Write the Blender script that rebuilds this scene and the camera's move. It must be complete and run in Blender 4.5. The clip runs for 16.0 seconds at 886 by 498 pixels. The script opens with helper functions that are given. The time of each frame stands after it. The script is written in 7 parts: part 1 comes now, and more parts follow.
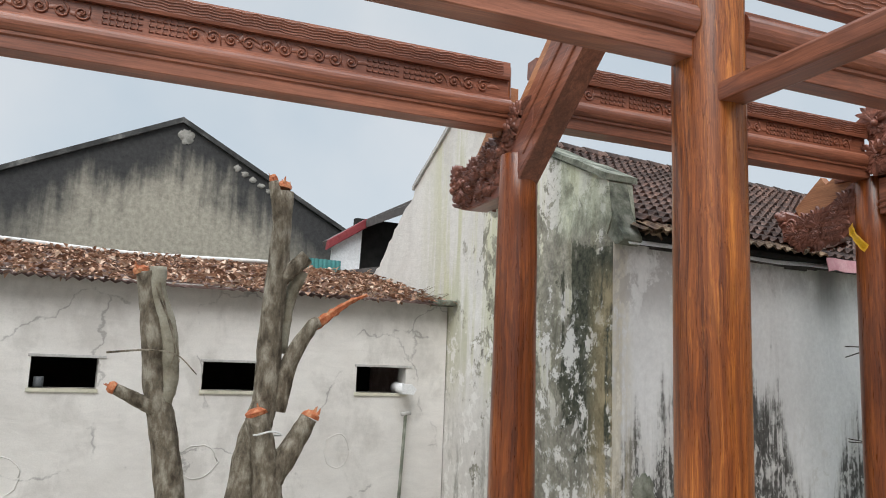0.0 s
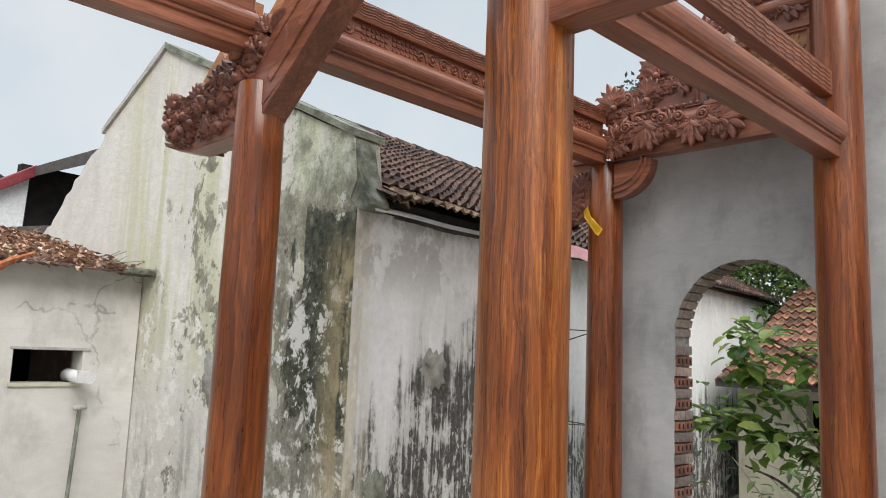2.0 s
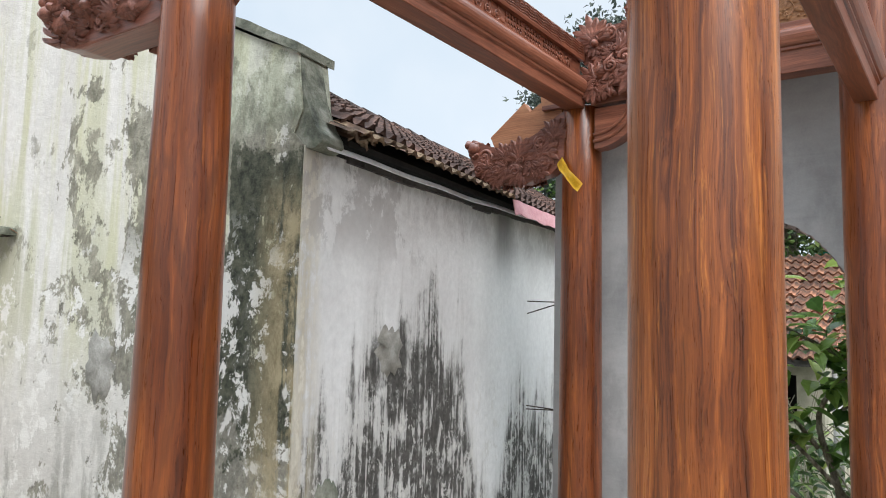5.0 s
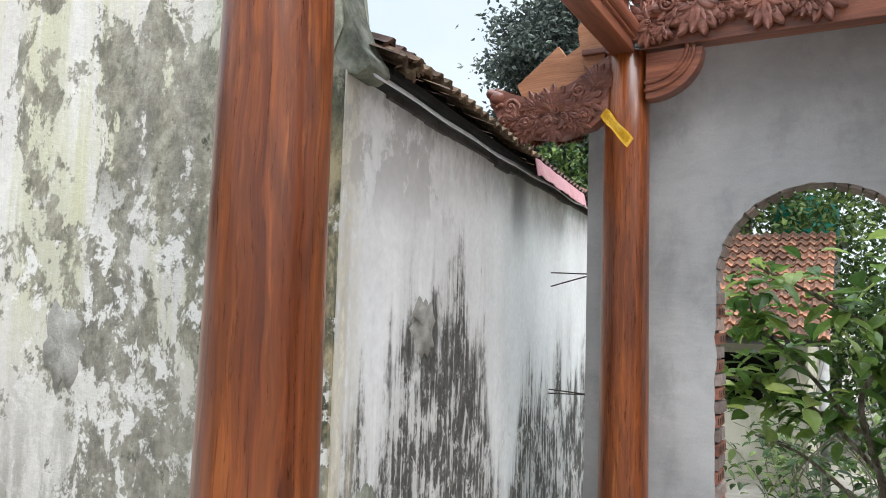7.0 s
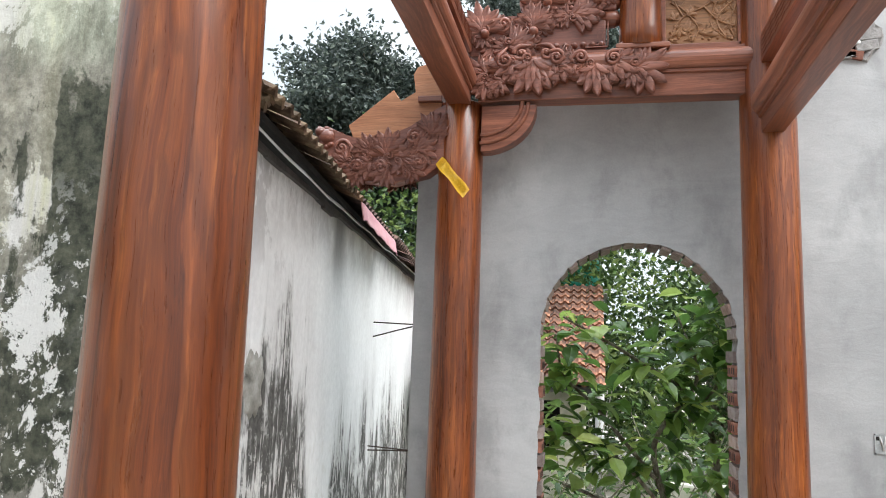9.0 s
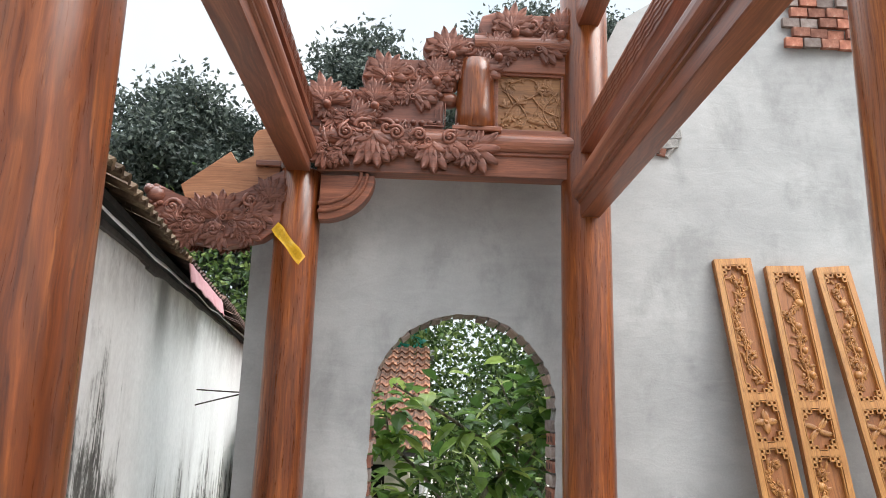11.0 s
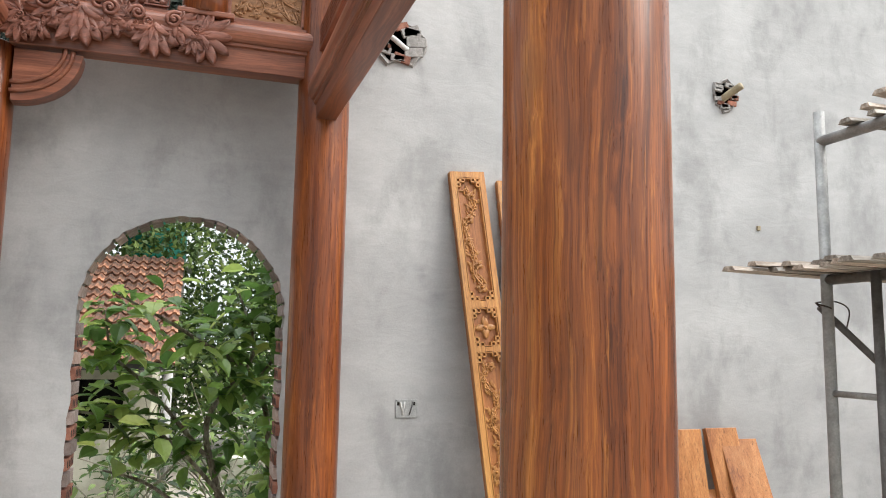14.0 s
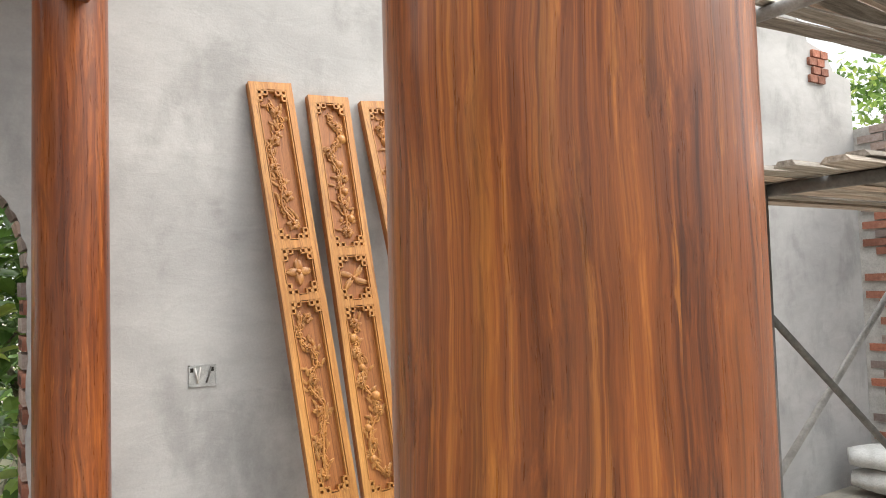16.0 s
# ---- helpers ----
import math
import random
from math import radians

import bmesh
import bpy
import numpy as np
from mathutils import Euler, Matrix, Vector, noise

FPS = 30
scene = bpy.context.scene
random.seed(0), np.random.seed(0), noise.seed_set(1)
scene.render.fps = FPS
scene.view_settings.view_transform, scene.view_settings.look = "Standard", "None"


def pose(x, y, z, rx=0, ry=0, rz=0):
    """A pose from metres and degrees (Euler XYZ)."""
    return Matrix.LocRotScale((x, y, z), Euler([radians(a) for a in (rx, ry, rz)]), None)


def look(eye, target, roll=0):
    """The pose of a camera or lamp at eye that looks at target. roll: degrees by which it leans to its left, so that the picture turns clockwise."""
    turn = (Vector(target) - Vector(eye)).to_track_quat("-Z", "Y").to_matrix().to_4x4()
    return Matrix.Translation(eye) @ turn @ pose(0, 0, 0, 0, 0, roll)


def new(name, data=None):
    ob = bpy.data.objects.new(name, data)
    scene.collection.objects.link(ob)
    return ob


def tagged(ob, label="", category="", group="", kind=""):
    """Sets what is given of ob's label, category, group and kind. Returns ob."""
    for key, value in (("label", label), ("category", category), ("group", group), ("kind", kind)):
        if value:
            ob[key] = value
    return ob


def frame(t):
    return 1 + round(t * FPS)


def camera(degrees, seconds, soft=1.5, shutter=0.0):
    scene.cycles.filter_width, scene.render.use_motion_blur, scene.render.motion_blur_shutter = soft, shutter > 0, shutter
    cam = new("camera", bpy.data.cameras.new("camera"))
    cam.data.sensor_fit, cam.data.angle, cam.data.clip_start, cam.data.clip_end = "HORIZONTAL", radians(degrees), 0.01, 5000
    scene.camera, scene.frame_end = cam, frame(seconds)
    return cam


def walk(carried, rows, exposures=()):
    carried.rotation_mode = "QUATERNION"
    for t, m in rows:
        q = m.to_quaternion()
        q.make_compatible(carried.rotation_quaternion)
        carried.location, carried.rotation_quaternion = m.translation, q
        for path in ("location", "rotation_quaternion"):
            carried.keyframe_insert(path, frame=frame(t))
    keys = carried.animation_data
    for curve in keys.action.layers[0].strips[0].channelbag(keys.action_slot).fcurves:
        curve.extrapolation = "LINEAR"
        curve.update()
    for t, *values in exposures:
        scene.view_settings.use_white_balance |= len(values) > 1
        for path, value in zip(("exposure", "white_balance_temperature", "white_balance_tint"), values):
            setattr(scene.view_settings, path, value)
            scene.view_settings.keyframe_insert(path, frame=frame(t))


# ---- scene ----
cam = camera(60.68, 16.0, 1.0)
PATH = [
    (0, (0.061, 0.053, 1.549), (0.782, 1.895, 1.838), 2.2),
    (0.5, (0.111, 0.271, 1.541), (1.028, 2.027, 1.818), 2.0),
    (1, (0.174, 0.492, 1.540), (1.282, 2.136, 1.807), 1.9),
    (1.5, (0.237, 0.653, 1.543), (1.494, 2.185, 1.807), 2.1),
    (2, (0.256, 0.832, 1.552), (1.645, 2.244, 1.823), 2.3),
    (2.5, (0.263, 0.928, 1.554), (1.757, 2.230, 1.824), 2.1),
    (3, (0.326, 1.053, 1.533), (1.884, 2.277, 1.807), 1.8),
    (3.5, (0.452, 1.250, 1.541), (2.038, 2.439, 1.802), 1.4),
    (4, (0.534, 1.388, 1.553), (2.126, 2.572, 1.804), 1.3),
    (4.5, (0.589, 1.598, 1.560), (2.187, 2.778, 1.788), 1.2),
    (5, (0.576, 1.802, 1.555), (2.194, 2.957, 1.769), 1.5),
    (7.5, (0.804, 2.767, 1.509), (2.595, 3.640, 1.683), 1.7),
    (8, (0.792, 2.843, 1.508), (2.638, 3.584, 1.720), 1.5),
    (8.5, (0.818, 2.959, 1.527), (2.717, 3.535, 1.780), 1.8),
    (9, (0.860, 3.027, 1.554), (2.799, 3.415, 1.849), 2.0),
    (9.5, (0.863, 3.062, 1.576), (2.823, 3.279, 1.907), 1.9),
    (12, (0.762, 3.054, 1.637), (2.690, 2.846, 2.127), 1.4),
    (12.5, (0.754, 3.065, 1.645), (2.670, 2.741, 2.116), 1.1),
    (13, (0.758, 3.056, 1.637), (2.664, 2.609, 2.045), 1.0),
    (13.5, (0.811, 2.955, 1.611), (2.709, 2.413, 1.940), 1.1),
    (14, (0.892, 2.780, 1.579), (2.776, 2.157, 1.832), 1.0),
    (14.5, (1.009, 2.641, 1.557), (2.875, 1.948, 1.754), 0.3),
    (15, (1.214, 2.615, 1.565), (3.048, 1.831, 1.721), -0.3),
    (15.5, (1.381, 2.612, 1.575), (3.151, 1.692, 1.709), -1.0),
    (16, (1.525, 2.577, 1.579), (3.197, 1.485, 1.687), -1.7),
]
EXPOSURES = [(0.0, -0.27, 6500, 10), (2.0, -0.13, 6650, 10), (3.5, 0.03, 6400, 10), (5.0, 0.12, 6350, 10), (7.5, 0.33, 6300, 10), (9.0, 0.47, 6400, 10), (12.0, 0.4, 6600, 10), (13.5, 0.36, 6700, 11), (15.0, 0.55, 6950, 11), (16.0, 0.56, 7100, 12)]
walk(cam, [(t, look(eye, target, roll)) for t, eye, target, roll in PATH], EXPOSURES)

# ---- sky and sun (overcast) ----
world = bpy.data.worlds.new("overcast_sky")
scene.world = world
world.use_nodes = True
wn = world.node_tree
wn.nodes.clear()
w_out = wn.nodes.new("ShaderNodeOutputWorld")
w_bg = wn.nodes.new("ShaderNodeBackground")
w_sky = wn.nodes.new("ShaderNodeTexSky")
w_sky.sky_type = "NISHITA"
w_sky.sun_disc = False
w_sky.sun_elevation = radians(44)
w_sky.sun_rotation = radians(213)
w_scale = wn.nodes.new("ShaderNodeVectorMath")
w_scale.operation = "SCALE"
w_scale.inputs["Scale"].default_value = 0.10
w_tc = wn.nodes.new("ShaderNodeTexCoord")
w_noise = wn.nodes.new("ShaderNodeTexNoise")
w_noise.inputs["Scale"].default_value = 2.6
w_noise.inputs["Detail"].default_value = 5.0
w_ramp = wn.nodes.new("ShaderNodeValToRGB")
w_ramp.color_ramp.elements[0].position = 0.35
w_ramp.color_ramp.elements[0].color = (0.70, 0.80, 0.88, 1)
w_ramp.color_ramp.elements[1].position = 0.68
w_ramp.color_ramp.elements[1].color = (0.92, 0.95, 0.97, 1)
w_mix = wn.nodes.new("ShaderNodeMixRGB")
w_mix.inputs[0].default_value = 0.85
wn.links.new(w_tc.outputs["Generated"], w_noise.inputs["Vector"])
wn.links.new(w_noise.outputs["Fac"], w_ramp.inputs["Fac"])
wn.links.new(w_sky.outputs["Color"], w_scale.inputs[0])
wn.links.new(w_scale.outputs[0], w_mix.inputs[1])
wn.links.new(w_ramp.outputs["Color"], w_mix.inputs[2])
# an overcast sky is brightest overhead
w_sep = wn.nodes.new("ShaderNodeSeparateXYZ")
wn.links.new(w_tc.outputs["Generated"], w_sep.inputs[0])
w_up = wn.nodes.new("ShaderNodeMapRange")
w_up.interpolation_type = "SMOOTHSTEP"
w_up.inputs["From Min"].default_value = 0.50
w_up.inputs["From Max"].default_value = 1.0
w_up.inputs["To Min"].default_value = 1.0
w_up.inputs["To Max"].default_value = 4.2
wn.links.new(w_sep.outputs["Z"], w_up.inputs["Value"])
w_lift = wn.nodes.new("ShaderNodeVectorMath")
w_lift.operation = "SCALE"
wn.links.new(w_mix.outputs[0], w_lift.inputs[0])
wn.links.new(w_up.outputs[0], w_lift.inputs["Scale"])
wn.links.new(w_lift.outputs[0], w_bg.inputs["Color"])
w_bg.inputs["Strength"].default_value = 1.05
wn.links.new(w_bg.outputs[0], w_out.inputs["Surface"])

sun = new("sun", bpy.data.lights.new("sun", "SUN"))
sun.data.energy = 2.8
sun.data.angle = radians(40)
sun.data.color = (1.0, 0.98, 0.95)
sun.matrix_world = look((-3.5, -5.4, 6.2), (0, 0, 0))


# ---- material tools ----
def mk(name, rough=0.6, metal=0.0, spec=0.5):
    m = bpy.data.materials.new(name)
    m.use_nodes = True
    nt = m.node_tree
    b = nt.nodes["Principled BSDF"]
    b.inputs["Roughness"].default_value = rough
    b.inputs["Metallic"].default_value = metal
    b.inputs["Specular IOR Level"].default_value = spec
    tc = nt.nodes.new("ShaderNodeTexCoord")
    return m, nt, b, tc.outputs["Object"]


def mapped(nt, vec, scale, loc=(0, 0, 0)):
    n = nt.nodes.new("ShaderNodeMapping")
    n.inputs["Scale"].default_value = scale
    n.inputs["Location"].default_value = loc
    nt.links.new(vec, n.inputs["Vector"])
    return n.outputs[0]


def noise_tex(nt, vec, scale=1.0, detail=4.0, rough=0.55, distort=0.0):
    n = nt.nodes.new("ShaderNodeTexNoise")
    n.inputs["Scale"].default_value = scale
    n.inputs["Detail"].default_value = detail
    n.inputs["Roughness"].default_value = rough
    n.inputs["Distortion"].default_value = distort
    nt.links.new(vec, n.inputs["Vector"])
    return n.outputs["Fac"]


def ramp(nt, fac, stops):
    n = nt.nodes.new("ShaderNodeValToRGB")
    e = n.color_ramp.elements
    while len(e) < len(stops):
        e.new(0.5)
    for i, (p, c) in enumerate(stops):
        e[i].position = p
        e[i].color = (*c, 1) if len(c) == 3 else c
    nt.links.new(fac, n.inputs["Fac"])
    return n.outputs["Color"]


def socket(nt, sock, value):
    if isinstance(value, (int, float)):
        sock.default_value = value
    elif isinstance(value, tuple):
        sock.default_value = (*value, 1) if len(value) == 3 and len(sock.default_value) == 4 else value
    else:
        nt.links.new(value, sock)


def mixc(nt, fac, a, b, mode="MIX"):
    n = nt.nodes.new("ShaderNodeMixRGB")
    n.blend_type = mode
    socket(nt, n.inputs[0], fac)
    socket(nt, n.inputs[1], a)
    socket(nt, n.inputs[2], b)
    return n.outputs[0]


def calc(nt, op, a, b=0.0, clamp=False):
    n = nt.nodes.new("ShaderNodeMath")
    n.operation = op
    n.use_clamp = clamp
    socket(nt, n.inputs[0], a)
    socket(nt, n.inputs[1], b)
    return n.outputs[0]


def smooth(nt, v, lo, hi):
    n = nt.nodes.new("ShaderNodeMapRange")
    n.interpolation_type = "SMOOTHSTEP"
    socket(nt, n.inputs["Value"], v)
    n.inputs["From Min"].default_value = lo
    n.inputs["From Max"].default_value = hi
    return n.outputs[0]


def axes(nt, vec):
    n = nt.nodes.new("ShaderNodeSeparateXYZ")
    nt.links.new(vec, n.inputs[0])
    return n.outputs


def relief(nt, b, height, strength=0.3, dist=0.01):
    n = nt.nodes.new("ShaderNodeBump")
    n.inputs["Strength"].default_value = strength
    n.inputs["Distance"].default_value = dist
    nt.links.new(height, n.inputs["Height"])
    nt.links.new(n.outputs[0], b.inputs["Normal"])


def island(nt):
    n = nt.nodes.new("ShaderNodeNewGeometry")
    return n.outputs["Random Per Island"]


def per_object(nt):
    n = nt.nodes.new("ShaderNodeObjectInfo")
    return n.outputs["Random"]


def wood(name, axis, tones, rough=0.33, coat=0.25, dark=0.5, wide=22.0, streaky=0.72, figure=0.0):
    """Varnished hardwood with the grain along one axis; tones from dark streak to light."""
    m, nt, b, co = mk(name, rough, 0.0, 0.45)
    def stretch(across, along):
        s = [across, across, across]
        s["xyz".index(axis)] = along
        return tuple(s)
    drift = nt.nodes.new("ShaderNodeTexNoise")
    drift.inputs["Scale"].default_value = 1.0
    drift.inputs["Detail"].default_value = 4.0
    nt.links.new(mapped(nt, co, stretch(6.0, 2.2)), drift.inputs["Vector"])
    lean = nt.nodes.new("ShaderNodeMixRGB")
    lean.blend_type = "ADD"
    lean.inputs[0].default_value = 0.055
    nt.links.new(co, lean.inputs[1])
    nt.links.new(drift.outputs["Color"], lean.inputs[2])
    co = lean.outputs[0]
    warp = noise_tex(nt, mapped(nt, co, stretch(3.5, 0.9)), 1.0, 3.0)
    broad = noise_tex(nt, mapped(nt, co, stretch(wide * 0.45, 0.35)), 1.0, 3.0, 0.55, 0.6)
    slim = noise_tex(nt, mapped(nt, co, stretch(wide * 1.9, 0.42)), 1.0, 7.0, 0.74, 0.5)
    fibre = noise_tex(nt, mapped(nt, co, stretch(wide * 12, 4.0)), 1.0, 4.0, 0.7, 0.1)
    fleck = noise_tex(nt, mapped(nt, co, stretch(wide * 3.4, 0.35)), 1.0, 6.0, 0.7, 0.5)
    gold = noise_tex(nt, mapped(nt, co, stretch(wide * 5.0, 3.0), (5, 3, 8)), 1.0, 5.0, 0.7, 0.3)
    band = calc(nt, "ADD", calc(nt, "MULTIPLY", broad, 0.38), calc(nt, "MULTIPLY", slim, 0.62))
    col = ramp(nt, band, [(0.37, tones[0]), (0.45, tones[1]), (0.53, tones[2]), (0.63, tones[3])])
    col = mixc(nt, calc(nt, "MULTIPLY", smooth(nt, fleck, 0.54, 0.66), streaky), col, tuple(c * dark for c in tones[0]))
    col = mixc(nt, calc(nt, "MULTIPLY", smooth(nt, gold, 0.56, 0.70), 0.5), col, tones[3])
    col = mixc(nt, 0.65, col, ramp(nt, fibre, [(0.3, (0.5, 0.46, 0.42)), (0.7, (1.35, 1.3, 1.25))]), "MULTIPLY")
    col = mixc(nt, 0.7, col, ramp(nt, warp, [(0.32, (0.62, 0.54, 0.48)), (0.68, (1.2, 1.2, 1.15))]), "MULTIPLY")
    if figure:
        # growth rings cut through lengthwise, with darker hearts
        ring = noise_tex(nt, mapped(nt, co, stretch(4.2, 0.55), (2, 6, 3)), 1.0, 1.5, 0.4, 0.3)
        wave = calc(nt, "SINE", calc(nt, "MULTIPLY", ring, 95.0))
        lines = calc(nt, "MULTIPLY", smooth(nt, wave, 0.1, 0.95), smooth(nt, slim, 0.38, 0.58))
        col = mixc(nt, calc(nt, "MULTIPLY", lines, figure), col, tuple(c * 0.55 for c in tones[0]))
        heart = noise_tex(nt, mapped(nt, co, stretch(5.0, 0.8), (9, 1, 4)), 1.0, 4.0, 0.6, 0.5)
        col = mixc(nt, calc(nt, "MULTIPLY", smooth(nt, heart, 0.52, 0.72), figure), col, tuple(c * 0.6 for c in tones[0]))
    nt.links.new(col, b.inputs["Base Color"])
    nt.links.new(calc(nt, "ADD", calc(nt, "MULTIPLY", fibre, 0.22), rough - 0.11), b.inputs["Roughness"])
    b.inputs["Coat Weight"].default_value = coat
    b.inputs["Coat Roughness"].default_value = 0.2
    relief(nt, b, fibre, 0.15, 0.002)
    return m


RED = [(0.070, 0.019, 0.007), (0.195, 0.055, 0.015), (0.34, 0.105, 0.026), (0.66, 0.26, 0.058)]
BEAM = [(0.15, 0.054, 0.034), (0.22, 0.080, 0.048), (0.30, 0.112, 0.066), (0.40, 0.16, 0.098)]
GOLD = [(0.32, 0.13, 0.036), (0.43, 0.19, 0.052), (0.51, 0.245, 0.07), (0.58, 0.31, 0.10)]
# redder, darker copy of GOLD with the carved recess's shade in the tones
RECESS_SHADE = [(0.22, 0.075, 0.022), (0.30, 0.11, 0.03), (0.36, 0.14, 0.04), (0.42, 0.18, 0.055)]
PLANK = [(0.27, 0.10, 0.035), (0.40, 0.16, 0.055), (0.48, 0.21, 0.075), (0.55, 0.27, 0.11)]
wood_col = wood("column_wood", "z", RED, 0.30, 0.24, 0.46, 25.0, 0.46, 0.28)
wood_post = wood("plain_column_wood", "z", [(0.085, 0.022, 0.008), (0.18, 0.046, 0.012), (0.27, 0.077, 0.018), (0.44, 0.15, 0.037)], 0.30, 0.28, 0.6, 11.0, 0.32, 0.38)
wood_x = wood("beam_wood_x", "x", BEAM, 0.38, 0.15, 0.6, 13.0, 0.4, 0.3)
wood_y = wood("beam_wood_y", "y", BEAM, 0.38, 0.15, 0.6, 13.0, 0.4, 0.3)
wood_carved = wood("carved_wood", "y", [(0.16, 0.062, 0.043), (0.22, 0.085, 0.060), (0.29, 0.115, 0.080), (0.38, 0.155, 0.108)], 0.40, 0.15, 0.6, 13.0, 0.3)
wood_gold = wood("carved_plank_wood", "z", GOLD, 0.45, 0.05, 0.7)
wood_inset = wood("inset_panel_wood", "y", [(0.20, 0.095, 0.04), (0.30, 0.15, 0.065), (0.37, 0.19, 0.085), (0.42, 0.23, 0.11)], 0.5, 0.0)
wood_recess_shade = wood("shaded_recess_plank_wood", "z", RECESS_SHADE, 0.5, 0.0, 0.7)
wood_plank = wood("plank_wood", "z", PLANK, 0.5, 0.0)
wood_raw = wood("raw_timber", "y", [(0.36, 0.15, 0.075), (0.44, 0.20, 0.10), (0.50, 0.24, 0.125), (0.54, 0.28, 0.16)], 0.6, 0.0, 0.8, 14.0)


def lime_wash(name, gable):
    """Old lime-washed render with mould running down it; x runs along the long wall, y along the gable."""
    m, nt, b, co = mk(name, 0.9, 0.0, 0.2)
    x, y, z = axes(nt, co)
    run = y if gable else x
    def mul(*v):
        out = v[0]
        for q in v[1:]:
            out = calc(nt, "MULTIPLY", out, q)
        return out
    def add(*v):
        out = v[0]
        for q in v[1:]:
            out = calc(nt, "ADD", out, q)
        return out
    def mid(v, k):
        return calc(nt, "MULTIPLY", calc(nt, "SUBTRACT", v, 0.5), k)
    blot = noise_tex(nt, mapped(nt, co, (1.6, 1.6, 0.9)), 1.0, 6.0, 0.62)
    grain = noise_tex(nt, co, 24.0, 6.0, 0.7)
    flake = noise_tex(nt, mapped(nt, co, (7.0, 7.0, 4.2)), 1.0, 10.0, 0.78, 0.3)
    chip = noise_tex(nt, mapped(nt, co, (3.4, 3.4, 2.6), (4, 2, 9)), 1.0, 12.0, 0.74, 0.25)
    streak = noise_tex(nt, mapped(nt, co, (8.0, 8.0, 0.45)), 1.0, 5.0, 0.6, 0.25)
    fine = noise_tex(nt, mapped(nt, co, (34.0, 34.0, 1.6)), 1.0, 4.0, 0.6)
    base = ramp(nt, blot, [(0.3, (0.68, 0.67, 0.66)), (0.5, (0.80, 0.80, 0.79)), (0.7, (0.87, 0.87, 0.86))])
    base = mixc(nt, 0.4, base, ramp(nt, grain, [(0.3, (0.7, 0.7, 0.7)), (0.7, (1.1, 1.1, 1.1))]), "MULTIPLY")
    if gable:
        base = mixc(nt, 1.0, base, (0.83, 0.805, 0.765), "MULTIPLY")
        # yellow-green algae in soft runs over the middle of the wall
        algae = mul(smooth(nt, add(streak, mid(blot, 0.5)), 0.42, 0.62), smooth(nt, z, 1.0, 1.7), smooth(nt, run, 3.0, 2.2))
        base = mixc(nt, mul(algae, 0.62), base, ramp(nt, blot, [(0.4, (0.54, 0.53, 0.26)), (0.62, (0.41, 0.41, 0.26))]))
        # grey-olive film with crisp flaked edges, densest by the corner
        near = smooth(nt, run, 2.1, 0.35)
        body = mul(near, smooth(nt, z, 3.1, 2.3))
        film = smooth(nt, add(chip, mid(streak, 0.08), mid(blot, 0.25), mul(body, 0.13), mul(smooth(nt, z, 1.9, 2.4), near, 0.05)), 0.565, 0.59)
        base = mixc(nt, mul(film, smooth(nt, run, 2.5, 1.6), 0.88), base, ramp(nt, add(flake, mid(grain, 0.6)), [(0.36, (0.105, 0.099, 0.078)), (0.5, (0.215, 0.203, 0.158)), (0.66, (0.38, 0.357, 0.29))]))
        # black mould: a tall run under the corbel and blotches inside the film
        drip = mul(smooth(nt, add(run, mid(streak, 0.9)), 0.62, 0.30), smooth(nt, add(z, mid(flake, 0.5)), 2.48, 2.25), smooth(nt, z, 0.5, 1.5))
        black = smooth(nt, add(chip, mid(flake, 0.8), mul(drip, 0.26)), 0.60, 0.68)
        base = mixc(nt, mul(black, body, 0.94), base, ramp(nt, grain, [(0.35, (0.022, 0.026, 0.019)), (0.68, (0.11, 0.115, 0.080))]))
        # lime left standing in ragged scabs
        scab = smooth(nt, add(noise_tex(nt, mapped(nt, co, (6.0, 6.0, 5.2), (8, 1, 3)), 1.0, 11.0, 0.76, 0.2), mid(chip, 0.35)), 0.545, 0.565)
        base = mixc(nt, mul(scab, smooth(nt, z, 2.15, 1.7), 0.92), base, (0.74, 0.725, 0.69))
        soil = mul(smooth(nt, add(streak, mid(flake, 0.9)), 0.50, 0.66), smooth(nt, z, 1.5, 0.4))
        base = mixc(nt, mul(soil, 0.6), base, (0.16, 0.155, 0.12))
        pale = mul(smooth(nt, run, 0.75, 0.5), smooth(nt, z, 2.36, 2.55))
        base = mixc(nt, mul(pale, 0.55), base, ramp(nt, flake, [(0.42, (0.20, 0.22, 0.16)), (0.58, (0.50, 0.54, 0.42))]))
        rust = mul(smooth(nt, run, 0.30, 0.08), smooth(nt, add(streak, mid(flake, 0.6)), 0.42, 0.56), smooth(nt, z, 2.3, 2.0))
        base = mixc(nt, mul(rust, 0.7), base, ramp(nt, flake, [(0.4, (0.22, 0.18, 0.10)), (0.6, (0.52, 0.43, 0.27))]))
    else:
        blot2 = noise_tex(nt, mapped(nt, co, (2.6, 2.6, 1.7), (7, 2, 1)), 1.0, 8.0, 0.68, 0.3)
        tall = noise_tex(nt, mapped(nt, co, (4.6, 4.6, 0.40), (1, 5, 2)), 1.0, 6.0, 0.66, 0.2)
        # tongues of mould: highest about a metre from the corner, low on the far end
        hump = mul(smooth(nt, run, 0.15, 0.85), smooth(nt, run, 1.9, 1.2))
        d = calc(nt, "SUBTRACT", add(1.20, mul(hump, 0.45), mid(tall, 2.5), mid(blot2, 0.9), mid(fine, 0.35)), z)
        clean = mul(smooth(nt, run, 1.62, 1.85), smooth(nt, run, 2.35, 2.1))
        d = calc(nt, "SUBTRACT", d, mul(clean, 0.7))
        soft = smooth(nt, d, -0.25, 0.45)
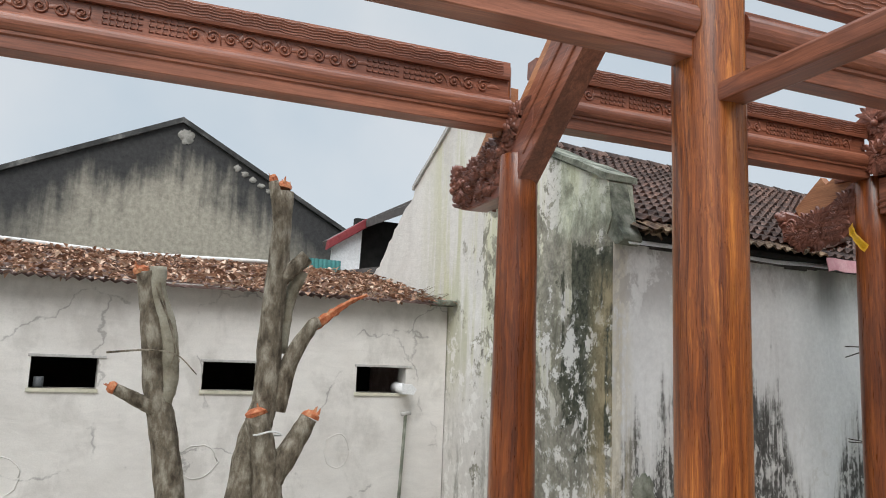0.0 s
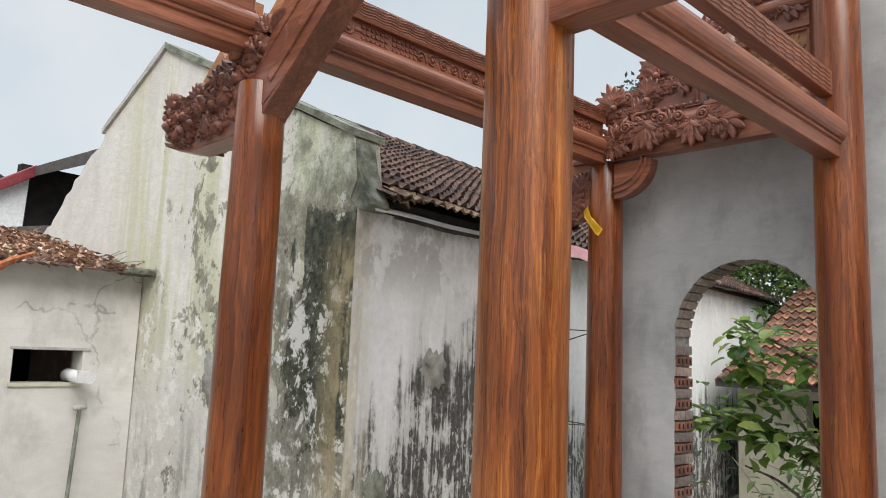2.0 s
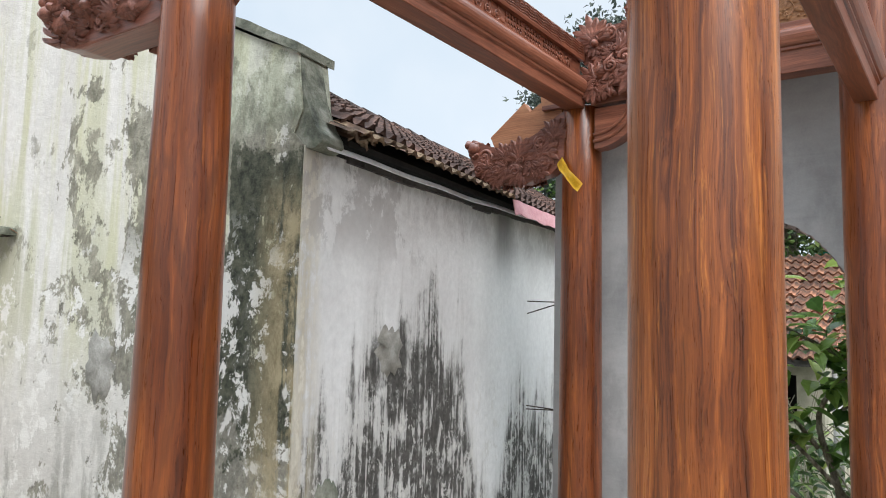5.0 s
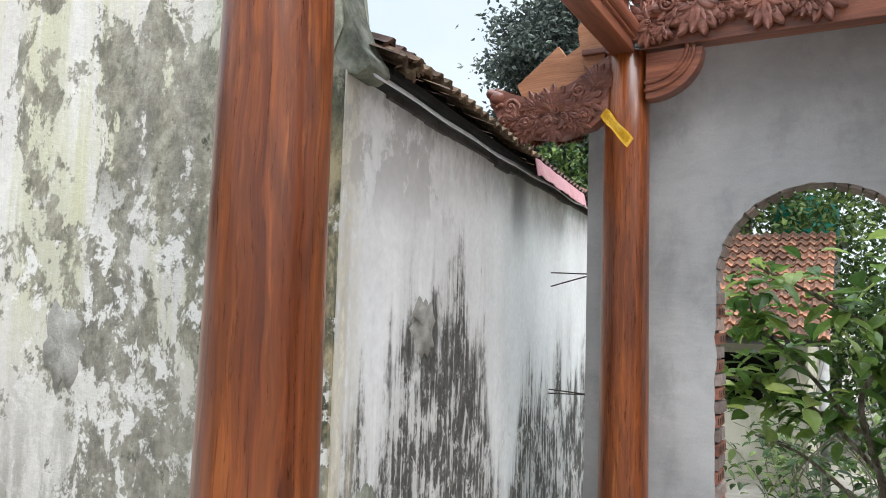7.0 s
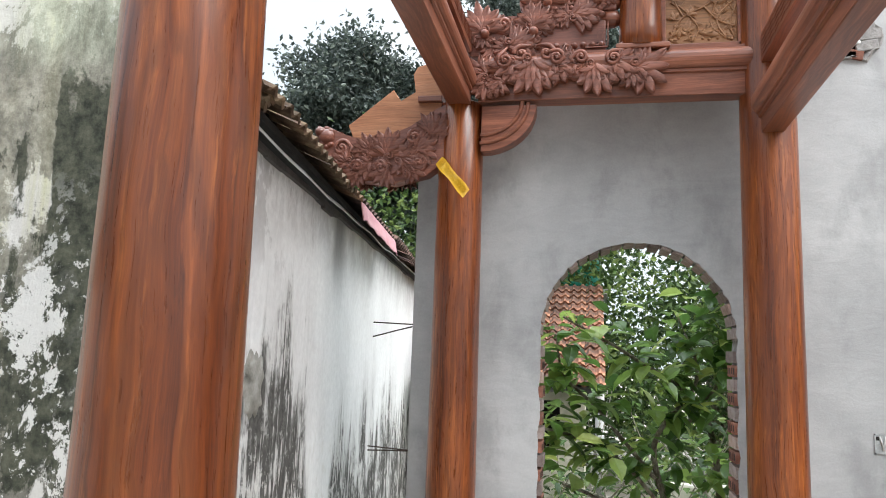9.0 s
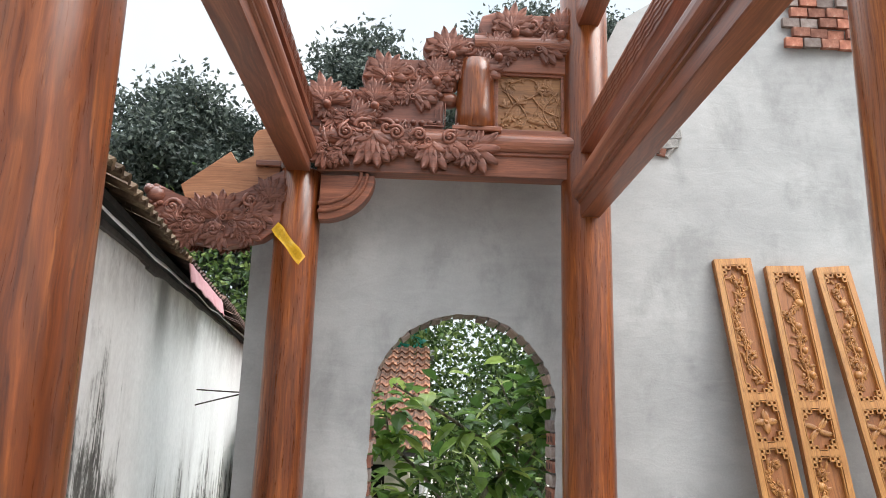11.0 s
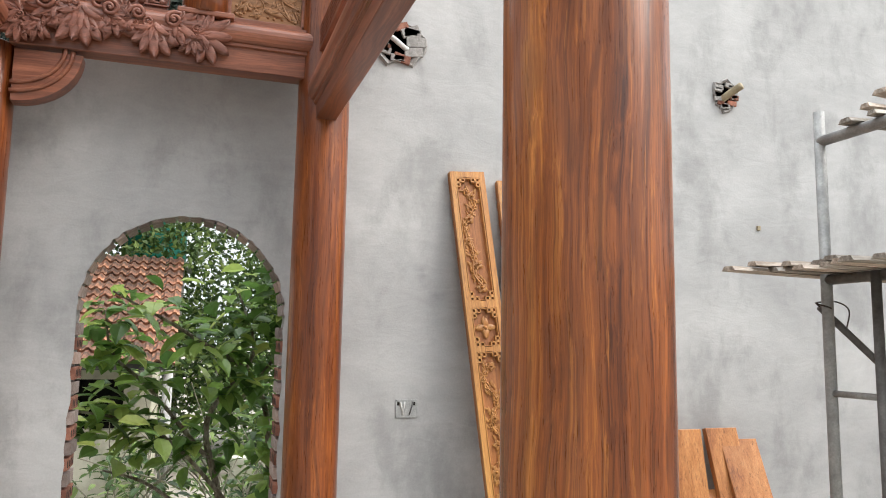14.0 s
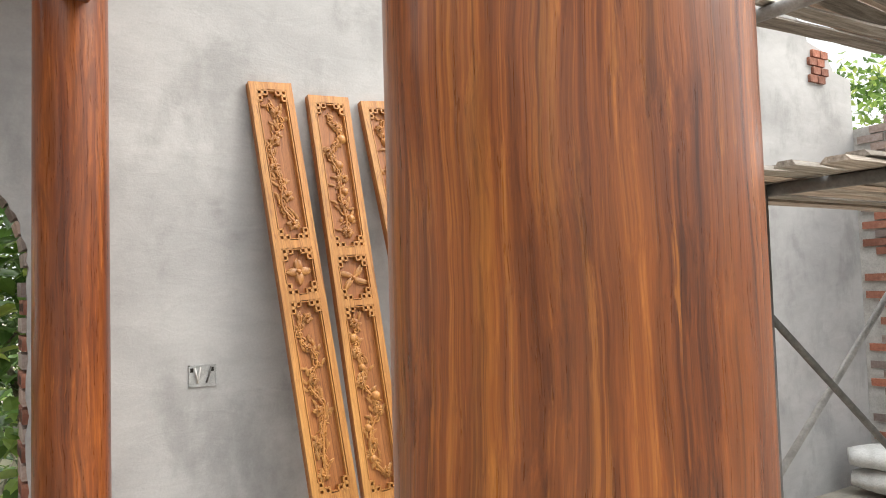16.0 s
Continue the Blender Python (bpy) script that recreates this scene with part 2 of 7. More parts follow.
        hard = mul(smooth(nt, add(d, mid(flake, 1.3)), 0.02, 0.42), smooth(nt, add(fine, mid(flake, 1.2), mid(blot2, 1.0)), 0.36, 0.52))
        base = mixc(nt, mul(soft, 0.50), base, (0.36, 0.345, 0.315))
        base = mixc(nt, mul(hard, 0.94), base, ramp(nt, grain, [(0.35, (0.022, 0.021, 0.019)), (0.68, (0.115, 0.11, 0.10))]))
        peel = noise_tex(nt, mapped(nt, co, (9.0, 9.0, 6.0), (3, 3, 8)), 1.0, 10.0, 0.78, 0.4)
        bare = mul(smooth(nt, peel, 0.545, 0.57), smooth(nt, z, 1.5, 1.0))
        base = mixc(nt, mul(bare, 0.72), base, (0.70, 0.69, 0.66))
        smear = mul(smooth(nt, run, 1.98, 2.12), smooth(nt, run, 2.42, 2.22), smooth(nt, add(z, mul(fine, 0.15)), 1.85, 2.42))
        base = mixc(nt, mul(smear, 0.75), base, (0.10, 0.095, 0.09))
        corner = mul(smooth(nt, run, 0.20, 0.04), smooth(nt, add(streak, mid(flake, 0.8)), 0.36, 0.56))
        base = mixc(nt, mul(corner, 0.85), base, ramp(nt, add(flake, mid(streak, 0.7)), [(0.36, (0.10, 0.088, 0.055)), (0.46, (0.48, 0.42, 0.29)), (0.58, (0.72, 0.68, 0.58))]))
        # damp maps under the eave
        damp = mul(smooth(nt, z, 1.80, 2.05), smooth(nt, add(blot2, mid(flake, 0.25)), 0.50, 0.535), smooth(nt, run, 1.9, 1.0))
        base = mixc(nt, mul(damp, 0.5), base, (0.36, 0.34, 0.33))
        top = mul(smooth(nt, z, 1.95, 2.35), smooth(nt, flake, 0.42, 0.58))
        base = mixc(nt, mul(top, 0.4), base, (0.34, 0.32, 0.31))
    nt.links.new(base, b.inputs["Base Color"])
    relief(nt, b, calc(nt, "ADD", flake, calc(nt, "MULTIPLY", grain, 0.5)), 0.6, 0.012)
    return m


def render_coat(name, lo, hi, stain, scale=1.0, cracks=0.0, rough=0.85):
    """Cement render, trowelled, with clouds and damp stains."""
    m, nt, b, co = mk(name, rough, 0.0, 0.25)
    cloud = noise_tex(nt, mapped(nt, co, (0.9 * scale, 0.9 * scale, 1.3 * scale)), 1.0, 5.0, 0.6, 0.4)
    damp = noise_tex(nt, mapped(nt, co, (2.4 * scale, 2.4 * scale, 1.5 * scale), (3, 7, 1)), 1.0, 7.0, 0.66, 0.15)
    trowel = noise_tex(nt, mapped(nt, co, (5.0, 5.0, 14.0)), 1.0, 4.0, 0.6, 1.2)
    grain = noise_tex(nt, co, 90.0, 4.0, 0.7)
    col = ramp(nt, cloud, [(0.3, lo), (0.7, hi)])
    col = mixc(nt, calc(nt, "MULTIPLY", smooth(nt, damp, 0.47, 0.66), 0.48), col, stain)
    col = mixc(nt, 0.25, col, ramp(nt, trowel, [(0.3, (0.78, 0.78, 0.78)), (0.7, (1.15, 1.15, 1.15))]), "MULTIPLY")
    col = mixc(nt, 0.2, col, ramp(nt, grain, [(0.3, (0.7, 0.7, 0.7)), (0.7, (1.2, 1.2, 1.2))]), "MULTIPLY")
    h = calc(nt, "ADD", trowel, calc(nt, "MULTIPLY", grain, 0.35))
    if cracks:
        v = nt.nodes.new("ShaderNodeTexVoronoi")
        v.feature = "DISTANCE_TO_EDGE"
        v.inputs["Scale"].default_value = 1.3
        bent = nt.nodes.new("ShaderNodeMixRGB")
        bent.inputs[0].default_value = 0.22
        n3 = nt.nodes.new("ShaderNodeTexNoise")
        n3.inputs["Scale"].default_value = 5.0
        n3.inputs["Detail"].default_value = 5.0
        nt.links.new(co, n3.inputs["Vector"])
        nt.links.new(co, bent.inputs[1])
        nt.links.new(n3.outputs["Color"], bent.inputs[2])
        nt.links.new(bent.outputs[0], v.inputs["Vector"])
        line = calc(nt, "MULTIPLY", smooth(nt, v.outputs["Distance"], 0.012, 0.002), smooth(nt, damp, 0.45, 0.6))
        col = mixc(nt, calc(nt, "MULTIPLY", line, cracks), col, (0.12, 0.115, 0.11))
    nt.links.new(col, b.inputs["Base Color"])
    relief(nt, b, h, 0.25, 0.006)
    return m


def mottled(name, stops, scale=6.0, rough=0.8, metal=0.0, bumpy=0.3, dist=0.01, stretch=(1, 1, 1), vary=None):
    m, nt, b, co = mk(name, rough, metal, 0.3)
    a = noise_tex(nt, mapped(nt, co, stretch), scale, 6.0, 0.62, 0.2)
    g = noise_tex(nt, mapped(nt, co, stretch), scale * 9, 4.0, 0.65)
    col = ramp(nt, a, stops)
    col = mixc(nt, 0.4, col, ramp(nt, g, [(0.3, (0.62, 0.62, 0.62)), (0.7, (1.25, 1.25, 1.25))]), "MULTIPLY")
    if vary is not None:
        src = per_object(nt) if vary == "object" else island(nt)
        col = mixc(nt, 0.75, col, ramp(nt, src, [(0.0, (0.45, 0.42, 0.42)), (0.5, (1.0, 1.0, 1.0)), (1.0, (1.5, 1.3, 1.2))]), "MULTIPLY")
    nt.links.new(col, b.inputs["Base Color"])
    relief(nt, b, calc(nt, "ADD", a, calc(nt, "MULTIPLY", g, 0.5)), bumpy, dist)
    return m


def leaf_mat(name, stops, rough=0.45, trans=0.25):
    m, nt, b, co = mk(name, rough, 0.0, 0.4)
    col = ramp(nt, island(nt), stops)
    n = noise_tex(nt, co, 30.0, 3.0)
    col = mixc(nt, 0.4, col, ramp(nt, n, [(0.3, (0.7, 0.7, 0.7)), (0.7, (1.2, 1.2, 1.2))]), "MULTIPLY")
    nt.links.new(col, b.inputs["Base Color"])
    b.inputs["Transmission Weight"].default_value = 0.0
    b.inputs["Subsurface Weight"].default_value = 0.0
    tr = nt.nodes.new("ShaderNodeBsdfTranslucent")
    nt.links.new(col, tr.inputs["Color"])
    mx = nt.nodes.new("ShaderNodeMixShader")
    mx.inputs[0].default_value = trans
    nt.links.new(b.outputs[0], mx.inputs[1])
    nt.links.new(tr.outputs[0], mx.inputs[2])
    nt.links.new(mx.outputs[0], nt.nodes["Material Output"].inputs["Surface"])
    return m


lime_long = lime_wash("lime_wash_long", False)
lime_gable = lime_wash("lime_wash_gable", True)
grey_render = render_coat("grey_cement_render", (0.335, 0.335, 0.335), (0.52, 0.52, 0.515), (0.225, 0.225, 0.223))
annex_render = render_coat("annex_render", (0.62, 0.595, 0.56), (0.77, 0.75, 0.715), (0.44, 0.42, 0.39), 1.2, 0.45)
garden_render = render_coat("garden_wall_render", (0.50, 0.47, 0.36), (0.62, 0.60, 0.50), (0.25, 0.25, 0.18), 1.5)


def mould_gable():
    """Render gone black along the rake, with a pale middle and dark runs below the edge."""
    m, nt, b, co = mk("mouldy_gable_render", 0.92, 0.0, 0.2)
    x, y, z = axes(nt, co)
    rise = calc(nt, "SUBTRACT", 4.42, calc(nt, "MULTIPLY", calc(nt, "ABSOLUTE", calc(nt, "ADD", x, 1.88)), 0.50))
    below = calc(nt, "SUBTRACT", rise, z)
    blot = noise_tex(nt, mapped(nt, co, (1.5, 1.5, 1.1)), 1.0, 6.0, 0.65, 0.3)
    runs = noise_tex(nt, mapped(nt, co, (9.0, 9.0, 0.6)), 1.0, 4.0, 0.6)
    grain = noise_tex(nt, co, 18.0, 6.0, 0.7)
    f = calc(nt, "ADD", below, calc(nt, "ADD", calc(nt, "MULTIPLY", calc(nt, "SUBTRACT", blot, 0.5), 1.5), calc(nt, "MULTIPLY", calc(nt, "SUBTRACT", runs, 0.5), 0.9)))
    pale = smooth(nt, f, 0.25, 1.0)
    side = smooth(nt, calc(nt, "ADD", calc(nt, "ABSOLUTE", calc(nt, "ADD", x, 1.9)), calc(nt, "MULTIPLY", blot, 0.8)), 3.0, 1.3)
    col = mixc(nt, calc(nt, "MULTIPLY", pale, side), (0.052, 0.052, 0.052), (0.36, 0.335, 0.275))
    col = mixc(nt, 0.6, col, ramp(nt, grain, [(0.3, (0.5, 0.5, 0.5)), (0.7, (1.4, 1.4, 1.4))]), "MULTIPLY")
    nt.links.new(col, b.inputs["Base Color"])
    relief(nt, b, grain, 0.4, 0.02)
    return m


dark_render = mould_gable()
mossy_cement = mottled("mossy_cement", [(0.32, (0.05, 0.055, 0.045)), (0.5, (0.17, 0.18, 0.14)), (0.7, (0.36, 0.36, 0.31))], 7.0, 0.95, 0, 0.6, 0.02)
pale_cement = mottled("pale_cement", [(0.3, (0.34, 0.33, 0.31)), (0.7, (0.55, 0.54, 0.52))], 9.0, 0.9)
tile_dark = mottled("weathered_roof_tile", [(0.30, (0.03, 0.024, 0.022)), (0.5, (0.075, 0.052, 0.046)), (0.64, (0.17, 0.11, 0.09)), (0.78, (0.34, 0.30, 0.27))], 9.0, 0.9, 0, 0.5, 0.01, (1, 1, 1), "object")
tile_edge = mottled("eave_tile", [(0.30, (0.06, 0.045, 0.035)), (0.5, (0.17, 0.11, 0.075)), (0.70, (0.36, 0.28, 0.18))], 9.0, 0.9, 0, 0.5, 0.01, (1, 1, 1), "object")
tile_red = mottled("red_roof_tile", [(0.38, (0.05, 0.042, 0.035)), (0.52, (0.20, 0.10, 0.065)), (0.70, (0.46, 0.24, 0.14))], 7.0, 0.85, 0, 0.4, 0.01, (1, 1, 1), "object")
brick_red = mottled("red_hollow_brick", [(0.3, (0.20, 0.085, 0.06)), (0.55, (0.33, 0.145, 0.10)), (0.75, (0.45, 0.29, 0.23))], 22.0, 0.9, 0, 0.5, 0.004, (1, 1, 1), "object")
brick_grey = mottled("mortar_smeared_brick", [(0.3, (0.24, 0.18, 0.155)), (0.6, (0.36, 0.30, 0.275)), (0.8, (0.42, 0.38, 0.36))], 25.0, 0.95, 0, 0.6, 0.006, (1, 1, 1), "object")
mortar = mottled("mortar", [(0.3, (0.22, 0.21, 0.20)), (0.7, (0.42, 0.40, 0.38))], 30.0, 0.95, 0, 0.7, 0.008)
# near black used where shade is painted: holes, interiors and the roof underside
shade_black = mottled("painted_shade_black", [(0.3, (0.015, 0.014, 0.013)), (0.7, (0.03, 0.028, 0.026))], 10.0, 0.95)
bark = mottled("bark", [(0.34, (0.085, 0.068, 0.048)), (0.50, (0.225, 0.19, 0.14)), (0.66, (0.45, 0.41, 0.33))], 18.0, 0.95, 0, 1.0, 0.03, (1, 1, 0.45))
bark_pale = mottled("pale_bark", [(0.28, (0.14, 0.125, 0.09)), (0.5, (0.30, 0.275, 0.21)), (0.72, (0.42, 0.40, 0.33))], 9.0, 0.95, 0, 0.7, 0.015)
cut_wood = mottled("fresh_cut_wood", [(0.3, (0.30, 0.075, 0.03)), (0.5, (0.50, 0.16, 0.07)), (0.7, (0.60, 0.33, 0.18))], 28.0, 0.8, 0, 0.8, 0.01)
dead_leaf = leaf_mat("dead_leaves", [(0.0, (0.14, 0.075, 0.05)), (0.35, (0.32, 0.17, 0.105)), (0.7, (0.50, 0.32, 0.22)), (1.0, (0.64, 0.50, 0.39))], 0.8, 0.1)
bush_leaf = leaf_mat("bush_leaves", [(0.0, (0.06, 0.12, 0.03)), (0.4, (0.13, 0.24, 0.055)), (0.75, (0.25, 0.38, 0.09)), (1.0, (0.50, 0.58, 0.16))], 0.28, 0.45)
tree_leaf = leaf_mat("tree_leaves", [(0.0, (0.030, 0.042, 0.036)), (0.6, (0.065, 0.085, 0.070)), (1.0, (0.16, 0.19, 0.15))], 0.4, 0.3)
hedge_leaf = leaf_mat("shrub_leaves", [(0.0, (0.03, 0.06, 0.018)), (0.6, (0.075, 0.14, 0.035)), (1.0, (0.24, 0.32, 0.09))], 0.4, 0.3)
steel = mottled("galvanised_steel", [(0.3, (0.22, 0.22, 0.215)), (0.6, (0.34, 0.34, 0.33)), (0.8, (0.44, 0.43, 0.41))], 14.0, 0.55, 0.3, 0.25, 0.004)
steel_dark = mottled("dull_steel", [(0.3, (0.09, 0.088, 0.085)), (0.7, (0.20, 0.195, 0.19))], 14.0, 0.55, 0.5, 0.25, 0.004)
wire = mottled("rusty_wire", [(0.3, (0.03, 0.025, 0.022)), (0.7, (0.10, 0.07, 0.055))], 30.0, 0.7, 0.4)
old_board = mottled("weathered_board", [(0.3, (0.16, 0.14, 0.12)), (0.5, (0.36, 0.325, 0.28)), (0.72, (0.60, 0.57, 0.51))], 5.0, 0.9, 0, 0.6, 0.006, (12, 1, 12), "object")
white_sheet = mottled("white_metal_sheet", [(0.3, (0.70, 0.72, 0.73)), (0.7, (0.84, 0.85, 0.86))], 5.0, 0.45)
pink_sheet = mottled("faded_pink_sheet", [(0.3, (0.62, 0.28, 0.31)), (0.7, (0.76, 0.45, 0.47))], 14.0, 0.6)
red_sheet = mottled("red_metal_edge", [(0.3, (0.16, 0.025, 0.03)), (0.7, (0.26, 0.05, 0.055))], 5.0, 0.5)
teal_sheet = mottled("teal_metal_sheet", [(0.3, (0.05, 0.20, 0.20)), (0.7, (0.10, 0.31, 0.30))], 5.0, 0.5)
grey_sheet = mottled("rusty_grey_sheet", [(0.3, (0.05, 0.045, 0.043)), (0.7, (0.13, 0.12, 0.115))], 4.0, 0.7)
corrugated = mottled("corrugated_sheet", [(0.3, (0.16, 0.10, 0.085)), (0.7, (0.34, 0.24, 0.21))], 5.0, 0.75)
pvc_white = mottled("white_pvc", [(0.3, (0.52, 0.51, 0.49)), (0.7, (0.70, 0.69, 0.67))], 6.0, 0.45)
pvc_tan = mottled("tan_pipe", [(0.3, (0.26, 0.21, 0.13)), (0.7, (0.42, 0.35, 0.23))], 14.0, 0.55)
tape_yellow = mottled("yellow_tape", [(0.3, (0.72, 0.42, 0.02)), (0.55, (0.80, 0.50, 0.03)), (0.8, (0.82, 0.62, 0.20))], 14.0, 0.4)
tank_green = mottled("green_tank", [(0.3, (0.01, 0.17, 0.12)), (0.7, (0.02, 0.26, 0.19))], 3.0, 0.4)
sack_white = mottled("white_sack", [(0.3, (0.50, 0.50, 0.48)), (0.7, (0.74, 0.74, 0.72))], 8.0, 0.7, 0, 0.6, 0.02)
paper_white = mottled("white_plastic_pipe_end", [(0.3, (0.66, 0.67, 0.67)), (0.7, (0.80, 0.80, 0.80))], 8.0, 0.5)
bucket_grey = mottled("grey_tin", [(0.3, (0.10, 0.11, 0.12)), (0.7, (0.19, 0.20, 0.21))], 12.0, 0.5, 0.3)
patch_cement = mottled("patch_cement", [(0.3, (0.20, 0.195, 0.175)), (0.5, (0.32, 0.31, 0.28)), (0.72, (0.46, 0.45, 0.42))], 11.0, 0.95, 0, 0.6, 0.01)
# unseen ground, lightened as a reflector for walls and beam undersides
earth = mottled("pale_bounce_earth", [(0.3, (0.19, 0.17, 0.14)), (0.5, (0.31, 0.285, 0.24)), (0.7, (0.43, 0.40, 0.35))], 1.6, 0.95, 0, 0.7, 0.03)
mould_black = mottled("black_mould_cement", [(0.3, (0.025, 0.025, 0.025)), (0.55, (0.07, 0.07, 0.068)), (0.75, (0.26, 0.255, 0.24))], 4.0, 0.95, 0, 0.5, 0.02)
cavity_metal = mottled("zinc_box", [(0.3, (0.35, 0.36, 0.36)), (0.7, (0.55, 0.56, 0.56))], 30.0, 0.4, 0.6)


# ---- mesh tools ----
def thing(name, label, category, base=(0, 0, 0), turn=0.0, group="", kind=""):
    ob = new(name)
    ob.empty_display_size = 0.1
    ob.matrix_world = pose(*base, 0, 0, turn)
    return tagged(ob, label, category, group, kind)


def mesh_of(name, bm, material, smooth_faces=False):
    me = bpy.data.meshes.new(name)
    bmesh.ops.recalc_face_normals(bm, faces=bm.faces)
    bm.to_mesh(me)
    bm.free()
    me.materials.append(material)
    if smooth_faces:
        me.shade_smooth()
    return me


def part(name, bm, material, parent, label="", smooth_faces=False, kind=""):
    """Links a bmesh as one mesh under a thing; the bmesh is in the thing's own frame."""
    ob = new(name, mesh_of(name, bm, material, smooth_faces))
    ob.parent = parent
    return tagged(ob, label, kind=kind)


def solo(name, bm, material, label, category, base=(0, 0, 0), turn=0.0, kind="", group="", smooth_faces=False):
    ob = new(name, mesh_of(name, bm, material, smooth_faces))
    ob.matrix_world = pose(*base, 0, 0, turn)
    return tagged(ob, label, category, group, kind)


def piece(name, me, parent, m):
    ob = new(name, me)
    ob.parent = parent
    ob.matrix_basis = m
    return ob


def box(bm, x0, x1, y0, y1, z0, z1, bevel=0.0, m=None):
    vs = [bm.verts.new((x, y, z)) for x in (x0, x1) for y in (y0, y1) for z in (z0, z1)]
    if m is not None:
        for v in vs:
            v.co = m @ v.co
    fs = [bm.faces.new([vs[i] for i in q]) for q in ((0, 1, 3, 2), (4, 6, 7, 5), (0, 4, 5, 1), (2, 3, 7, 6), (0, 2, 6, 4), (1, 5, 7, 3))]
    if bevel:
        es = list({e for f in fs for e in f.edges})
        bmesh.ops.bevel(bm, geom=es, offset=bevel, segments=2, profile=0.6, affect="EDGES")
    return bm


def prism(bm, pts, a, b, axis="x", bevel=0.0):
    """A polygon drawn in the two other axes, drawn out from a to b along one axis."""
    def at(p, s):
        return {"x": (s, p[0], p[1]), "y": (p[0], s, p[1]), "z": (p[0], p[1], s)}[axis]
    lo = [bm.verts.new(at(p, a)) for p in pts]
    hi = [bm.verts.new(at(p, b)) for p in pts]
    n = len(pts)
    fs = [bm.faces.new(lo), bm.faces.new(hi[::-1])]
    for i in range(n):
        fs.append(bm.faces.new((lo[i], hi[i], hi[(i + 1) % n], lo[(i + 1) % n])))
    if bevel:
        bmesh.ops.bevel(bm, geom=list({e for f in fs for e in f.edges}), offset=bevel, segments=2, profile=0.6, affect="EDGES")
    return bm


def tube(bm, pts, radii, seg=10, caps=True, rough=0.0, rng=None):
    pts = [Vector(p) for p in pts]
    if isinstance(radii, (int, float)):
        radii = [radii] * len(pts)
    rings = []
    up = Vector((0.13, 0.21, 1)).normalized()
    for i, p in enumerate(pts):
        d = (pts[min(i + 1, len(pts) - 1)] - pts[max(i - 1, 0)]).normalized()
        side = d.cross(up)
        if side.length < 0.2:
            side = d.cross(Vector((1, 0.1, 0)))
        side.normalize()
        top = side.cross(d).normalized()
        ring = []
        for k in range(seg):
            a = 2 * math.pi * k / seg
            r = radii[i] * (1 + (rng.uniform(-rough, rough) if rng else 0))
            ring.append(bm.verts.new(p + (side * math.cos(a) + top * math.sin(a)) * r))
        rings.append(ring)
    for r0, r1 in zip(rings, rings[1:]):
        for k in range(seg):
            bm.faces.new((r0[k], r0[(k + 1) % seg], r1[(k + 1) % seg], r1[k]))
    if caps:
        bm.faces.new(rings[0][::-1])
        bm.faces.new(rings[-1])
    return bm


def lathe(bm, prof, cx=0.0, cy=0.0, seg=40):
    rings = [[bm.verts.new((cx + r * math.cos(2 * math.pi * k / seg), cy + r * math.sin(2 * math.pi * k / seg), z)) for k in range(seg)] for r, z in prof]
    for r0, r1 in zip(rings, rings[1:]):
        for k in range(seg):
            bm.faces.new((r0[k], r0[(k + 1) % seg], r1[(k + 1) % seg], r1[k]))
    bm.faces.new(rings[0][::-1])
    bm.faces.new(rings[-1])
    return bm


def curve_pts(ctrl, n=8):
    """A smooth line through control points."""
    p = [Vector(c) for c in ctrl]
    p = [p[0] * 2 - p[1], *p, p[-1] * 2 - p[-2]]
    out = []
    for i in range(1, len(p) - 2):
        for k in range(n):
            t = k / n
            a, b, c, d = p[i - 1], p[i], p[i + 1], p[i + 2]
            out.append(0.5 * ((2 * b) + (c - a) * t + (2 * a - 5 * b + 4 * c - d) * t * t + (3 * b - a - 3 * c + d) * t ** 3))
    out.append(p[-2])
    return out


# ---- carving tools: a face frame has x along the face, y up it and z out of it ----
def face_frame(origin, along, up):
    a, u = Vector(along).normalized(), Vector(up).normalized()
    o = a.cross(u)
    return Matrix(((a.x, u.x, o.x, origin[0]), (a.y, u.y, o.y, origin[1]), (a.z, u.z, o.z, origin[2]), (0, 0, 0, 1)))


def spot(f, x, y, deg=0.0, s=1.0, out=0.0):
    return f @ Matrix.Translation((x, y, out)) @ Matrix.Rotation(radians(deg), 4, "Z") @ Matrix.Scale(s, 4)


def blade(bm, m, length, width, height, curl=0.0, n=6, lift=0.0, blunt=0.8):
    rows = []
    for i in range(n + 1):
        t = i / n
        w = width * 0.5 * ((1 - t) ** blunt * (0.45 + 1.6 * t) / 0.73 if t < 1 else 0.03)
        cx, cy = length * t * (1 - 0.15 * abs(curl) * t), curl * length * t * t * 0.55
        slope = math.atan2(curl * 1.1 * t, 1.0)
        h = 0.75 * height * (0.55 + 0.45 * math.sin(math.pi * t)) + lift * t * t
        nx, ny = -math.sin(slope), math.cos(slope)
        rows.append([bm.verts.new(m @ Vector((cx + nx * w * q, cy + ny * w * q, z))) for q, z in ((-1, -0.6 * height), (-0.62, h), (0, h * 0.25), (0.62, h), (1, -0.6 * height))])
    for r0, r1 in zip(rows, rows[1:]):
        for k in range(4):
            bm.faces.new((r0[k], r0[k + 1], r1[k + 1], r1[k]))


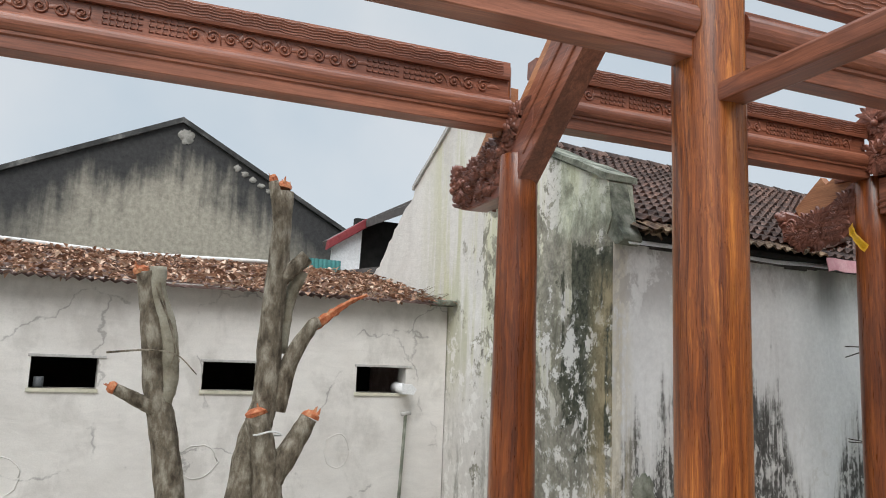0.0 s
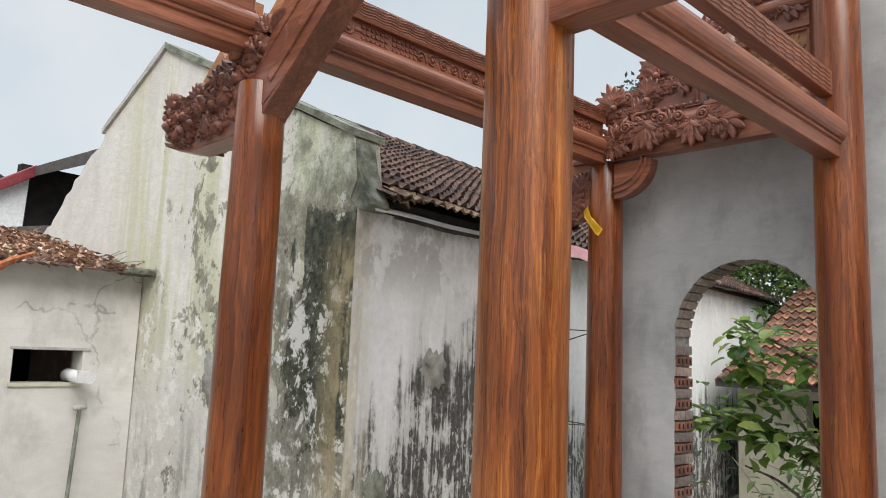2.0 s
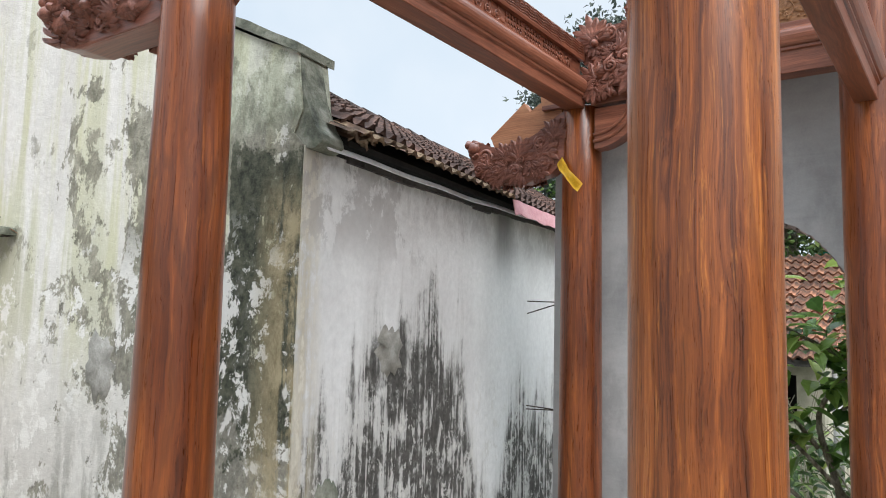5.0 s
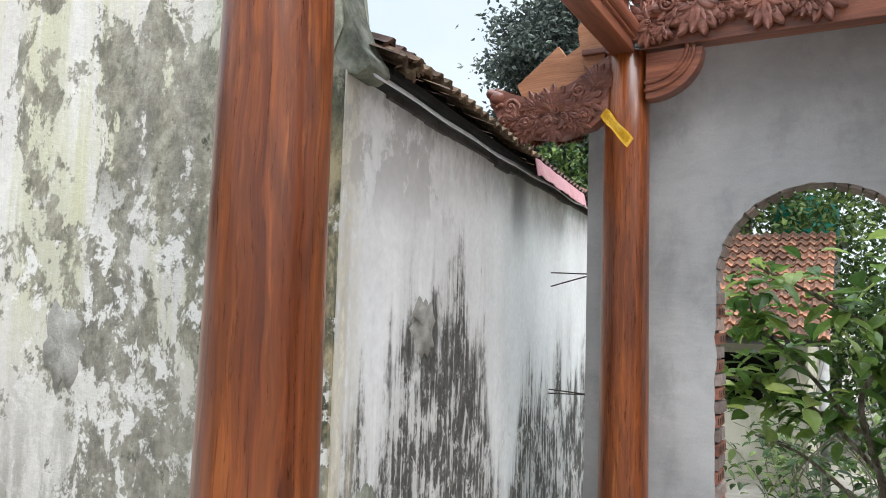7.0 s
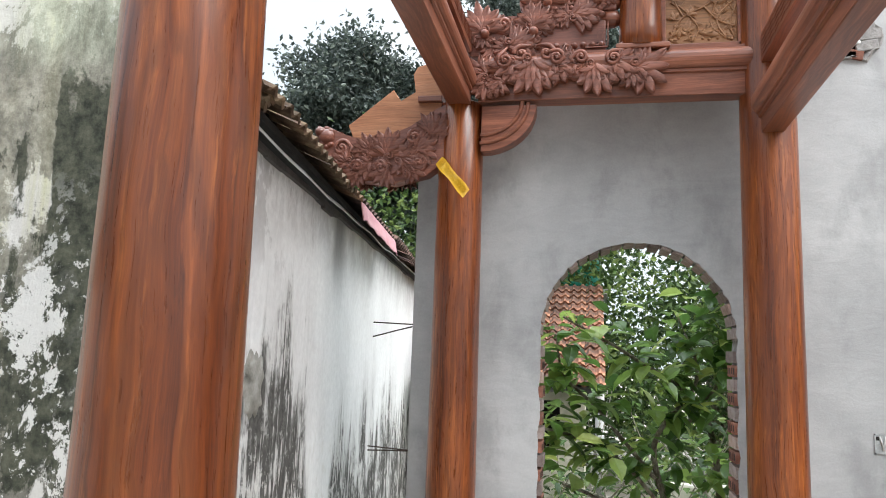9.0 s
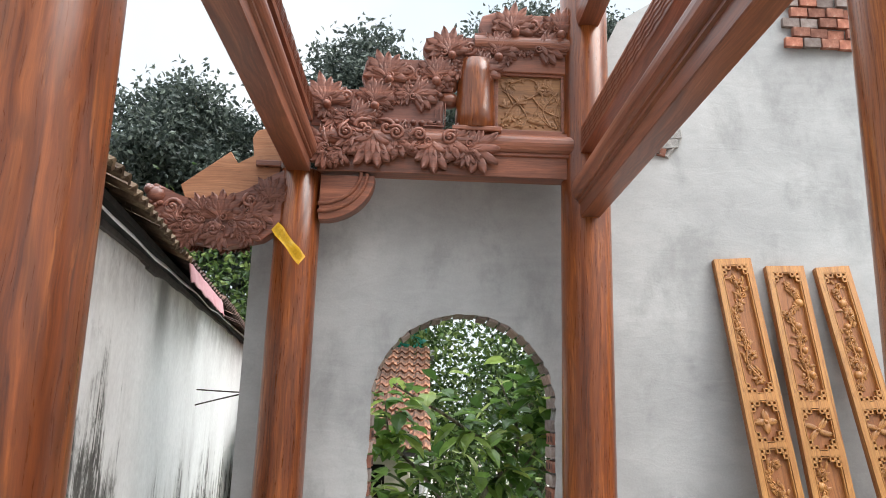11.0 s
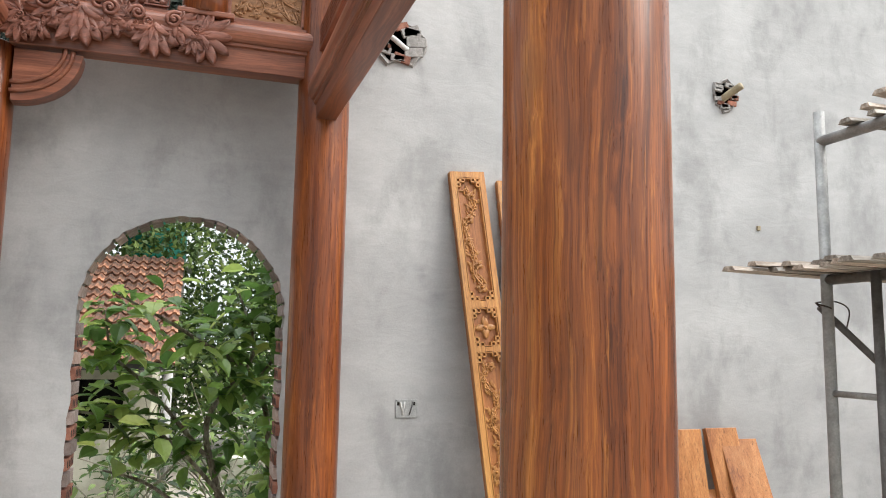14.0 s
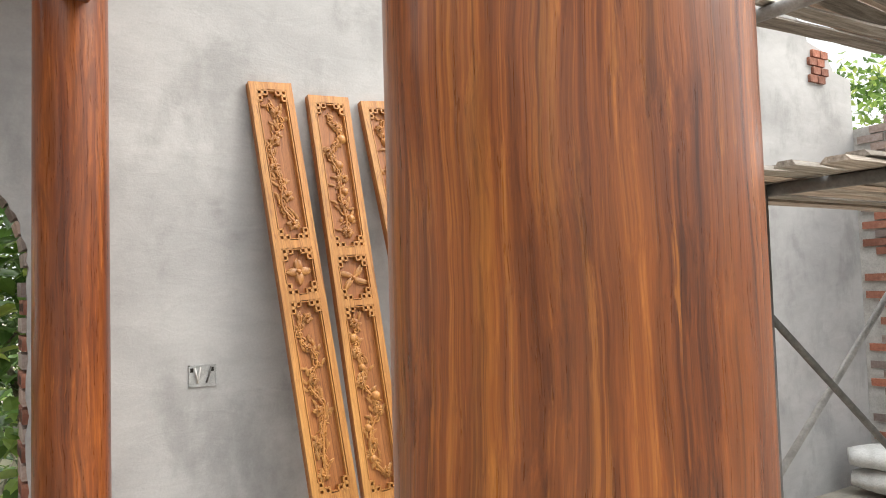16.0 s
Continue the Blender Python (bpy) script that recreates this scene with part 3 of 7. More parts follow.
def knob(bm, m, r, h, seg=8, rings=3):
    last = None
    for i in range(rings):
        a = math.pi / 2 * i / rings
        ring = [bm.verts.new(m @ Vector((r * math.cos(a) * math.cos(2 * math.pi * k / seg), r * math.cos(a) * math.sin(2 * math.pi * k / seg), h * math.sin(a)))) for k in range(seg)]
        if last:
            for k in range(seg):
                bm.faces.new((last[k], last[(k + 1) % seg], ring[(k + 1) % seg], ring[k]))
        last = ring
    tip = bm.verts.new(m @ Vector((0, 0, h)))
    for k in range(seg):
        bm.faces.new((last[k], last[(k + 1) % seg], tip))


def scroll(bm, m, r, thick, turns=1.5, hand=1, tail=0.0):
    pts, rad = [], []
    n = int(14 * turns)
    for i in range(n + 1):
        t = i / n
        a = hand * 2 * math.pi * turns * t
        q = r * (1 - 0.86 * t)
        pts.append(m @ Vector((q * math.cos(a), q * math.sin(a), thick * (0.4 + 1.1 * t))))
        rad.append(thick * (1.0 - 0.35 * t))
    if tail:
        pts.insert(0, m @ Vector((r * 1.05, -hand * tail, 0)))
        rad.insert(0, thick * 0.4)
    tube(bm, pts, rad, 6)
    knob(bm, m, r * 0.3, thick * 2.4, 7, 2)


def fan(bm, m, s, depth, lobes, spread, bend, rng):
    """A flat lobed leaf: pointed lobes with a cut vein each, raised and rolled over at the tips."""
    per = 6
    cols = lobes * per
    rhos = (0.10, 0.32, 0.56, 0.78, 0.92, 1.0)
    wide = radians(spread)
    twist = rng.uniform(0.05, 0.30)
    reach = [rng.uniform(0.88, 1.1) for _ in range(lobes)]
    rows = []
    for c in range(cols + 1):
        g = c / per
        i = min(int(g), lobes - 1)
        u = 2 * (g - i) - 1
        a0 = (c / cols - 0.5) * wide
        grow = s * (0.62 + 0.38 * math.cos(a0 * math.pi / (wide * 1.05))) * reach[i]
        pull = ((i + 0.5) / lobes - 0.5) * 0.9
        row = []
        for q in rhos:
            r = grow * q * (1 - 0.30 * abs(u) ** 0.9 * q * q)
            a = a0 + pull * q * q * 0.55 + twist * q ** 3 * (1 - abs(u)) * (1 if pull > 0 else -1)
            z = depth * (0.35 + 0.75 * math.sin(math.pi * min(1.0, 0.12 + 0.74 * q)))
            z -= depth * q * (0.45 * math.exp(-(u / 0.25) ** 2) + 0.75 * abs(u) ** 3)
            x, y = r * math.cos(a), r * math.sin(a)
            row.append(bm.verts.new(m @ Vector((x, y + bend * x * x / s, z))))
        row.append(bm.verts.new(row[-1].co - m.to_3x3() @ Vector((0, 0, depth * 1.1))))
        rows.append(row)
    for r0, r1 in zip(rows, rows[1:]):
        for k in range(len(rhos)):
            bm.faces.new((r0[k], r0[k + 1], r1[k + 1], r1[k]))


def acanthus(bm, m, s, depth, lobes=7, spread=150.0, rng=random):
    """A cut leaf: overlapping pointed lobes that curl away from a raised middle one, with a scrolled eye at the root."""
    n = lobes + 2
    bend = rng.uniform(-0.35, 0.35)
    for k in sorted(range(n), key=lambda i: -abs((i + 0.5) / n - 0.5)):
        u = 2 * ((k + 0.5) / n - 0.5)
        length = s * (0.50 + 0.50 * math.cos(u * 1.35)) * rng.uniform(0.9, 1.1)
        turn = spread * 0.40 * u + math.degrees(bend) * 0.5
        blade(bm, m @ Matrix.Translation((-0.05 * s, 0.05 * s * u, depth * 0.30 * (1 - abs(u)))) @ Matrix.Rotation(radians(turn), 4, "Z"), length, s * 0.31, depth * 0.5, 1.25 * u + bend * 0.6, 8, depth * 0.4, 0.62)
    for q in (-1, 1):
        blade(bm, m @ Matrix.Translation((0, 0.05 * s * q, depth * 0.45)) @ Matrix.Rotation(radians(24 * q), 4, "Z"), s * 0.46, s * 0.17, depth * 0.42, 1.1 * q, 6, depth * 0.2, 0.62)
    side = rng.choice((-1, 1))
    scroll(bm, m @ Matrix.Translation((-0.04 * s, 0.13 * s * side, depth * 0.35)), s * 0.15, s * 0.04, 1.3, side, s * 0.12)


def blossom(bm, m, r, depth, petals=5):
    for i in range(petals):
        blade(bm, m @ Matrix.Rotation(2 * math.pi * i / petals, 4, "Z"), r, r * 0.85, depth, 0.1, 4)
    knob(bm, m, r * 0.25, depth * 1.7, 7, 2)


def foliage_band(bm, f, line, size, depth, rng, count, flip=0.0):
    """Scrolls and leaves along a line on a carved face."""
    pts = curve_pts([(x, y, 0) for x, y in line], 12)
    for i in range(count):
        k = min(len(pts) - 2, int((i + 0.5) / count * (len(pts) - 1)))
        p, d = pts[k], pts[k + 1] - pts[k]
        a = math.degrees(math.atan2(d.y, d.x)) + flip
        side = 1 if i % 2 else -1
        if i % 3 == 2:
            scroll(bm, spot(f, p.x, p.y, a + rng.uniform(-40, 40), 1, depth * 0.2), size * 0.42, size * 0.085, 1.5, side, size * 0.4)
        else:
            acanthus(bm, spot(f, p.x, p.y, a + side * rng.uniform(25, 70), 1, depth * 0.1), size * rng.uniform(0.85, 1.1), depth, rng.choice((5, 7)), rng.uniform(120, 165), rng)
        blade(bm, spot(f, p.x + rng.uniform(-0.3, 0.3) * size, p.y - side * size * 0.3, a + 180 - side * 35), size * 1.1, size * 0.28, depth * 0.8, side * 0.8)


def lattice_corner(bm, f, x, y, sx, sy, s, t, h):
    """A fret corner of three small squares on a carved plank."""
    for dx, dy in ((0, 0), (1, 0), (0, 1)):
        cx, cy = x + sx * dx * s, y + sy * dy * s
        for a, b, c, d in ((0, s, 0, t), (0, s, s - t, s), (0, t, 0, s), (s - t, s, 0, s)):
            x0, x1 = sorted((cx + sx * a, cx + sx * b))
            y0, y1 = sorted((cy + sy * c, cy + sy * d))
            box(bm, x0, x1, y0, y1, -0.001, h, 0, f)


# ---- ground ----
def rolled(u, v):
    return 0.03 * noise.noise((u * 0.7, v * 0.7, 0)) - 0.03


bm = bmesh.new()
N = 60
grid = {}
for i in range(N + 1):
    for j in range(N + 1):
        a, b = (i / N * 2 - 1), (j / N * 2 - 1)
        x, y = 3 + 9 * a + 240 * a ** 5, 3 + 9 * b + 240 * b ** 5
        grid[i, j] = bm.verts.new((x, y, rolled(x, y)))
for i in range(N):
    for j in range(N):
        bm.faces.new((grid[i, j], grid[i + 1, j], grid[i + 1, j + 1], grid[i, j + 1]))
solo("ground", bm, earth, "yard ground out of view, kept pale to bounce light up", "ground", kind="structure", smooth_faces=True)

# ---- grey rendered wall with the arch ----
WX, WT = 4.82, 0.22
AY, AR, AZ = 2.81, 0.483, 1.712
TOP = [(3.97, 2.70), (3.72, 2.92), (2.42, 3.02), (2.34, 3.70), (2.02, 3.80), (1.95, 3.96), (1.86, 4.02), (1.2, 4.46), (-0.6, 5.4), (-1.1, 5.45), (-2.72, 3.76), (-2.82, 3.62), (-2.97, 3.57), (-3.03, 3.43), (-3.27, 3.38), (-3.37, 3.24), (-3.62, 3.20)]
grey_wall = thing("wall_grey", "grey cement-rendered gable wall with an unfinished arched doorway", "wall", (WX, 0, 0), kind="structure")
bm = bmesh.new()
arc = [(AY + AR * math.cos(math.pi * k / 64), AZ + AR * math.sin(math.pi * k / 64)) for k in range(65)]
ragged = random.Random(4)
arc = [(y + ragged.uniform(-0.005, 0.005), z + ragged.uniform(-0.005, 0.005)) for y, z in arc]
jamb_l = [(AY + AR + ragged.uniform(-0.007, 0.007), AZ - 1.7 * k / 24) for k in range(1, 25)]
jamb_r = [(AY - AR + ragged.uniform(-0.007, 0.007), AZ - 1.7 * k / 24) for k in range(1, 25)]
outline = [(3.97, -0.1), *TOP, (-3.62, -0.1), (jamb_r[-1][0], -0.1), *jamb_r[::-1], *arc[::-1], *jamb_l, (jamb_l[-1][0], -0.1)]
prism(bm, outline, 0.0, 0.012, "x")
part("render_coat", bm, grey_render, grey_wall, "smooth trowelled grey cement render")
bm = bmesh.new()
inset = [(y + (0.012 if y > AY else -0.012) if abs(y - AY) < AR + 0.05 else y, z + 0.01 if z > AZ and abs(y - AY) < AR + 0.05 else z) for y, z in outline]
prism(bm, inset, 0.0125, WT, "x")
part("masonry_core", bm, mortar, grey_wall)

# perpendicular unfinished brick wall at the far corner
far_wall = thing("wall_brick", "unrendered brick end wall with rough patches of mortar", "wall", (4.82, -3.60, 0), kind="structure")
bm = bmesh.new()
prism(bm, [(0.22, -0.1), (0.22, 2.78), (-0.30, 2.80), (-0.32, 2.96), (-1.4, 3.0), (-1.42, 2.4), (-6.5, 2.4), (-6.5, -0.1)], -0.2, -0.02, "y")
part("masonry_core", bm, pale_cement, far_wall)

# remaining plain walls that close the yard behind the camera
bm = bmesh.new()
box(bm, -4.2, -4.0, -4.0, 9.0, -0.1, 2.2, 0.01)
solo("wall_yard_west", bm, annex_render, "plain rendered yard wall", "wall", kind="structure")
bm = bmesh.new()
box(bm, -4.0, -1.7, -4.0, -3.8, -0.1, 2.2, 0.01)
solo("wall_yard_south", bm, annex_render, "plain rendered yard wall", "wall", kind="structure")

# ---- timber columns ----
def column(cx, cy, r, top, label, timber, taper=0.0):
    ob = thing("timber_column", label, "column", (cx, cy, 0), group="columns of the timber frame")
    bm = bmesh.new()
    prof = [(r + taper * (z - 1.5), z) for z in (0.14, 0.6, 1.2, 1.8, 2.4, 3.2) if z < top - 0.2] + [(r + taper * (top - 1.5), top - 0.006), (r * 0.97 + taper * (top - 1.5), top)]
    lathe(bm, prof, 0, 0, 64)
    part("shaft", bm, timber, ob, "", True)
    bm = bmesh.new()
    lathe(bm, [(r * 1.35, -0.05), (r * 1.4, 0.02), (r * 1.4, 0.07), (r * 1.25, 0.14)], 0, 0, 32)
    part("plinth", bm, pale_cement, ob, "round stone plinth", True)
    return ob


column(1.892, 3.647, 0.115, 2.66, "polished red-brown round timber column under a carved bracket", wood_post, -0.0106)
column(1.932, 2.2015, 0.1313, 4.9, "tall polished red-brown round timber column with streaked grain", wood_col)
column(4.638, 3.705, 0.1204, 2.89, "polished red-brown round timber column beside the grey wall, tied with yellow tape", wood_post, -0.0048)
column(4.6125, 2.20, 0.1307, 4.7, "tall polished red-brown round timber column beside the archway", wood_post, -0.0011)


# ---- moulded beams ----
def bead_profile(z0, z1, half, bead=0.042, step=0.03):
    """Section of a moulded beam: flat foot, two quirks and a round bead on each face."""
    zb = z1 - bead - 0.018
    right = [(half - 0.022, z0), (half - 0.018, z0 + 0.004), (half - 0.018, z0 + step + 0.004), (half - 0.018, zb - bead - 0.02), (half - 0.006, zb - bead - 0.014), (half - 0.006, zb - bead)]
    right += [(half - 0.010 + (bead * 0.62) * math.cos(a), zb + bead * math.sin(a)) for a in [math.pi * (k / 8 - 0.5) for k in range(9)]]
    right += [(half - 0.016, zb + bead + 0.006), (half - 0.016, z1)]
    return right + [(-u, z) for u, z in right[::-1]]


def moulded_beam(name, x0, x1, y, z0, z1, half, label, bead=0.042):
    ob = thing(name, label, "beam", (x0, y, z0))
    bm = bmesh.new()
    prism(bm, [(u, z - z0) for u, z in bead_profile(z0, z1, half, bead)], 0, x1 - x0, "x")
    part("moulded_body", bm, wood_x, ob)
    return ob


def chevrons(bm, x0, x1, z0, z1, y, step=0.034):
    """Carved zigzag ridges on the face of a board, standing proud of y."""
    n = int((x1 - x0) / step)
    rows = 5
    for r in range(rows):
        za, zb = z0 + (z1 - z0) * (r + 0.15) / rows, z0 + (z1 - z0) * (r + 0.6) / rows
        prev = None
        for k in range(n + 1):
            x, up = x0 + k * step, 0.004 * math.sin(k * 1.9) + 0.002 * math.sin(k * 0.37)
            cur = [bm.verts.new((x, y, za + up)), bm.verts.new((x, y - 0.003, (za + zb) / 2 + up)), bm.verts.new((x, y, zb + up))]
            if prev:
                bm.faces.new((prev[0], cur[0], cur[1], prev[1]))
                bm.faces.new((prev[1], cur[1], cur[2], prev[2]))
            prev = cur


def eave_purlin(x0, x1, z, label, seed):
    """The eave tie: moulded beam, carved frieze board and patterned cap board."""
    y = 3.705
    ob = moulded_beam("eave_purlin", x0, x1, y, z, z + 0.18, 0.078, label)
    rng = random.Random(seed)
    bm = bmesh.new()
    box(bm, 0, x1 - x0, -0.028, 0.028, 0.18, 0.285, 0.003)
    part("frieze_board", bm, wood_x, ob)
    bm = bmesh.new()
    f = face_frame((0, -0.028, 0.18), (1, 0, 0), (0, 0, 1))
    x = 0.10
    while x < x1 - x0 - 0.1:
        kind = int(x / 0.42) % 3
        if kind == 1:
            for k in range(6):
                for j in range(3):
                    box(bm, x + k * 0.03, x + k * 0.03 + 0.022, 0.018 + j * 0.028, 0.022 + j * 0.028, 0, 0.006, 0, f)
                    box(bm, x + k * 0.03, x + k * 0.03 + 0.004, 0.018 + j * 0.028, 0.04 + j * 0.028, 0, 0.006, 0, f)
            x += 0.2
        else:
            scroll(bm, spot(f, x, 0.05, rng.uniform(0, 90)), 0.034, 0.006, 1.4, 1 if kind else -1, 0.04)
            blade(bm, spot(f, x + 0.03, 0.05, rng.choice((-30, 30))), 0.075, 0.028, 0.006, rng.choice((-0.9, 0.9)))
            x += 0.085
    part("frieze_carving", bm, wood_x, ob, "shallow carved scrolls and fret", True, "stuff")
    bm = bmesh.new()
    prism(bm, [(-0.052, 0.285), (0.052, 0.285), (0.056, 0.30), (0.05, 0.385), (-0.05, 0.385), (-0.056, 0.30)], 0, x1 - x0, "x")
    part("cap_board", bm, wood_x, ob)
    bm = bmesh.new()
    chevrons(bm, 0.02, x1 - x0 - 0.02, 0.305, 0.38, -0.0565)
    part("cap_carving", bm, wood_x, ob, "carved zigzag pattern")
    k = 0.55
    while k < x1 - x0:
        # no slot is cut: a thin near-black strip paints its inner shade
        bm = bmesh.new()
        box(bm, k, k + 0.075, -0.0745, -0.0715, 0.088, 0.104)
        part("mortise", bm, shade_black, ob, "small mortise slot, its shade painted as a dark strip")
        k += 1.05
    return ob


eave_purlin(1.99, 4.55, 2.866, "moulded red-brown timber purlin with carved frieze joining two columns", 11)
eave_purlin(-3.2, 1.83, 2.803, "long moulded red-brown timber purlin with carved frieze", 12)
moulded_beam("tie_beam", 2.05, 4.50, 2.205, 2.665, 2.89, 0.068, "moulded red-brown timber tie beam joining two tall columns", 0.058)
moulded_beam("tie_beam", -3.2, 1.82, 2.20, 2.66, 2.87, 0.072, "moulded red-brown timber tie beam running off a tall column", 0.052)
for x0, x1 in ((2.06, 4.50), (-3.2, 1.83)):
    ob = thing("patterned_rail", "dark timber rail carved with wavy lines, above the tie beam", "beam", (x0, 2.215, 3.01))
    bm = bmesh.new()
    box(bm, 0, x1 - x0, -0.035, 0.035, 0, 0.14, 0.006)
    part("rail_body", bm, wood_x, ob)
    bm = bmesh.new()
    chevrons(bm, 0.02, x1 - x0 - 0.02, 0.015, 0.13, -0.0365)
    part("rail_carving", bm, wood_x, ob, "carved wave pattern")
    bm = bmesh.new()
    chevrons(bm, 0.02, x1 - x0 - 0.02, 0.015, 0.13, -0.0365)
    bmesh.ops.transform(bm, matrix=Matrix.Diagonal((1, -1, 1, 1)), verts=bm.verts)
    part("rail_carving", bm, wood_x, ob)
ob = thing("upper_rail", "plain rounded timber rail high on the tall column", "beam", (2.06, 2.2, 3.74))
bm = bmesh.new()
prism(bm, [(-0.055, 0), (0.055, 0), (0.065, 0.05), (0.065, 0.15), (0.04, 0.2), (-0.04, 0.2), (-0.065, 0.15), (-0.065, 0.05)], 0, 2.45, "x")
part("rail_body", bm, wood_x, ob)
# plain joist from the tall column into the house
ob = thing("floor_joist", "plain square timber joist let into the tall column", "beam", (1.93, 2.14, 2.485))
bm = bmesh.new()
box(bm, -0.058, 0.058, -5.6, 0.0, 0, 0.07, 0.012)
part("joist_body", bm, wood_y, ob)

# ---- sloping rafter beam with its carved outer end, on the outer column ----
ke = thing("rafter_beam", "sloping moulded timber rafter beam with a deeply carved end over the column", "beam", (1.905, 3.705, 2.4))
SL = -0.80
def ke_pt(y, up):
    """A point of the rafter's side: up is measured square to its lower edge."""
    n = math.hypot(1, SL)
    return (y - 3.705 + up * (-SL) / n * 1.0, 2.597 + SL * (y - 3.44) - 2.4 + up / n)
bm = bmesh.new()
low = [ke_pt(y, 0) for y in (3.62, 3.0, 2.5, 2.12)]
high = [ke_pt(y, 0.30) for y in (1.95, 2.5, 3.0, 3.42)]
prism(bm, low + high, -0.062, 0.062, "x", 0.012)
part("rafter_body", bm, wood_y, ke)
for up, w in ((0.06, 0.072), (0.19, 0.070)):
    bm = bmesh.new()
    prism(bm, [ke_pt(3.46, up), ke_pt(2.12, up), ke_pt(2.12, up + 0.045), ke_pt(3.46, up + 0.045)], -w, w, "x", 0.008)
    part("moulding", bm, wood_y, ke)
bm = bmesh.new()
prism(bm, [ke_pt(3.52, 0.30), ke_pt(1.95, 0.30), ke_pt(1.95, 0.42), ke_pt(3.55, 0.42)], -0.022, 0.022, "x", 0.004)
part("top_board", bm, wood_raw, ke, "thin paler board on the rafter")
bm = bmesh.new()
tip = [(-0.14, 0.14), (-0.02, 0.075), (0.10, 0.055), (0.50, 0.05), (0.62, 0.075), (0.70, 0.13), (0.735, 0.21), (0.72, 0.285), (0.64, 0.31), (0.50, 0.31), (0.32, 0.34), (0.10, 0.41), (-0.10, 0.47), (-0.30, 0.52), (-0.32, 0.24)]
prism(bm, tip, -0.065, 0.065, "x", 0.012)
part("bracket_block", bm, wood_carved, ke, "carved bracket end")
rng = random.Random(21)
bm = bmesh.new()
for sgn in (-1, 1):
    f = face_frame((sgn * 0.065, 0, 0), (0, sgn, 0), (0, 0, 1))
    for ln, size, deep, count in ((((-0.22, 0.46), (0.05, 0.37), (0.30, 0.29), (0.52, 0.26), (0.68, 0.27)), 0.10, 0.045, 11), (((-0.12, 0.38), (0.12, 0.28), (0.36, 0.20), (0.60, 0.18)), 0.09, 0.05, 10), (((-0.05, 0.24), (0.15, 0.15), (0.40, 0.11), (0.62, 0.13)), 0.08, 0.035, 9)):
        foliage_band(bm, f, [(sgn * y, z) for y, z in ln], size, deep, rng, count)
    for y, z in ((0.02, 0.30), (0.14, 0.33), (0.22, 0.22), (0.34, 0.27), (0.42, 0.17), (0.50, 0.22), (-0.06, 0.42)):
        knob(bm, spot(f, sgn * y, z, 0, 1, 0.02), 0.020, 0.035, 9, 3)
    # head at the tip: brow, cheek, nose and a spiky mane
    for y, z, r, h in ((0.66, 0.27, 0.032, 0.04), (0.71, 0.25, 0.026, 0.04), (0.69, 0.205, 0.034, 0.045), (0.64, 0.215, 0.022, 0.05), (0.735, 0.215, 0.018, 0.03)):
        knob(bm, spot(f, sgn * y, z, 0, 1, 0.005), r, h, 9, 3)
    for k in range(5):
        blade(bm, spot(f, sgn * (0.62 + 0.01 * k), 0.10 + 0.022 * k, 10 * k if sgn > 0 else 180 - 10 * k), 0.12, 0.03, 0.03, 0.5 * sgn, 5)
    for k in range(9):
        y = -0.05 + 0.075 * k
        blade(bm, spot(f, sgn * y, 0.43 - 0.24 * (y + 0.05), 100 if sgn > 0 else 80, 1, -0.02), 0.06, 0.035, 0.03, -0.8 * sgn, 5)
part("bracket_carving", bm, wood_carved, ke, "deep-cut leaf and scroll carving", True, "stuff")
bm = bmesh.new()
lathe(bm, [(0.045, 0.30), (0.05, 0.33), (0.05, 0.70), (0.042, 0.72)], 0, 0.0, 20)
bmesh.ops.translate(bm, verts=bm.verts, vec=(-0.085, 0.03, 0.08))
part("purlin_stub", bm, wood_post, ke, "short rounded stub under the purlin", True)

# ---- carved cross frame between the two columns by the wall ----
CX = 4.60
cross = thing("carved_cross_beam", "carved timber cross frame with stepped leaf carving above the archway", "beam", (CX, 2.19, 2.88))
bm = bmesh.new()
prism(bm, [(u, z - 2.88) for u, z in bead_profile(2.88, 3.13, 0.07, 0.05)], 0.09, 1.42, "y")
part("moulded_body", bm, wood_y, cross)
bm = bmesh.new()
quad = [(1.40, -0.02), (1.40, -0.262)] + [(1.40 - 0.28 * math.sin(a), -0.262 + 0.242 * (1 - math.cos(a))) for a in [math.pi / 2 * k / 10 for k in range(1, 11)]]
prism(bm, quad, -0.045, 0.045, "x", 0.005)
part("knee_bracket", bm, wood_y, cross)
for off in (0.045, 0.085):
    bm = bmesh.new()
    pts = [(0, 1.405 - (0.28 - off * 0.8) * math.sin(a), -0.262 + off + (0.242 - off * 0.8) * (1 - math.cos(a))) for a in [math.pi / 2 * k / 12 for k in range(13)]]
    tube(bm, [(-0.045, p[1], p[2]) for p in pts], 0.011, 8)
    part("knee_moulding", bm, wood_y, cross, "", True)
# upper stages of the frame
STEPS = [(0.775, 1.50, 0.25, 0.48), (0.725, 1.22, 0.47, 0.665), (0.30, 0.90, 0.66, 0.81), (0.10, 0.60, 0.80, 0.96)]
for y0, y1, z0, z1 in STEPS:
    bm = bmesh.new()
    prism(bm, [(y0, z0), (y1 - 0.03, z0), (y1, z0 + 0.06), (y1 - 0.02, z1 - 0.03), (y1 - 0.10, z1), (y1 - 0.22, z1 - 0.03), (y0 + 0.06, z1 - 0.01), (y0, z1 - 0.05)], -0.04, 0.04, "x", 0.012)
    part("stage_block", bm, wood_carved, cross)
bm = bmesh.new()
prism(bm, [(u, z) for u, z in bead_profile(0.60, 0.82, 0.062, 0.04)], 0.09, 0.62, "y")
part("upper_beam", bm, wood_y, cross)
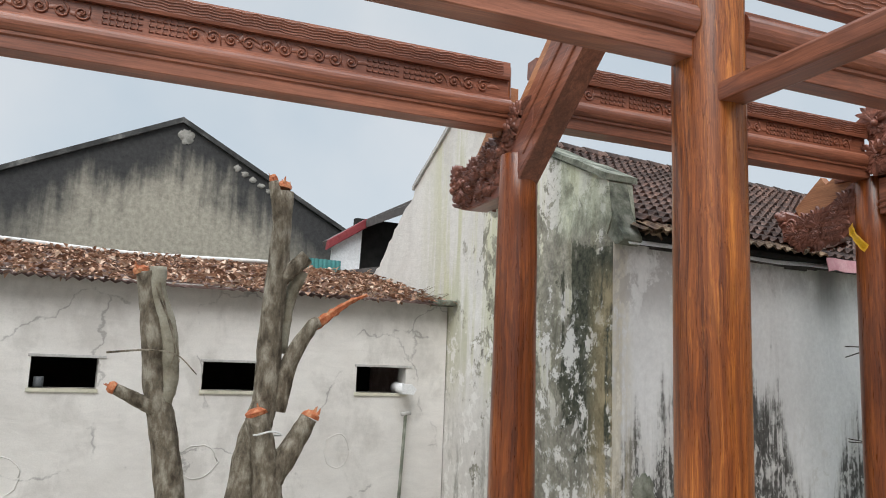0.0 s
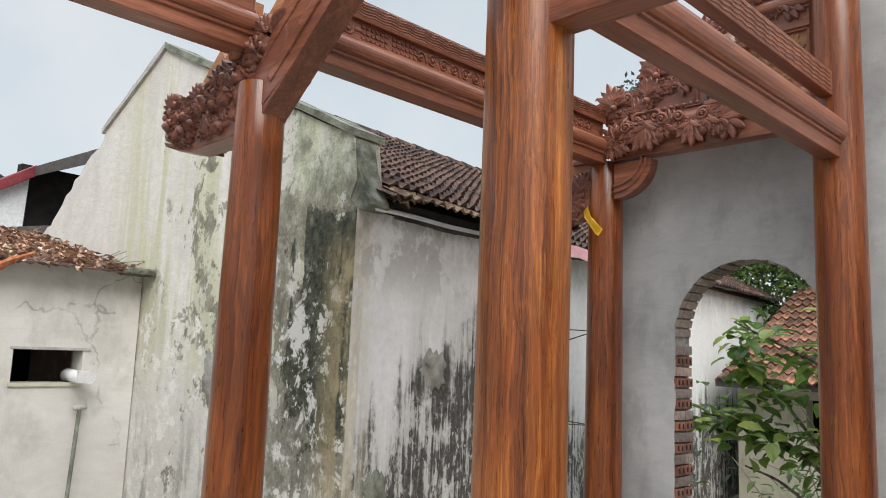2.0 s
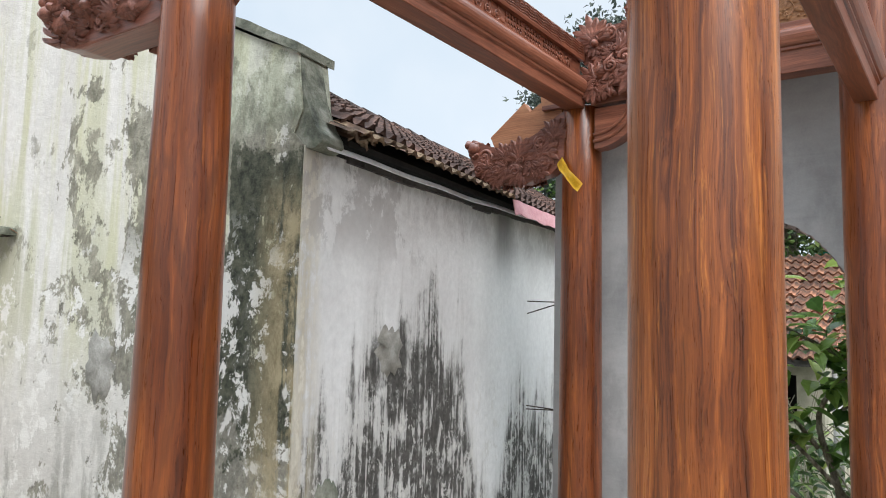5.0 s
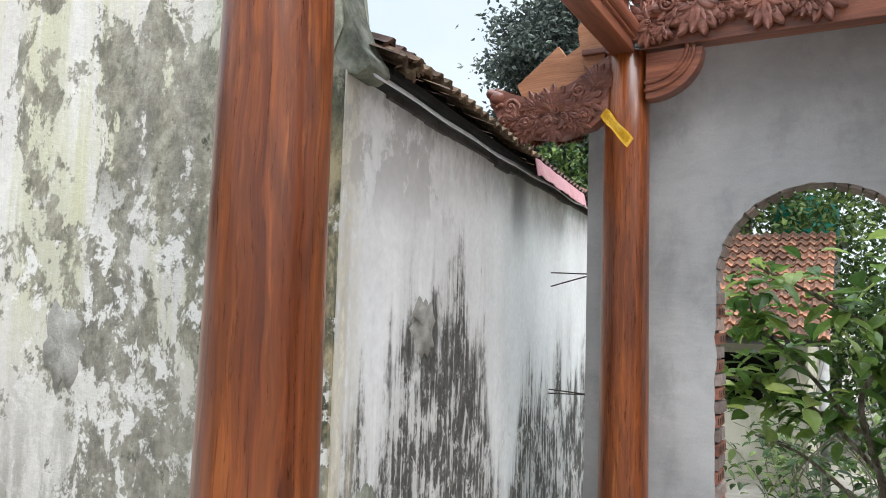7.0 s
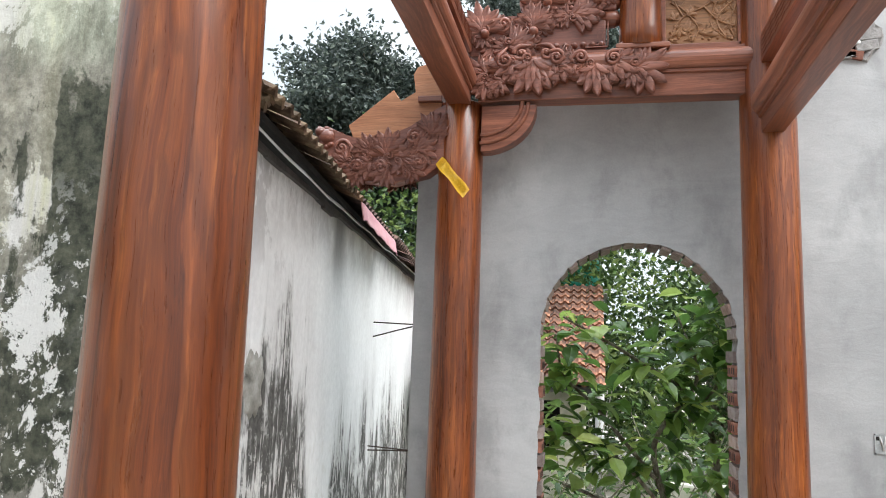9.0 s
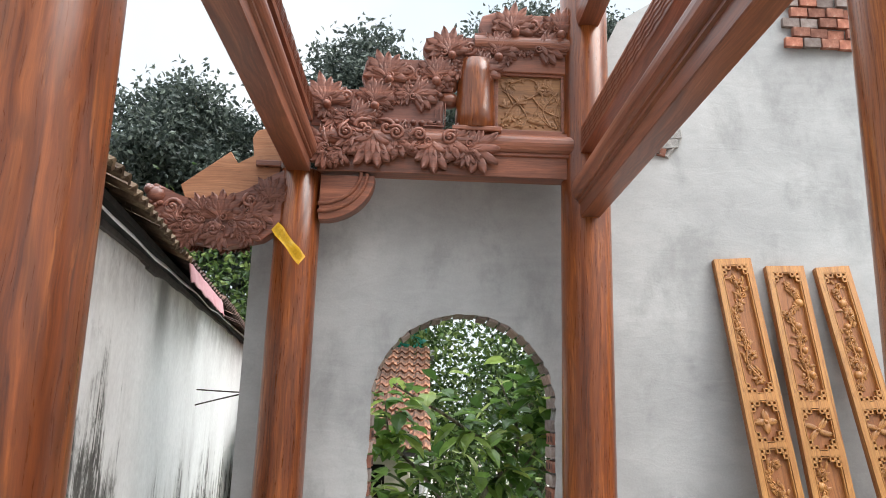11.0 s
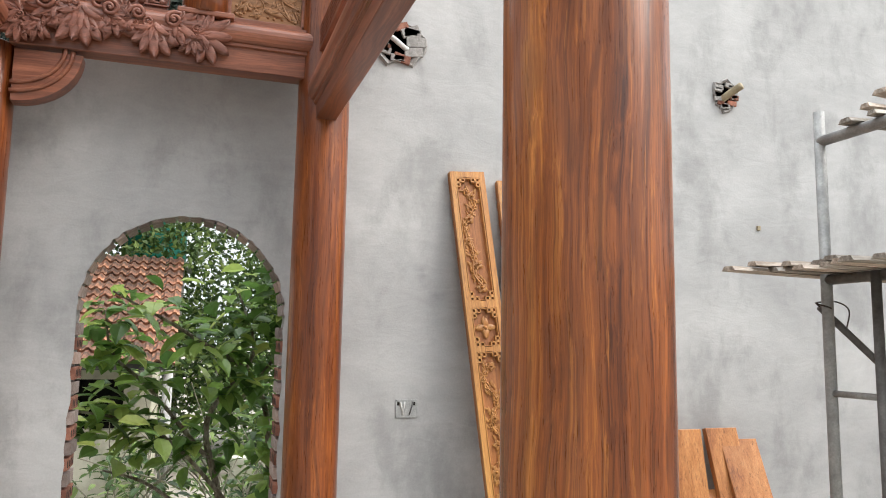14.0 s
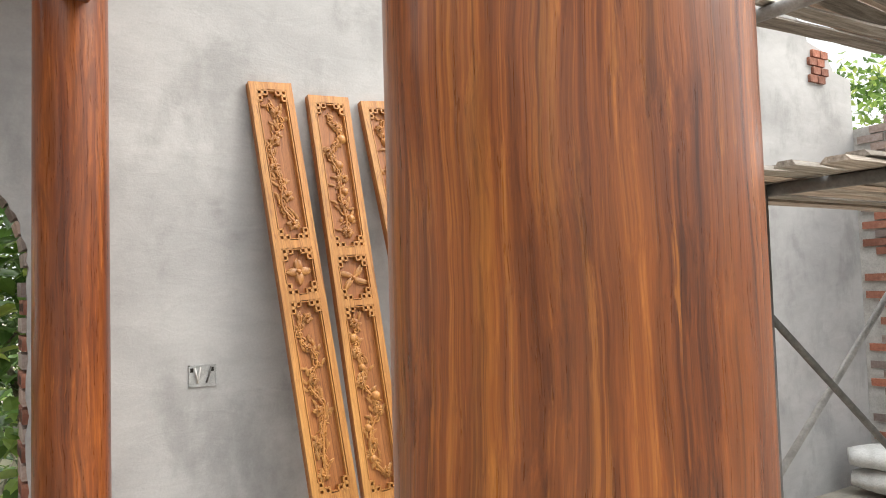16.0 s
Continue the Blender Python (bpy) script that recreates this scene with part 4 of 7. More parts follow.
for z in (0.435, 0.525, 0.60):
    bm = bmesh.new()
    tube(bm, [(0, 0.80, z), (0, 0.735, z), (0, 0.712, z), (0, 0.70, z)], [0.045, 0.045, 0.036, 0.012], 14)
    part("beam_nose", bm, wood_y, cross, "rounded beam end", True)
bm = bmesh.new()
lathe(bm, [(0.10, 0.256), (0.108, 0.262), (0.107, 0.36), (0.103, 0.46), (0.098, 0.58), (0.094, 0.655), (0.088, 0.66)], 0, 0, 32)
bmesh.ops.translate(bm, verts=bm.verts, vec=(-0.005, 0.605, 0))
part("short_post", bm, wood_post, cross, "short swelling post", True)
bm = bmesh.new()
box(bm, -0.10, 0.05, 0.47, 0.73, 0.236, 0.262, 0.006)
part("post_shelf", bm, wood_y, cross, "small shelf under the post")
inset = bmesh.new()
box(inset, -0.012, 0.012, 0.12, 0.50, 0.25, 0.62, 0.002)
inset_ob = part("inset_panel", inset, wood_inset, cross, "carved flower and bird inset panel")
bm = bmesh.new()
for a, b, c, d in ((0.12, 0.145, 0.25, 0.60), (0.485, 0.51, 0.25, 0.60), (0.12, 0.51, 0.25, 0.275), (0.12, 0.51, 0.585, 0.61)):
    box(bm, -0.03, 0.03, a, b, c, d, 0.004)
part("panel_frame", bm, wood_y, cross)
bm = bmesh.new()
f = face_frame((-0.012, 0, 0), (0, -1, 0), (0, 0, 1))
rng = random.Random(31)
for ctrl in (((-0.47, 0.30), (-0.40, 0.42), (-0.30, 0.47), (-0.20, 0.55)), ((-0.30, 0.47), (-0.24, 0.40), (-0.16, 0.36)), ((-0.40, 0.42), (-0.44, 0.52), (-0.36, 0.57)), ((-0.20, 0.30), (-0.24, 0.40), (-0.16, 0.50))):
    pts = curve_pts([(x, y, 0.004) for x, y in ctrl], 7)
    tube(bm, [f @ p for p in pts], 0.005, 6)
    for p in pts[::3]:
        blade(bm, spot(f, p.x, p.y, rng.uniform(0, 360)), 0.05, 0.022, 0.008, rng.choice((-0.7, 0.7)))
for x, y, r in ((-0.24, 0.53, 0.05), (-0.16, 0.36, 0.03), (-0.42, 0.55, 0.03)):
    blossom(bm, spot(f, x, y, 20), r, 0.012, 7)
for x, y, a in ((-0.30, 0.33, 20), (-0.24, 0.32, 160), (-0.40, 0.33, 60)):
    blade(bm, spot(f, x, y, a), 0.09, 0.04, 0.016, 0.3)
for ctrl in (((-0.20, 0.30), (-0.27, 0.38), (-0.24, 0.50)), ((-0.16, 0.44), (-0.20, 0.50), (-0.30, 0.57), (-0.40, 0.58)), ((-0.36, 0.29), (-0.33, 0.36), (-0.40, 0.46), (-0.46, 0.50)), ((-0.16, 0.30), (-0.18, 0.38), (-0.15, 0.47))):
    pts = curve_pts([(x, y, 0.004) for x, y in ctrl], 7)
    tube(bm, [f @ p for p in pts], 0.004, 6)
    for p in pts[::2]:
        blade(bm, spot(f, p.x, p.y, rng.uniform(0, 360)), 0.055, 0.026, 0.010, rng.choice((-0.7, 0.7)))
for x, y, a in ((-0.27, 0.52, 60), (-0.23, 0.53, 95), (-0.20, 0.52, 130), (-0.28, 0.50, 20), (-0.18, 0.50, 160), (-0.40, 0.38, 240), (-0.42, 0.36, 270), (-0.44, 0.40, 110), (-0.38, 0.42, 60)):
    fan(bm, spot(f, x, y, a), 0.06, 0.012, 3, 90, 0.0, rng)
for k in range(26):
    knob(bm, spot(f, -rng.uniform(0.15, 0.47), rng.uniform(0.285, 0.35)), 0.009, 0.008, 6, 2)
t = part("panel_carving", bm, wood_inset, inset_ob, "", True)
# leaf carving on the stages
bm = bmesh.new()
rng = random.Random(33)
f = face_frame((-0.045, 0, 0), (0, -1, 0), (0, 0, 1))
g = face_frame((-0.075, 0, 0), (0, -1, 0), (0, 0, 1))
for x, y, a, s, n in ((-1.38, 0.14, 165, 0.13, 5), (-1.38, 0.09, 250, 0.11, 5), (-1.24, 0.18, 205, 0.13, 5), (-1.03, 0.18, 335, 0.13, 5), (-1.14, 0.20, 268, 0.20, 9), (-0.92, 0.17, 195, 0.12, 5), (-0.83, 0.16, 265, 0.17, 7), (-0.75, 0.18, 345, 0.15, 5), (-0.66, 0.12, 300, 0.10, 5), (-0.63, 0.14, 5, 0.17, 5), (-1.30, 0.10, 215, 0.10, 5)):
    acanthus(bm, spot(g, x, y, a), s, 0.034, n, 150 if s > 0.12 else 110, rng)
for x, y, r, h in ((-1.28, 0.20, 0.04, 1), (-1.02, 0.205, 0.04, -1), (-0.74, 0.19, 0.038, 1), (-0.90, 0.20, 0.034, -1)):
    scroll(bm, spot(g, x, y, rng.uniform(0, 180), 1, 0.015), r, 0.011, 1.6, h, 0.06)
for x0, y0 in ((-1.20, 0.235), (-1.07, 0.235)):
    scroll(bm, spot(g, x0, y0, 90), 0.045, 0.013, 1.2, 1 if x0 < -1.1 else -1, 0.05)


def crest(x, z):
    """One step of the crest: a standing leaf, a pair of volutes and a leaf that turns aside."""
    acanthus(bm, spot(f, x, z - 0.06, 96, 1, 0.012), 0.155, 0.03, 7, 165, rng)
    acanthus(bm, spot(f, x - 0.02, z - 0.08, 190), 0.10, 0.026, 5, 120, rng)
    acanthus(bm, spot(f, x + 0.01, z - 0.09, 255), 0.085, 0.026, 5, 120, rng)
    knob(bm, spot(f, x + 0.02, z - 0.085, 0, 1, 0.02), 0.024, 0.035, 10, 3)
    scroll(bm, spot(f, x + 0.115, z - 0.03, 140), 0.048, 0.012, 1.6, 1, 0.03)
    scroll(bm, spot(f, x + 0.185, z - 0.035, 40), 0.040, 0.011, 1.5, -1, 0.03)
    acanthus(bm, spot(f, x + 0.265, z - 0.05, 78, 1, 0.01), 0.135, 0.03, 7, 140, rng)
    acanthus(bm, spot(f, x + 0.245, z - 0.09, 305), 0.085, 0.026, 5, 120, rng)
    knob(bm, spot(f, x + 0.27, z - 0.085, 0, 1, 0.02), 0.026, 0.035, 10, 3)
    for k in range(5):
        knob(bm, spot(f, x + 0.06 + 0.04 * k, z - 0.115), 0.016, 0.018, 8, 2)
    acanthus(bm, spot(f, x + 0.07, z - 0.06, 60), 0.10, 0.022, 5, 130, rng)
    acanthus(bm, spot(f, x + 0.20, z - 0.07, 125), 0.10, 0.022, 5, 130, rng)
    acanthus(bm, spot(f, x + 0.06, z - 0.15, 230), 0.085, 0.022, 5, 120, rng)
    acanthus(bm, spot(f, x + 0.22, z - 0.13, 340), 0.10, 0.022, 5, 110, rng)
    acanthus(bm, spot(f, x + 0.30, z - 0.06, 25), 0.085, 0.022, 5, 120, rng)
    acanthus(bm, spot(f, x + 0.15, z - 0.155, 8, 1, 0.01), 0.15, 0.03, 5, 80, rng)
    acanthus(bm, spot(f, x + 0.13, z - 0.155, 170), 0.09, 0.026, 5, 120, rng)


for x, z in ((-1.41, 0.445), (-1.09, 0.60), (-0.76, 0.755), (-0.42, 0.905)):
    crest(x, z)
for k in range(8):
    knob(bm, spot(f, -0.80 - 0.045 * k, 0.285), 0.018, 0.018, 8, 2)
part("leaf_carving", bm, wood_carved, cross, "stepped acanthus leaf and scroll carving", True, "stuff")
bm = bmesh.new()
for r in (0.0, 0.025, 0.05):
    box(bm, -0.055, -0.04, 0.765 + r, 0.77 + r, 0.265 + r * 0.5, 0.40 - r * 0.5)
    box(bm, -0.055, -0.04, 0.765 + r, 0.88 - r, 0.265 + r * 0.5, 0.272 + r * 0.5)
part("key_fret", bm, wood_carved, cross, "square key fret")

# ---- dragon-like bracket on the column by the wall ----
brk = thing("carved_bracket", "carved timber eave bracket with curling leaves, projecting from the column", "bracket", (4.60, 3.705, 2.45))
bm = bmesh.new()
body = [(0.05, 0.13), (0.16, 0.05), (0.34, 0.005), (0.55, 0.03), (0.66, 0.06), (0.71, 0.16), (0.75, 0.22), (0.77, 0.29), (0.72, 0.33), (0.62, 0.28), (0.52, 0.23), (0.40, 0.25), (0.25, 0.30), (0.12, 0.40), (0.05, 0.44)]
prism(bm, body, -0.05, 0.05, "x", 0.012)
part("bracket_block", bm, wood_carved, brk)
bm = bmesh.new()
rng = random.Random(41)
for sgn in (-1, 1):
    f = face_frame((sgn * 0.05, 0, 0), (0, sgn, 0), (0, 0, 1))
    q = sgn
    for y, z, a, s in ((0.38, 0.16, 90, 0.15), (0.30, 0.14, 330, 0.13), (0.46, 0.12, 210, 0.12), (0.22, 0.18, 40, 0.13), (0.58, 0.12, 170, 0.12), (0.26, 0.08, 350, 0.11), (0.14, 0.26, 80, 0.13), (0.47, 0.18, 130, 0.11), (0.36, 0.08, 190, 0.12), (0.52, 0.07, 200, 0.10)):
        acanthus(bm, spot(f, q * y, z, a), s, 0.03, 7, 150, rng)
    for y, z, r in ((0.62, 0.20, 0.05), (0.53, 0.10, 0.05), (0.40, 0.09, 0.045), (0.20, 0.11, 0.045), (0.66, 0.12, 0.04), (0.23, 0.25, 0.04)):
        scroll(bm, spot(f, q * y, z, rng.uniform(0, 360)), r, 0.012, 1.6, rng.choice((-1, 1)), 0.05)
    for k in range(4):
        blade(bm, spot(f, q * (0.10 + 0.03 * k), 0.20 + 0.02 * k, 78 if q < 0 else 102), 0.20 - 0.02 * k, 0.045, 0.025, 0.4 * q)
    knob(bm, spot(f, q * 0.71, 0.265), 0.045, 0.035, 10, 3)
    knob(bm, spot(f, q * 0.745, 0.29), 0.03, 0.035, 10, 3)
    for k in range(10):
        knob(bm, spot(f, q * rng.uniform(0.66, 0.76), rng.uniform(0.2, 0.32)), 0.016, 0.02, 7, 2)
part("bracket_carving", bm, wood_carved, brk, "leaf and scroll carving", True, "stuff")
def notched_offcut(x, z, label):
    cut = thing("notched_timber", label, "timber", (x, 3.705, z), group="notched offcuts on the brackets")
    bm = bmesh.new()
    prism(bm, [(0.10, 0.30), (0.45, 0.24), (0.57, 0.26), (0.60, 0.33), (0.36, 0.52), (0.32, 0.45), (0.235, 0.50), (0.255, 0.60), (0.235, 0.64), (0.10, 0.68)], -0.03, 0.03, "x", 0.004)
    part("offcut", bm, wood_raw, cut)
    bm = bmesh.new()
    box(bm, -0.06, 0.06, 0.09, 0.22, 0.44, 0.47, 0.004)
    part("cap_piece", bm, wood_y, cut, "flat cap piece")


notched_offcut(4.60, 2.45, "pale notched timber offcut resting on the carved bracket")
notched_offcut(1.93, 2.43, "pale notched timber offcut behind the long purlin")

bm = bmesh.new()
n = 16
rows = []
for i in range(n + 1):
    t = i / n
    y, z = 3.80 - 0.155 * t, 2.57 - 0.185 * t
    x = 4.615 - math.sqrt(max(0.0, 0.122 ** 2 - (y - 3.705) ** 2)) - 0.004 - 0.012 * math.sin(math.pi * t) - (0.02 * t * t)
    w = 0.030 * (1 - 0.2 * abs(t - 0.5)) + 0.004 * math.sin(9 * t)
    rows.append([bm.verts.new((x + 0.004 * math.sin(t * 20 + k), y - 0.55 * w * k, z + 0.75 * w * k)) for k in (-1, -0.3, 0.4, 1)])
for r0, r1 in zip(rows, rows[1:]):
    for k in range(3):
        bm.faces.new((r0[k], r0[k + 1], r1[k + 1], r1[k]))
bmesh.ops.solidify(bm, geom=bm.faces[:], thickness=0.002)
solo("yellow_tape", bm, tape_yellow, "crumpled strip of yellow tape tied to a column", "tape", smooth_faces=True)

# ---- old lime-washed house, turned a little against the timber frame ----
OX, OY, TURN_H = 2.915, 4.232, 7.0
house = thing("old_house", "old lime-washed house with mouldy walls and a weathered tiled roof", "house", (OX, OY, 0), TURN_H)
RV, RZ, EV, EZ = 2.17, 3.70, -0.11, 2.47
bm = bmesh.new()
prism(bm, [(-0.015, -0.1), (8.25, -0.1), (8.25, 2.50), (1.0, 2.355), (-0.015, 2.36)], 0.0, 0.22, "y")
part("long_wall", bm, lime_long, house, "lime-washed long wall with black mould streaks")
bm = bmesh.new()
rg = random.Random(7)
edge = [(0.005, -0.1), (0.005, 2.36), (0.06, 2.42), (0.02, 2.52), (0.06, 2.80), (0.30, 2.90), (2.17, 3.80), (3.0, 3.26), (3.03, 3.18)]
n = 16
for k in range(1, n + 1):
    t = k / n
    edge.append((3.03 + 0.97 * t + rg.uniform(-0.02, 0.02), 3.18 - 0.72 * t + 0.05 * math.sin(6 * t) + rg.uniform(-0.02, 0.02)))
edge += [(4.02, 2.0), (4.05, -0.1)]
prism(bm, edge, -0.02, 0.2, "x")
part("gable_wall", bm, lime_gable, house, "lime-washed gable wall with moss and a broken edge")
def rake(v0, z0, v1, z1, w, h, name, material):
    bm = bmesh.new()
    k = 14
    rr = random.Random(int(v0 * 100))
    pts = [(v0 + (v1 - v0) * i / k, z0 + (z1 - z0) * i / k) for i in range(k + 1)]
    prism(bm, [(a, b + rr.uniform(-0.006, 0.006)) for a, b in pts] + [(a, b + h + rr.uniform(-0.006, 0.006)) for a, b in pts[::-1]], -w, 0.24, "x")
    part(name, bm, material, house)
rake(0.05, 2.79, 2.17, 3.80, 0.045, 0.05, "rake_capping", mossy_cement)
rake(2.17, 3.80, 3.02, 3.25, 0.045, 0.045, "rake_capping", pale_cement)
bm = bmesh.new()
prism(bm, [(0.06, 2.36), (-0.04, 2.34), (-0.09, 2.37), (-0.08, 2.41), (-0.03, 2.46), (0.02, 2.60), (0.06, 2.80), (0.12, 2.80)], -0.01, 0.16, "x", 0.01)
part("corbel", bm, mossy_cement, house, "broken mossy corner corbel")
# patches of newer mortar
def patch(parent, m, rx, ry, seed, material=patch_cement):
    bm = bmesh.new()
    rr = random.Random(seed)
    ring = [(rx * (1 + rr.uniform(-0.3, 0.2)) * math.cos(a), ry * (1 + rr.uniform(-0.3, 0.2)) * math.sin(a)) for a in [2 * math.pi * k / 22 for k in range(22)]]
    lo = [bm.verts.new(m @ Vector((x, y, 0.0))) for x, y in ring]
    hi = [bm.verts.new(m @ Vector((x * 0.9, y * 0.9, 0.010))) for x, y in ring]
    mid = bm.verts.new(m @ Vector((0, 0, 0.014)))
    for k in range(22):
        bm.faces.new((lo[k], lo[(k + 1) % 22], hi[(k + 1) % 22], hi[k]))
        bm.faces.new((hi[k], hi[(k + 1) % 22], mid))
    part("mortar_patch", bm, material, parent, "rough round mortar patch", True)
patch(house, face_frame((0.742, 0.0, 1.44), (1, 0, 0), (0, 0, 1)), 0.125, 0.145, 1)
patch(house, face_frame((-0.02, 1.26, 1.33), (0, -1, 0), (0, 0, 1)), 0.11, 0.17, 2)
patch(house, face_frame((0.25, 0.0, 0.75), (1, 0, 0), (0, 0, 1)), 0.10, 0.13, 3, mossy_cement)
# roof
roof_core = bmesh.new()
sl = (RZ - EZ) / (RV - EV)
prism(roof_core, [(EV + 0.03, EZ - 0.045), (RV, RZ - 0.05), (4.4, RZ - 0.05 - sl * 2.2), (4.4, RZ - 0.09 - sl * 2.2), (RV, RZ - 0.10), (EV + 0.03, EZ - 0.075)], 0.20, 8.5, "x")
# near-black core puts the soffit's shade into the colour; tiles lie on top
roof = part("roof", roof_core, shade_black, house, "weathered dark clay tile roof")
bm = bmesh.new()
for k in range(46):
    u0, u1 = 0.05 + k * 0.18, 0.05 + (k + 1) * 0.18
    d = 0.02 * noise.noise((k * 0.3, 0, 5)) + 0.019 * max(0.0, u0 - 1)
    e = 0.02 * noise.noise((k * 0.3 + 0.3, 0, 5)) + 0.019 * max(0.0, u1 - 1)
    vs = [bm.verts.new((u, v, z)) for u, v, z in ((u0, -0.085, 2.348 + d), (u1, -0.085, 2.348 + e), (u1, -0.06, 2.378 + e), (u0, -0.06, 2.378 + d))]
    bm.faces.new(vs)
bmesh.ops.remove_doubles(bm, verts=bm.verts, dist=0.002)
bmesh.ops.solidify(bm, geom=bm.faces[:], thickness=0.006)
part("eave_sheet", bm, white_sheet, house, "white metal sheet hanging under the eave")
bm = bmesh.new()
us = [1.95 + 0.09 * k for k in range(17)]
for a, b in zip(us, us[1:]):
    d, e = (0.025 * noise.noise((q * 9, 3, 1)) for q in (a, b))
    bm.faces.new([bm.verts.new(p) for p in ((a, -0.185, 2.335 + d), (b, -0.185, 2.335 + e), (b, -0.165, 2.435 + e * 0.4), (a, -0.165, 2.435 + d * 0.4))])
bmesh.ops.remove_doubles(bm, verts=bm.verts, dist=0.001)
bmesh.ops.solidify(bm, geom=bm.faces[:], thickness=0.006)
part("eave_sheet", bm, pink_sheet, house, "faded pink metal sheet on the eave")
# dark strip along the wall top paints the shadow gap below the tiles
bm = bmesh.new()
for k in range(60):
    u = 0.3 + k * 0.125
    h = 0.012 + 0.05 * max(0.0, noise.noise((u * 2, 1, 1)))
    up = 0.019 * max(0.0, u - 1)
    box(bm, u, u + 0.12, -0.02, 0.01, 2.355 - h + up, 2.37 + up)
part("eave_shadow_board", bm, grey_sheet, house, "ragged dark strip standing in for the shade under the tiles", kind="stuff")

# ---- rendered annex with three vents ----
annex = thing("annex", "low rendered annex with small dark vents under a leaf-strewn roof", "house", (OX, OY, 0), TURN_H)
AV = 2.2
bm = bmesh.new()
VENTS = [(-3.30, -2.87), (-2.14, -1.70), (-0.88, -0.42)]
us = sorted({-6.5, -0.03, *[u for w in VENTS for u in w]})
for a, b in zip(us, us[1:]):
    if (a, b) in VENTS:
        box(bm, a, b, AV, AV + 0.15, -0.1, 1.25)
        box(bm, a, b, AV, AV + 0.15, 1.465, 2.05)
    else:
        box(bm, a, b, AV, AV + 0.15, -0.1, 2.05)
bmesh.ops.remove_doubles(bm, verts=bm.verts, dist=0.001)
part("front_wall", bm, annex_render, annex, "uneven cement-rendered wall with cracks")
# walls of the room behind the vents, coloured near black as unlit interior
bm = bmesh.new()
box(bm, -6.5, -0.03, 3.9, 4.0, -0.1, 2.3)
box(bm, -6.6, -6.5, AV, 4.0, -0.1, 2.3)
part("back_wall", bm, shade_black, annex)
for i, (a, b) in enumerate(VENTS):
    bm = bmesh.new()
    box(bm, a - 0.015, b + 0.01, AV - 0.012, AV + 0.10, 1.222, 1.25, 0.004)
    part("sill", bm, garden_render, annex, "cream cement sill")
    bm = bmesh.new()
    box(bm, a - 0.02, b + 0.05, AV - 0.010, AV + 0.02, 1.465, 1.485, 0.004)
    part("lintel", bm, pale_cement, annex)
for u, z, rx, ry in ((-2.13, 0.72, 0.15, 0.12), (-1.02, 0.78, 0.11, 0.13), (-3.45, 0.65, 0.16, 0.14)):
    bm = bmesh.new()
    rr = random.Random(int(u * 50))
    pts = [(u + rx * (1 + rr.uniform(-0.1, 0.1)) * math.cos(2 * math.pi * k / 20), AV, z + ry * (1 + rr.uniform(-0.1, 0.1)) * math.sin(2 * math.pi * k / 20)) for k in range(21)]
    tube(bm, pts, 0.0045, 6)
    part("render_ridge", bm, annex_render, annex, "raised ring of render round a filled hole", True)
bm = bmesh.new()
cols, rws = 170, 8
g2 = {}
for i in range(cols + 1):
    u = -6.7 + 6.65 * i / cols
    for j in range(rws + 1):
        v = 2.02 + 2.1 * j / rws
        g2[i, j] = bm.verts.new((u, v, 2.005 + 0.215 * (v - 2.02) + 0.012 * math.sin(u * 2 * math.pi / 0.08) + 0.015 * noise.noise((u, v, 0)) + 0.012 * (u + 3.3) / 3.3))
for i in range(cols):
    for j in range(rws):
        bm.faces.new((g2[i, j], g2[i + 1, j], g2[i + 1, j + 1], g2[i, j + 1]))
bmesh.ops.solidify(bm, geom=bm.faces[:], thickness=0.006)
part("roof_sheet", bm, corrugated, annex, "rusty corrugated roof sheet", True)


def scatter(n, rng, place, length, width, fold=0.35, flat=0.0):
    """Vertices and faces of n small folded leaves; place gives a spot for each."""
    verts, faces = [], []
    for i in range(n):
        p = Vector(place(rng))
        d = Vector((rng.gauss(0, 1), rng.gauss(0, 1), rng.gauss(0, 1) * (1 - flat))).normalized()
        nrm = Vector((rng.gauss(0, 1) * (1 - flat), rng.gauss(0, 1) * (1 - flat), rng.gauss(0, 0.6) + flat * 2)).normalized()
        s = d.cross(nrm)
        if s.length < 0.1:
            s = d.cross(Vector((1, 0, 0.3)))
        s.normalize()
        nrm = s.cross(d)
        L, W = length * rng.uniform(0.7, 1.25), width * rng.uniform(0.7, 1.25)
        k = len(verts)
        verts += [p, p + d * L * 0.45 + s * W * 0.5 + nrm * W * fold, p + d * L - nrm * W * fold * 0.6, p + d * L * 0.45 - s * W * 0.5 + nrm * W * fold, p + d * L * 0.5]
        faces += [(k, k + 1, k + 4), (k + 1, k + 2, k + 4), (k + 2, k + 3, k + 4), (k + 3, k, k + 4)]
    return verts, faces


def leafy(name, data, material, parent=None, label="", category="", kind="stuff"):
    me = bpy.data.meshes.new(name)
    me.from_pydata([tuple(v) for v in data[0]], [], data[1])
    me.materials.append(material)
    ob = new(name, me)
    if parent:
        ob.parent = parent
    return tagged(ob, label, category, "", kind)


def on_roof(r):
    u = r.uniform(-5.2, -0.06)
    v = 2.04 + 2.0 * r.random() ** 0.9
    return (u, v, 2.018 + 0.215 * (v - 2.02) + r.uniform(0, 0.02) + 0.012 * (u + 3.3) / 3.3)


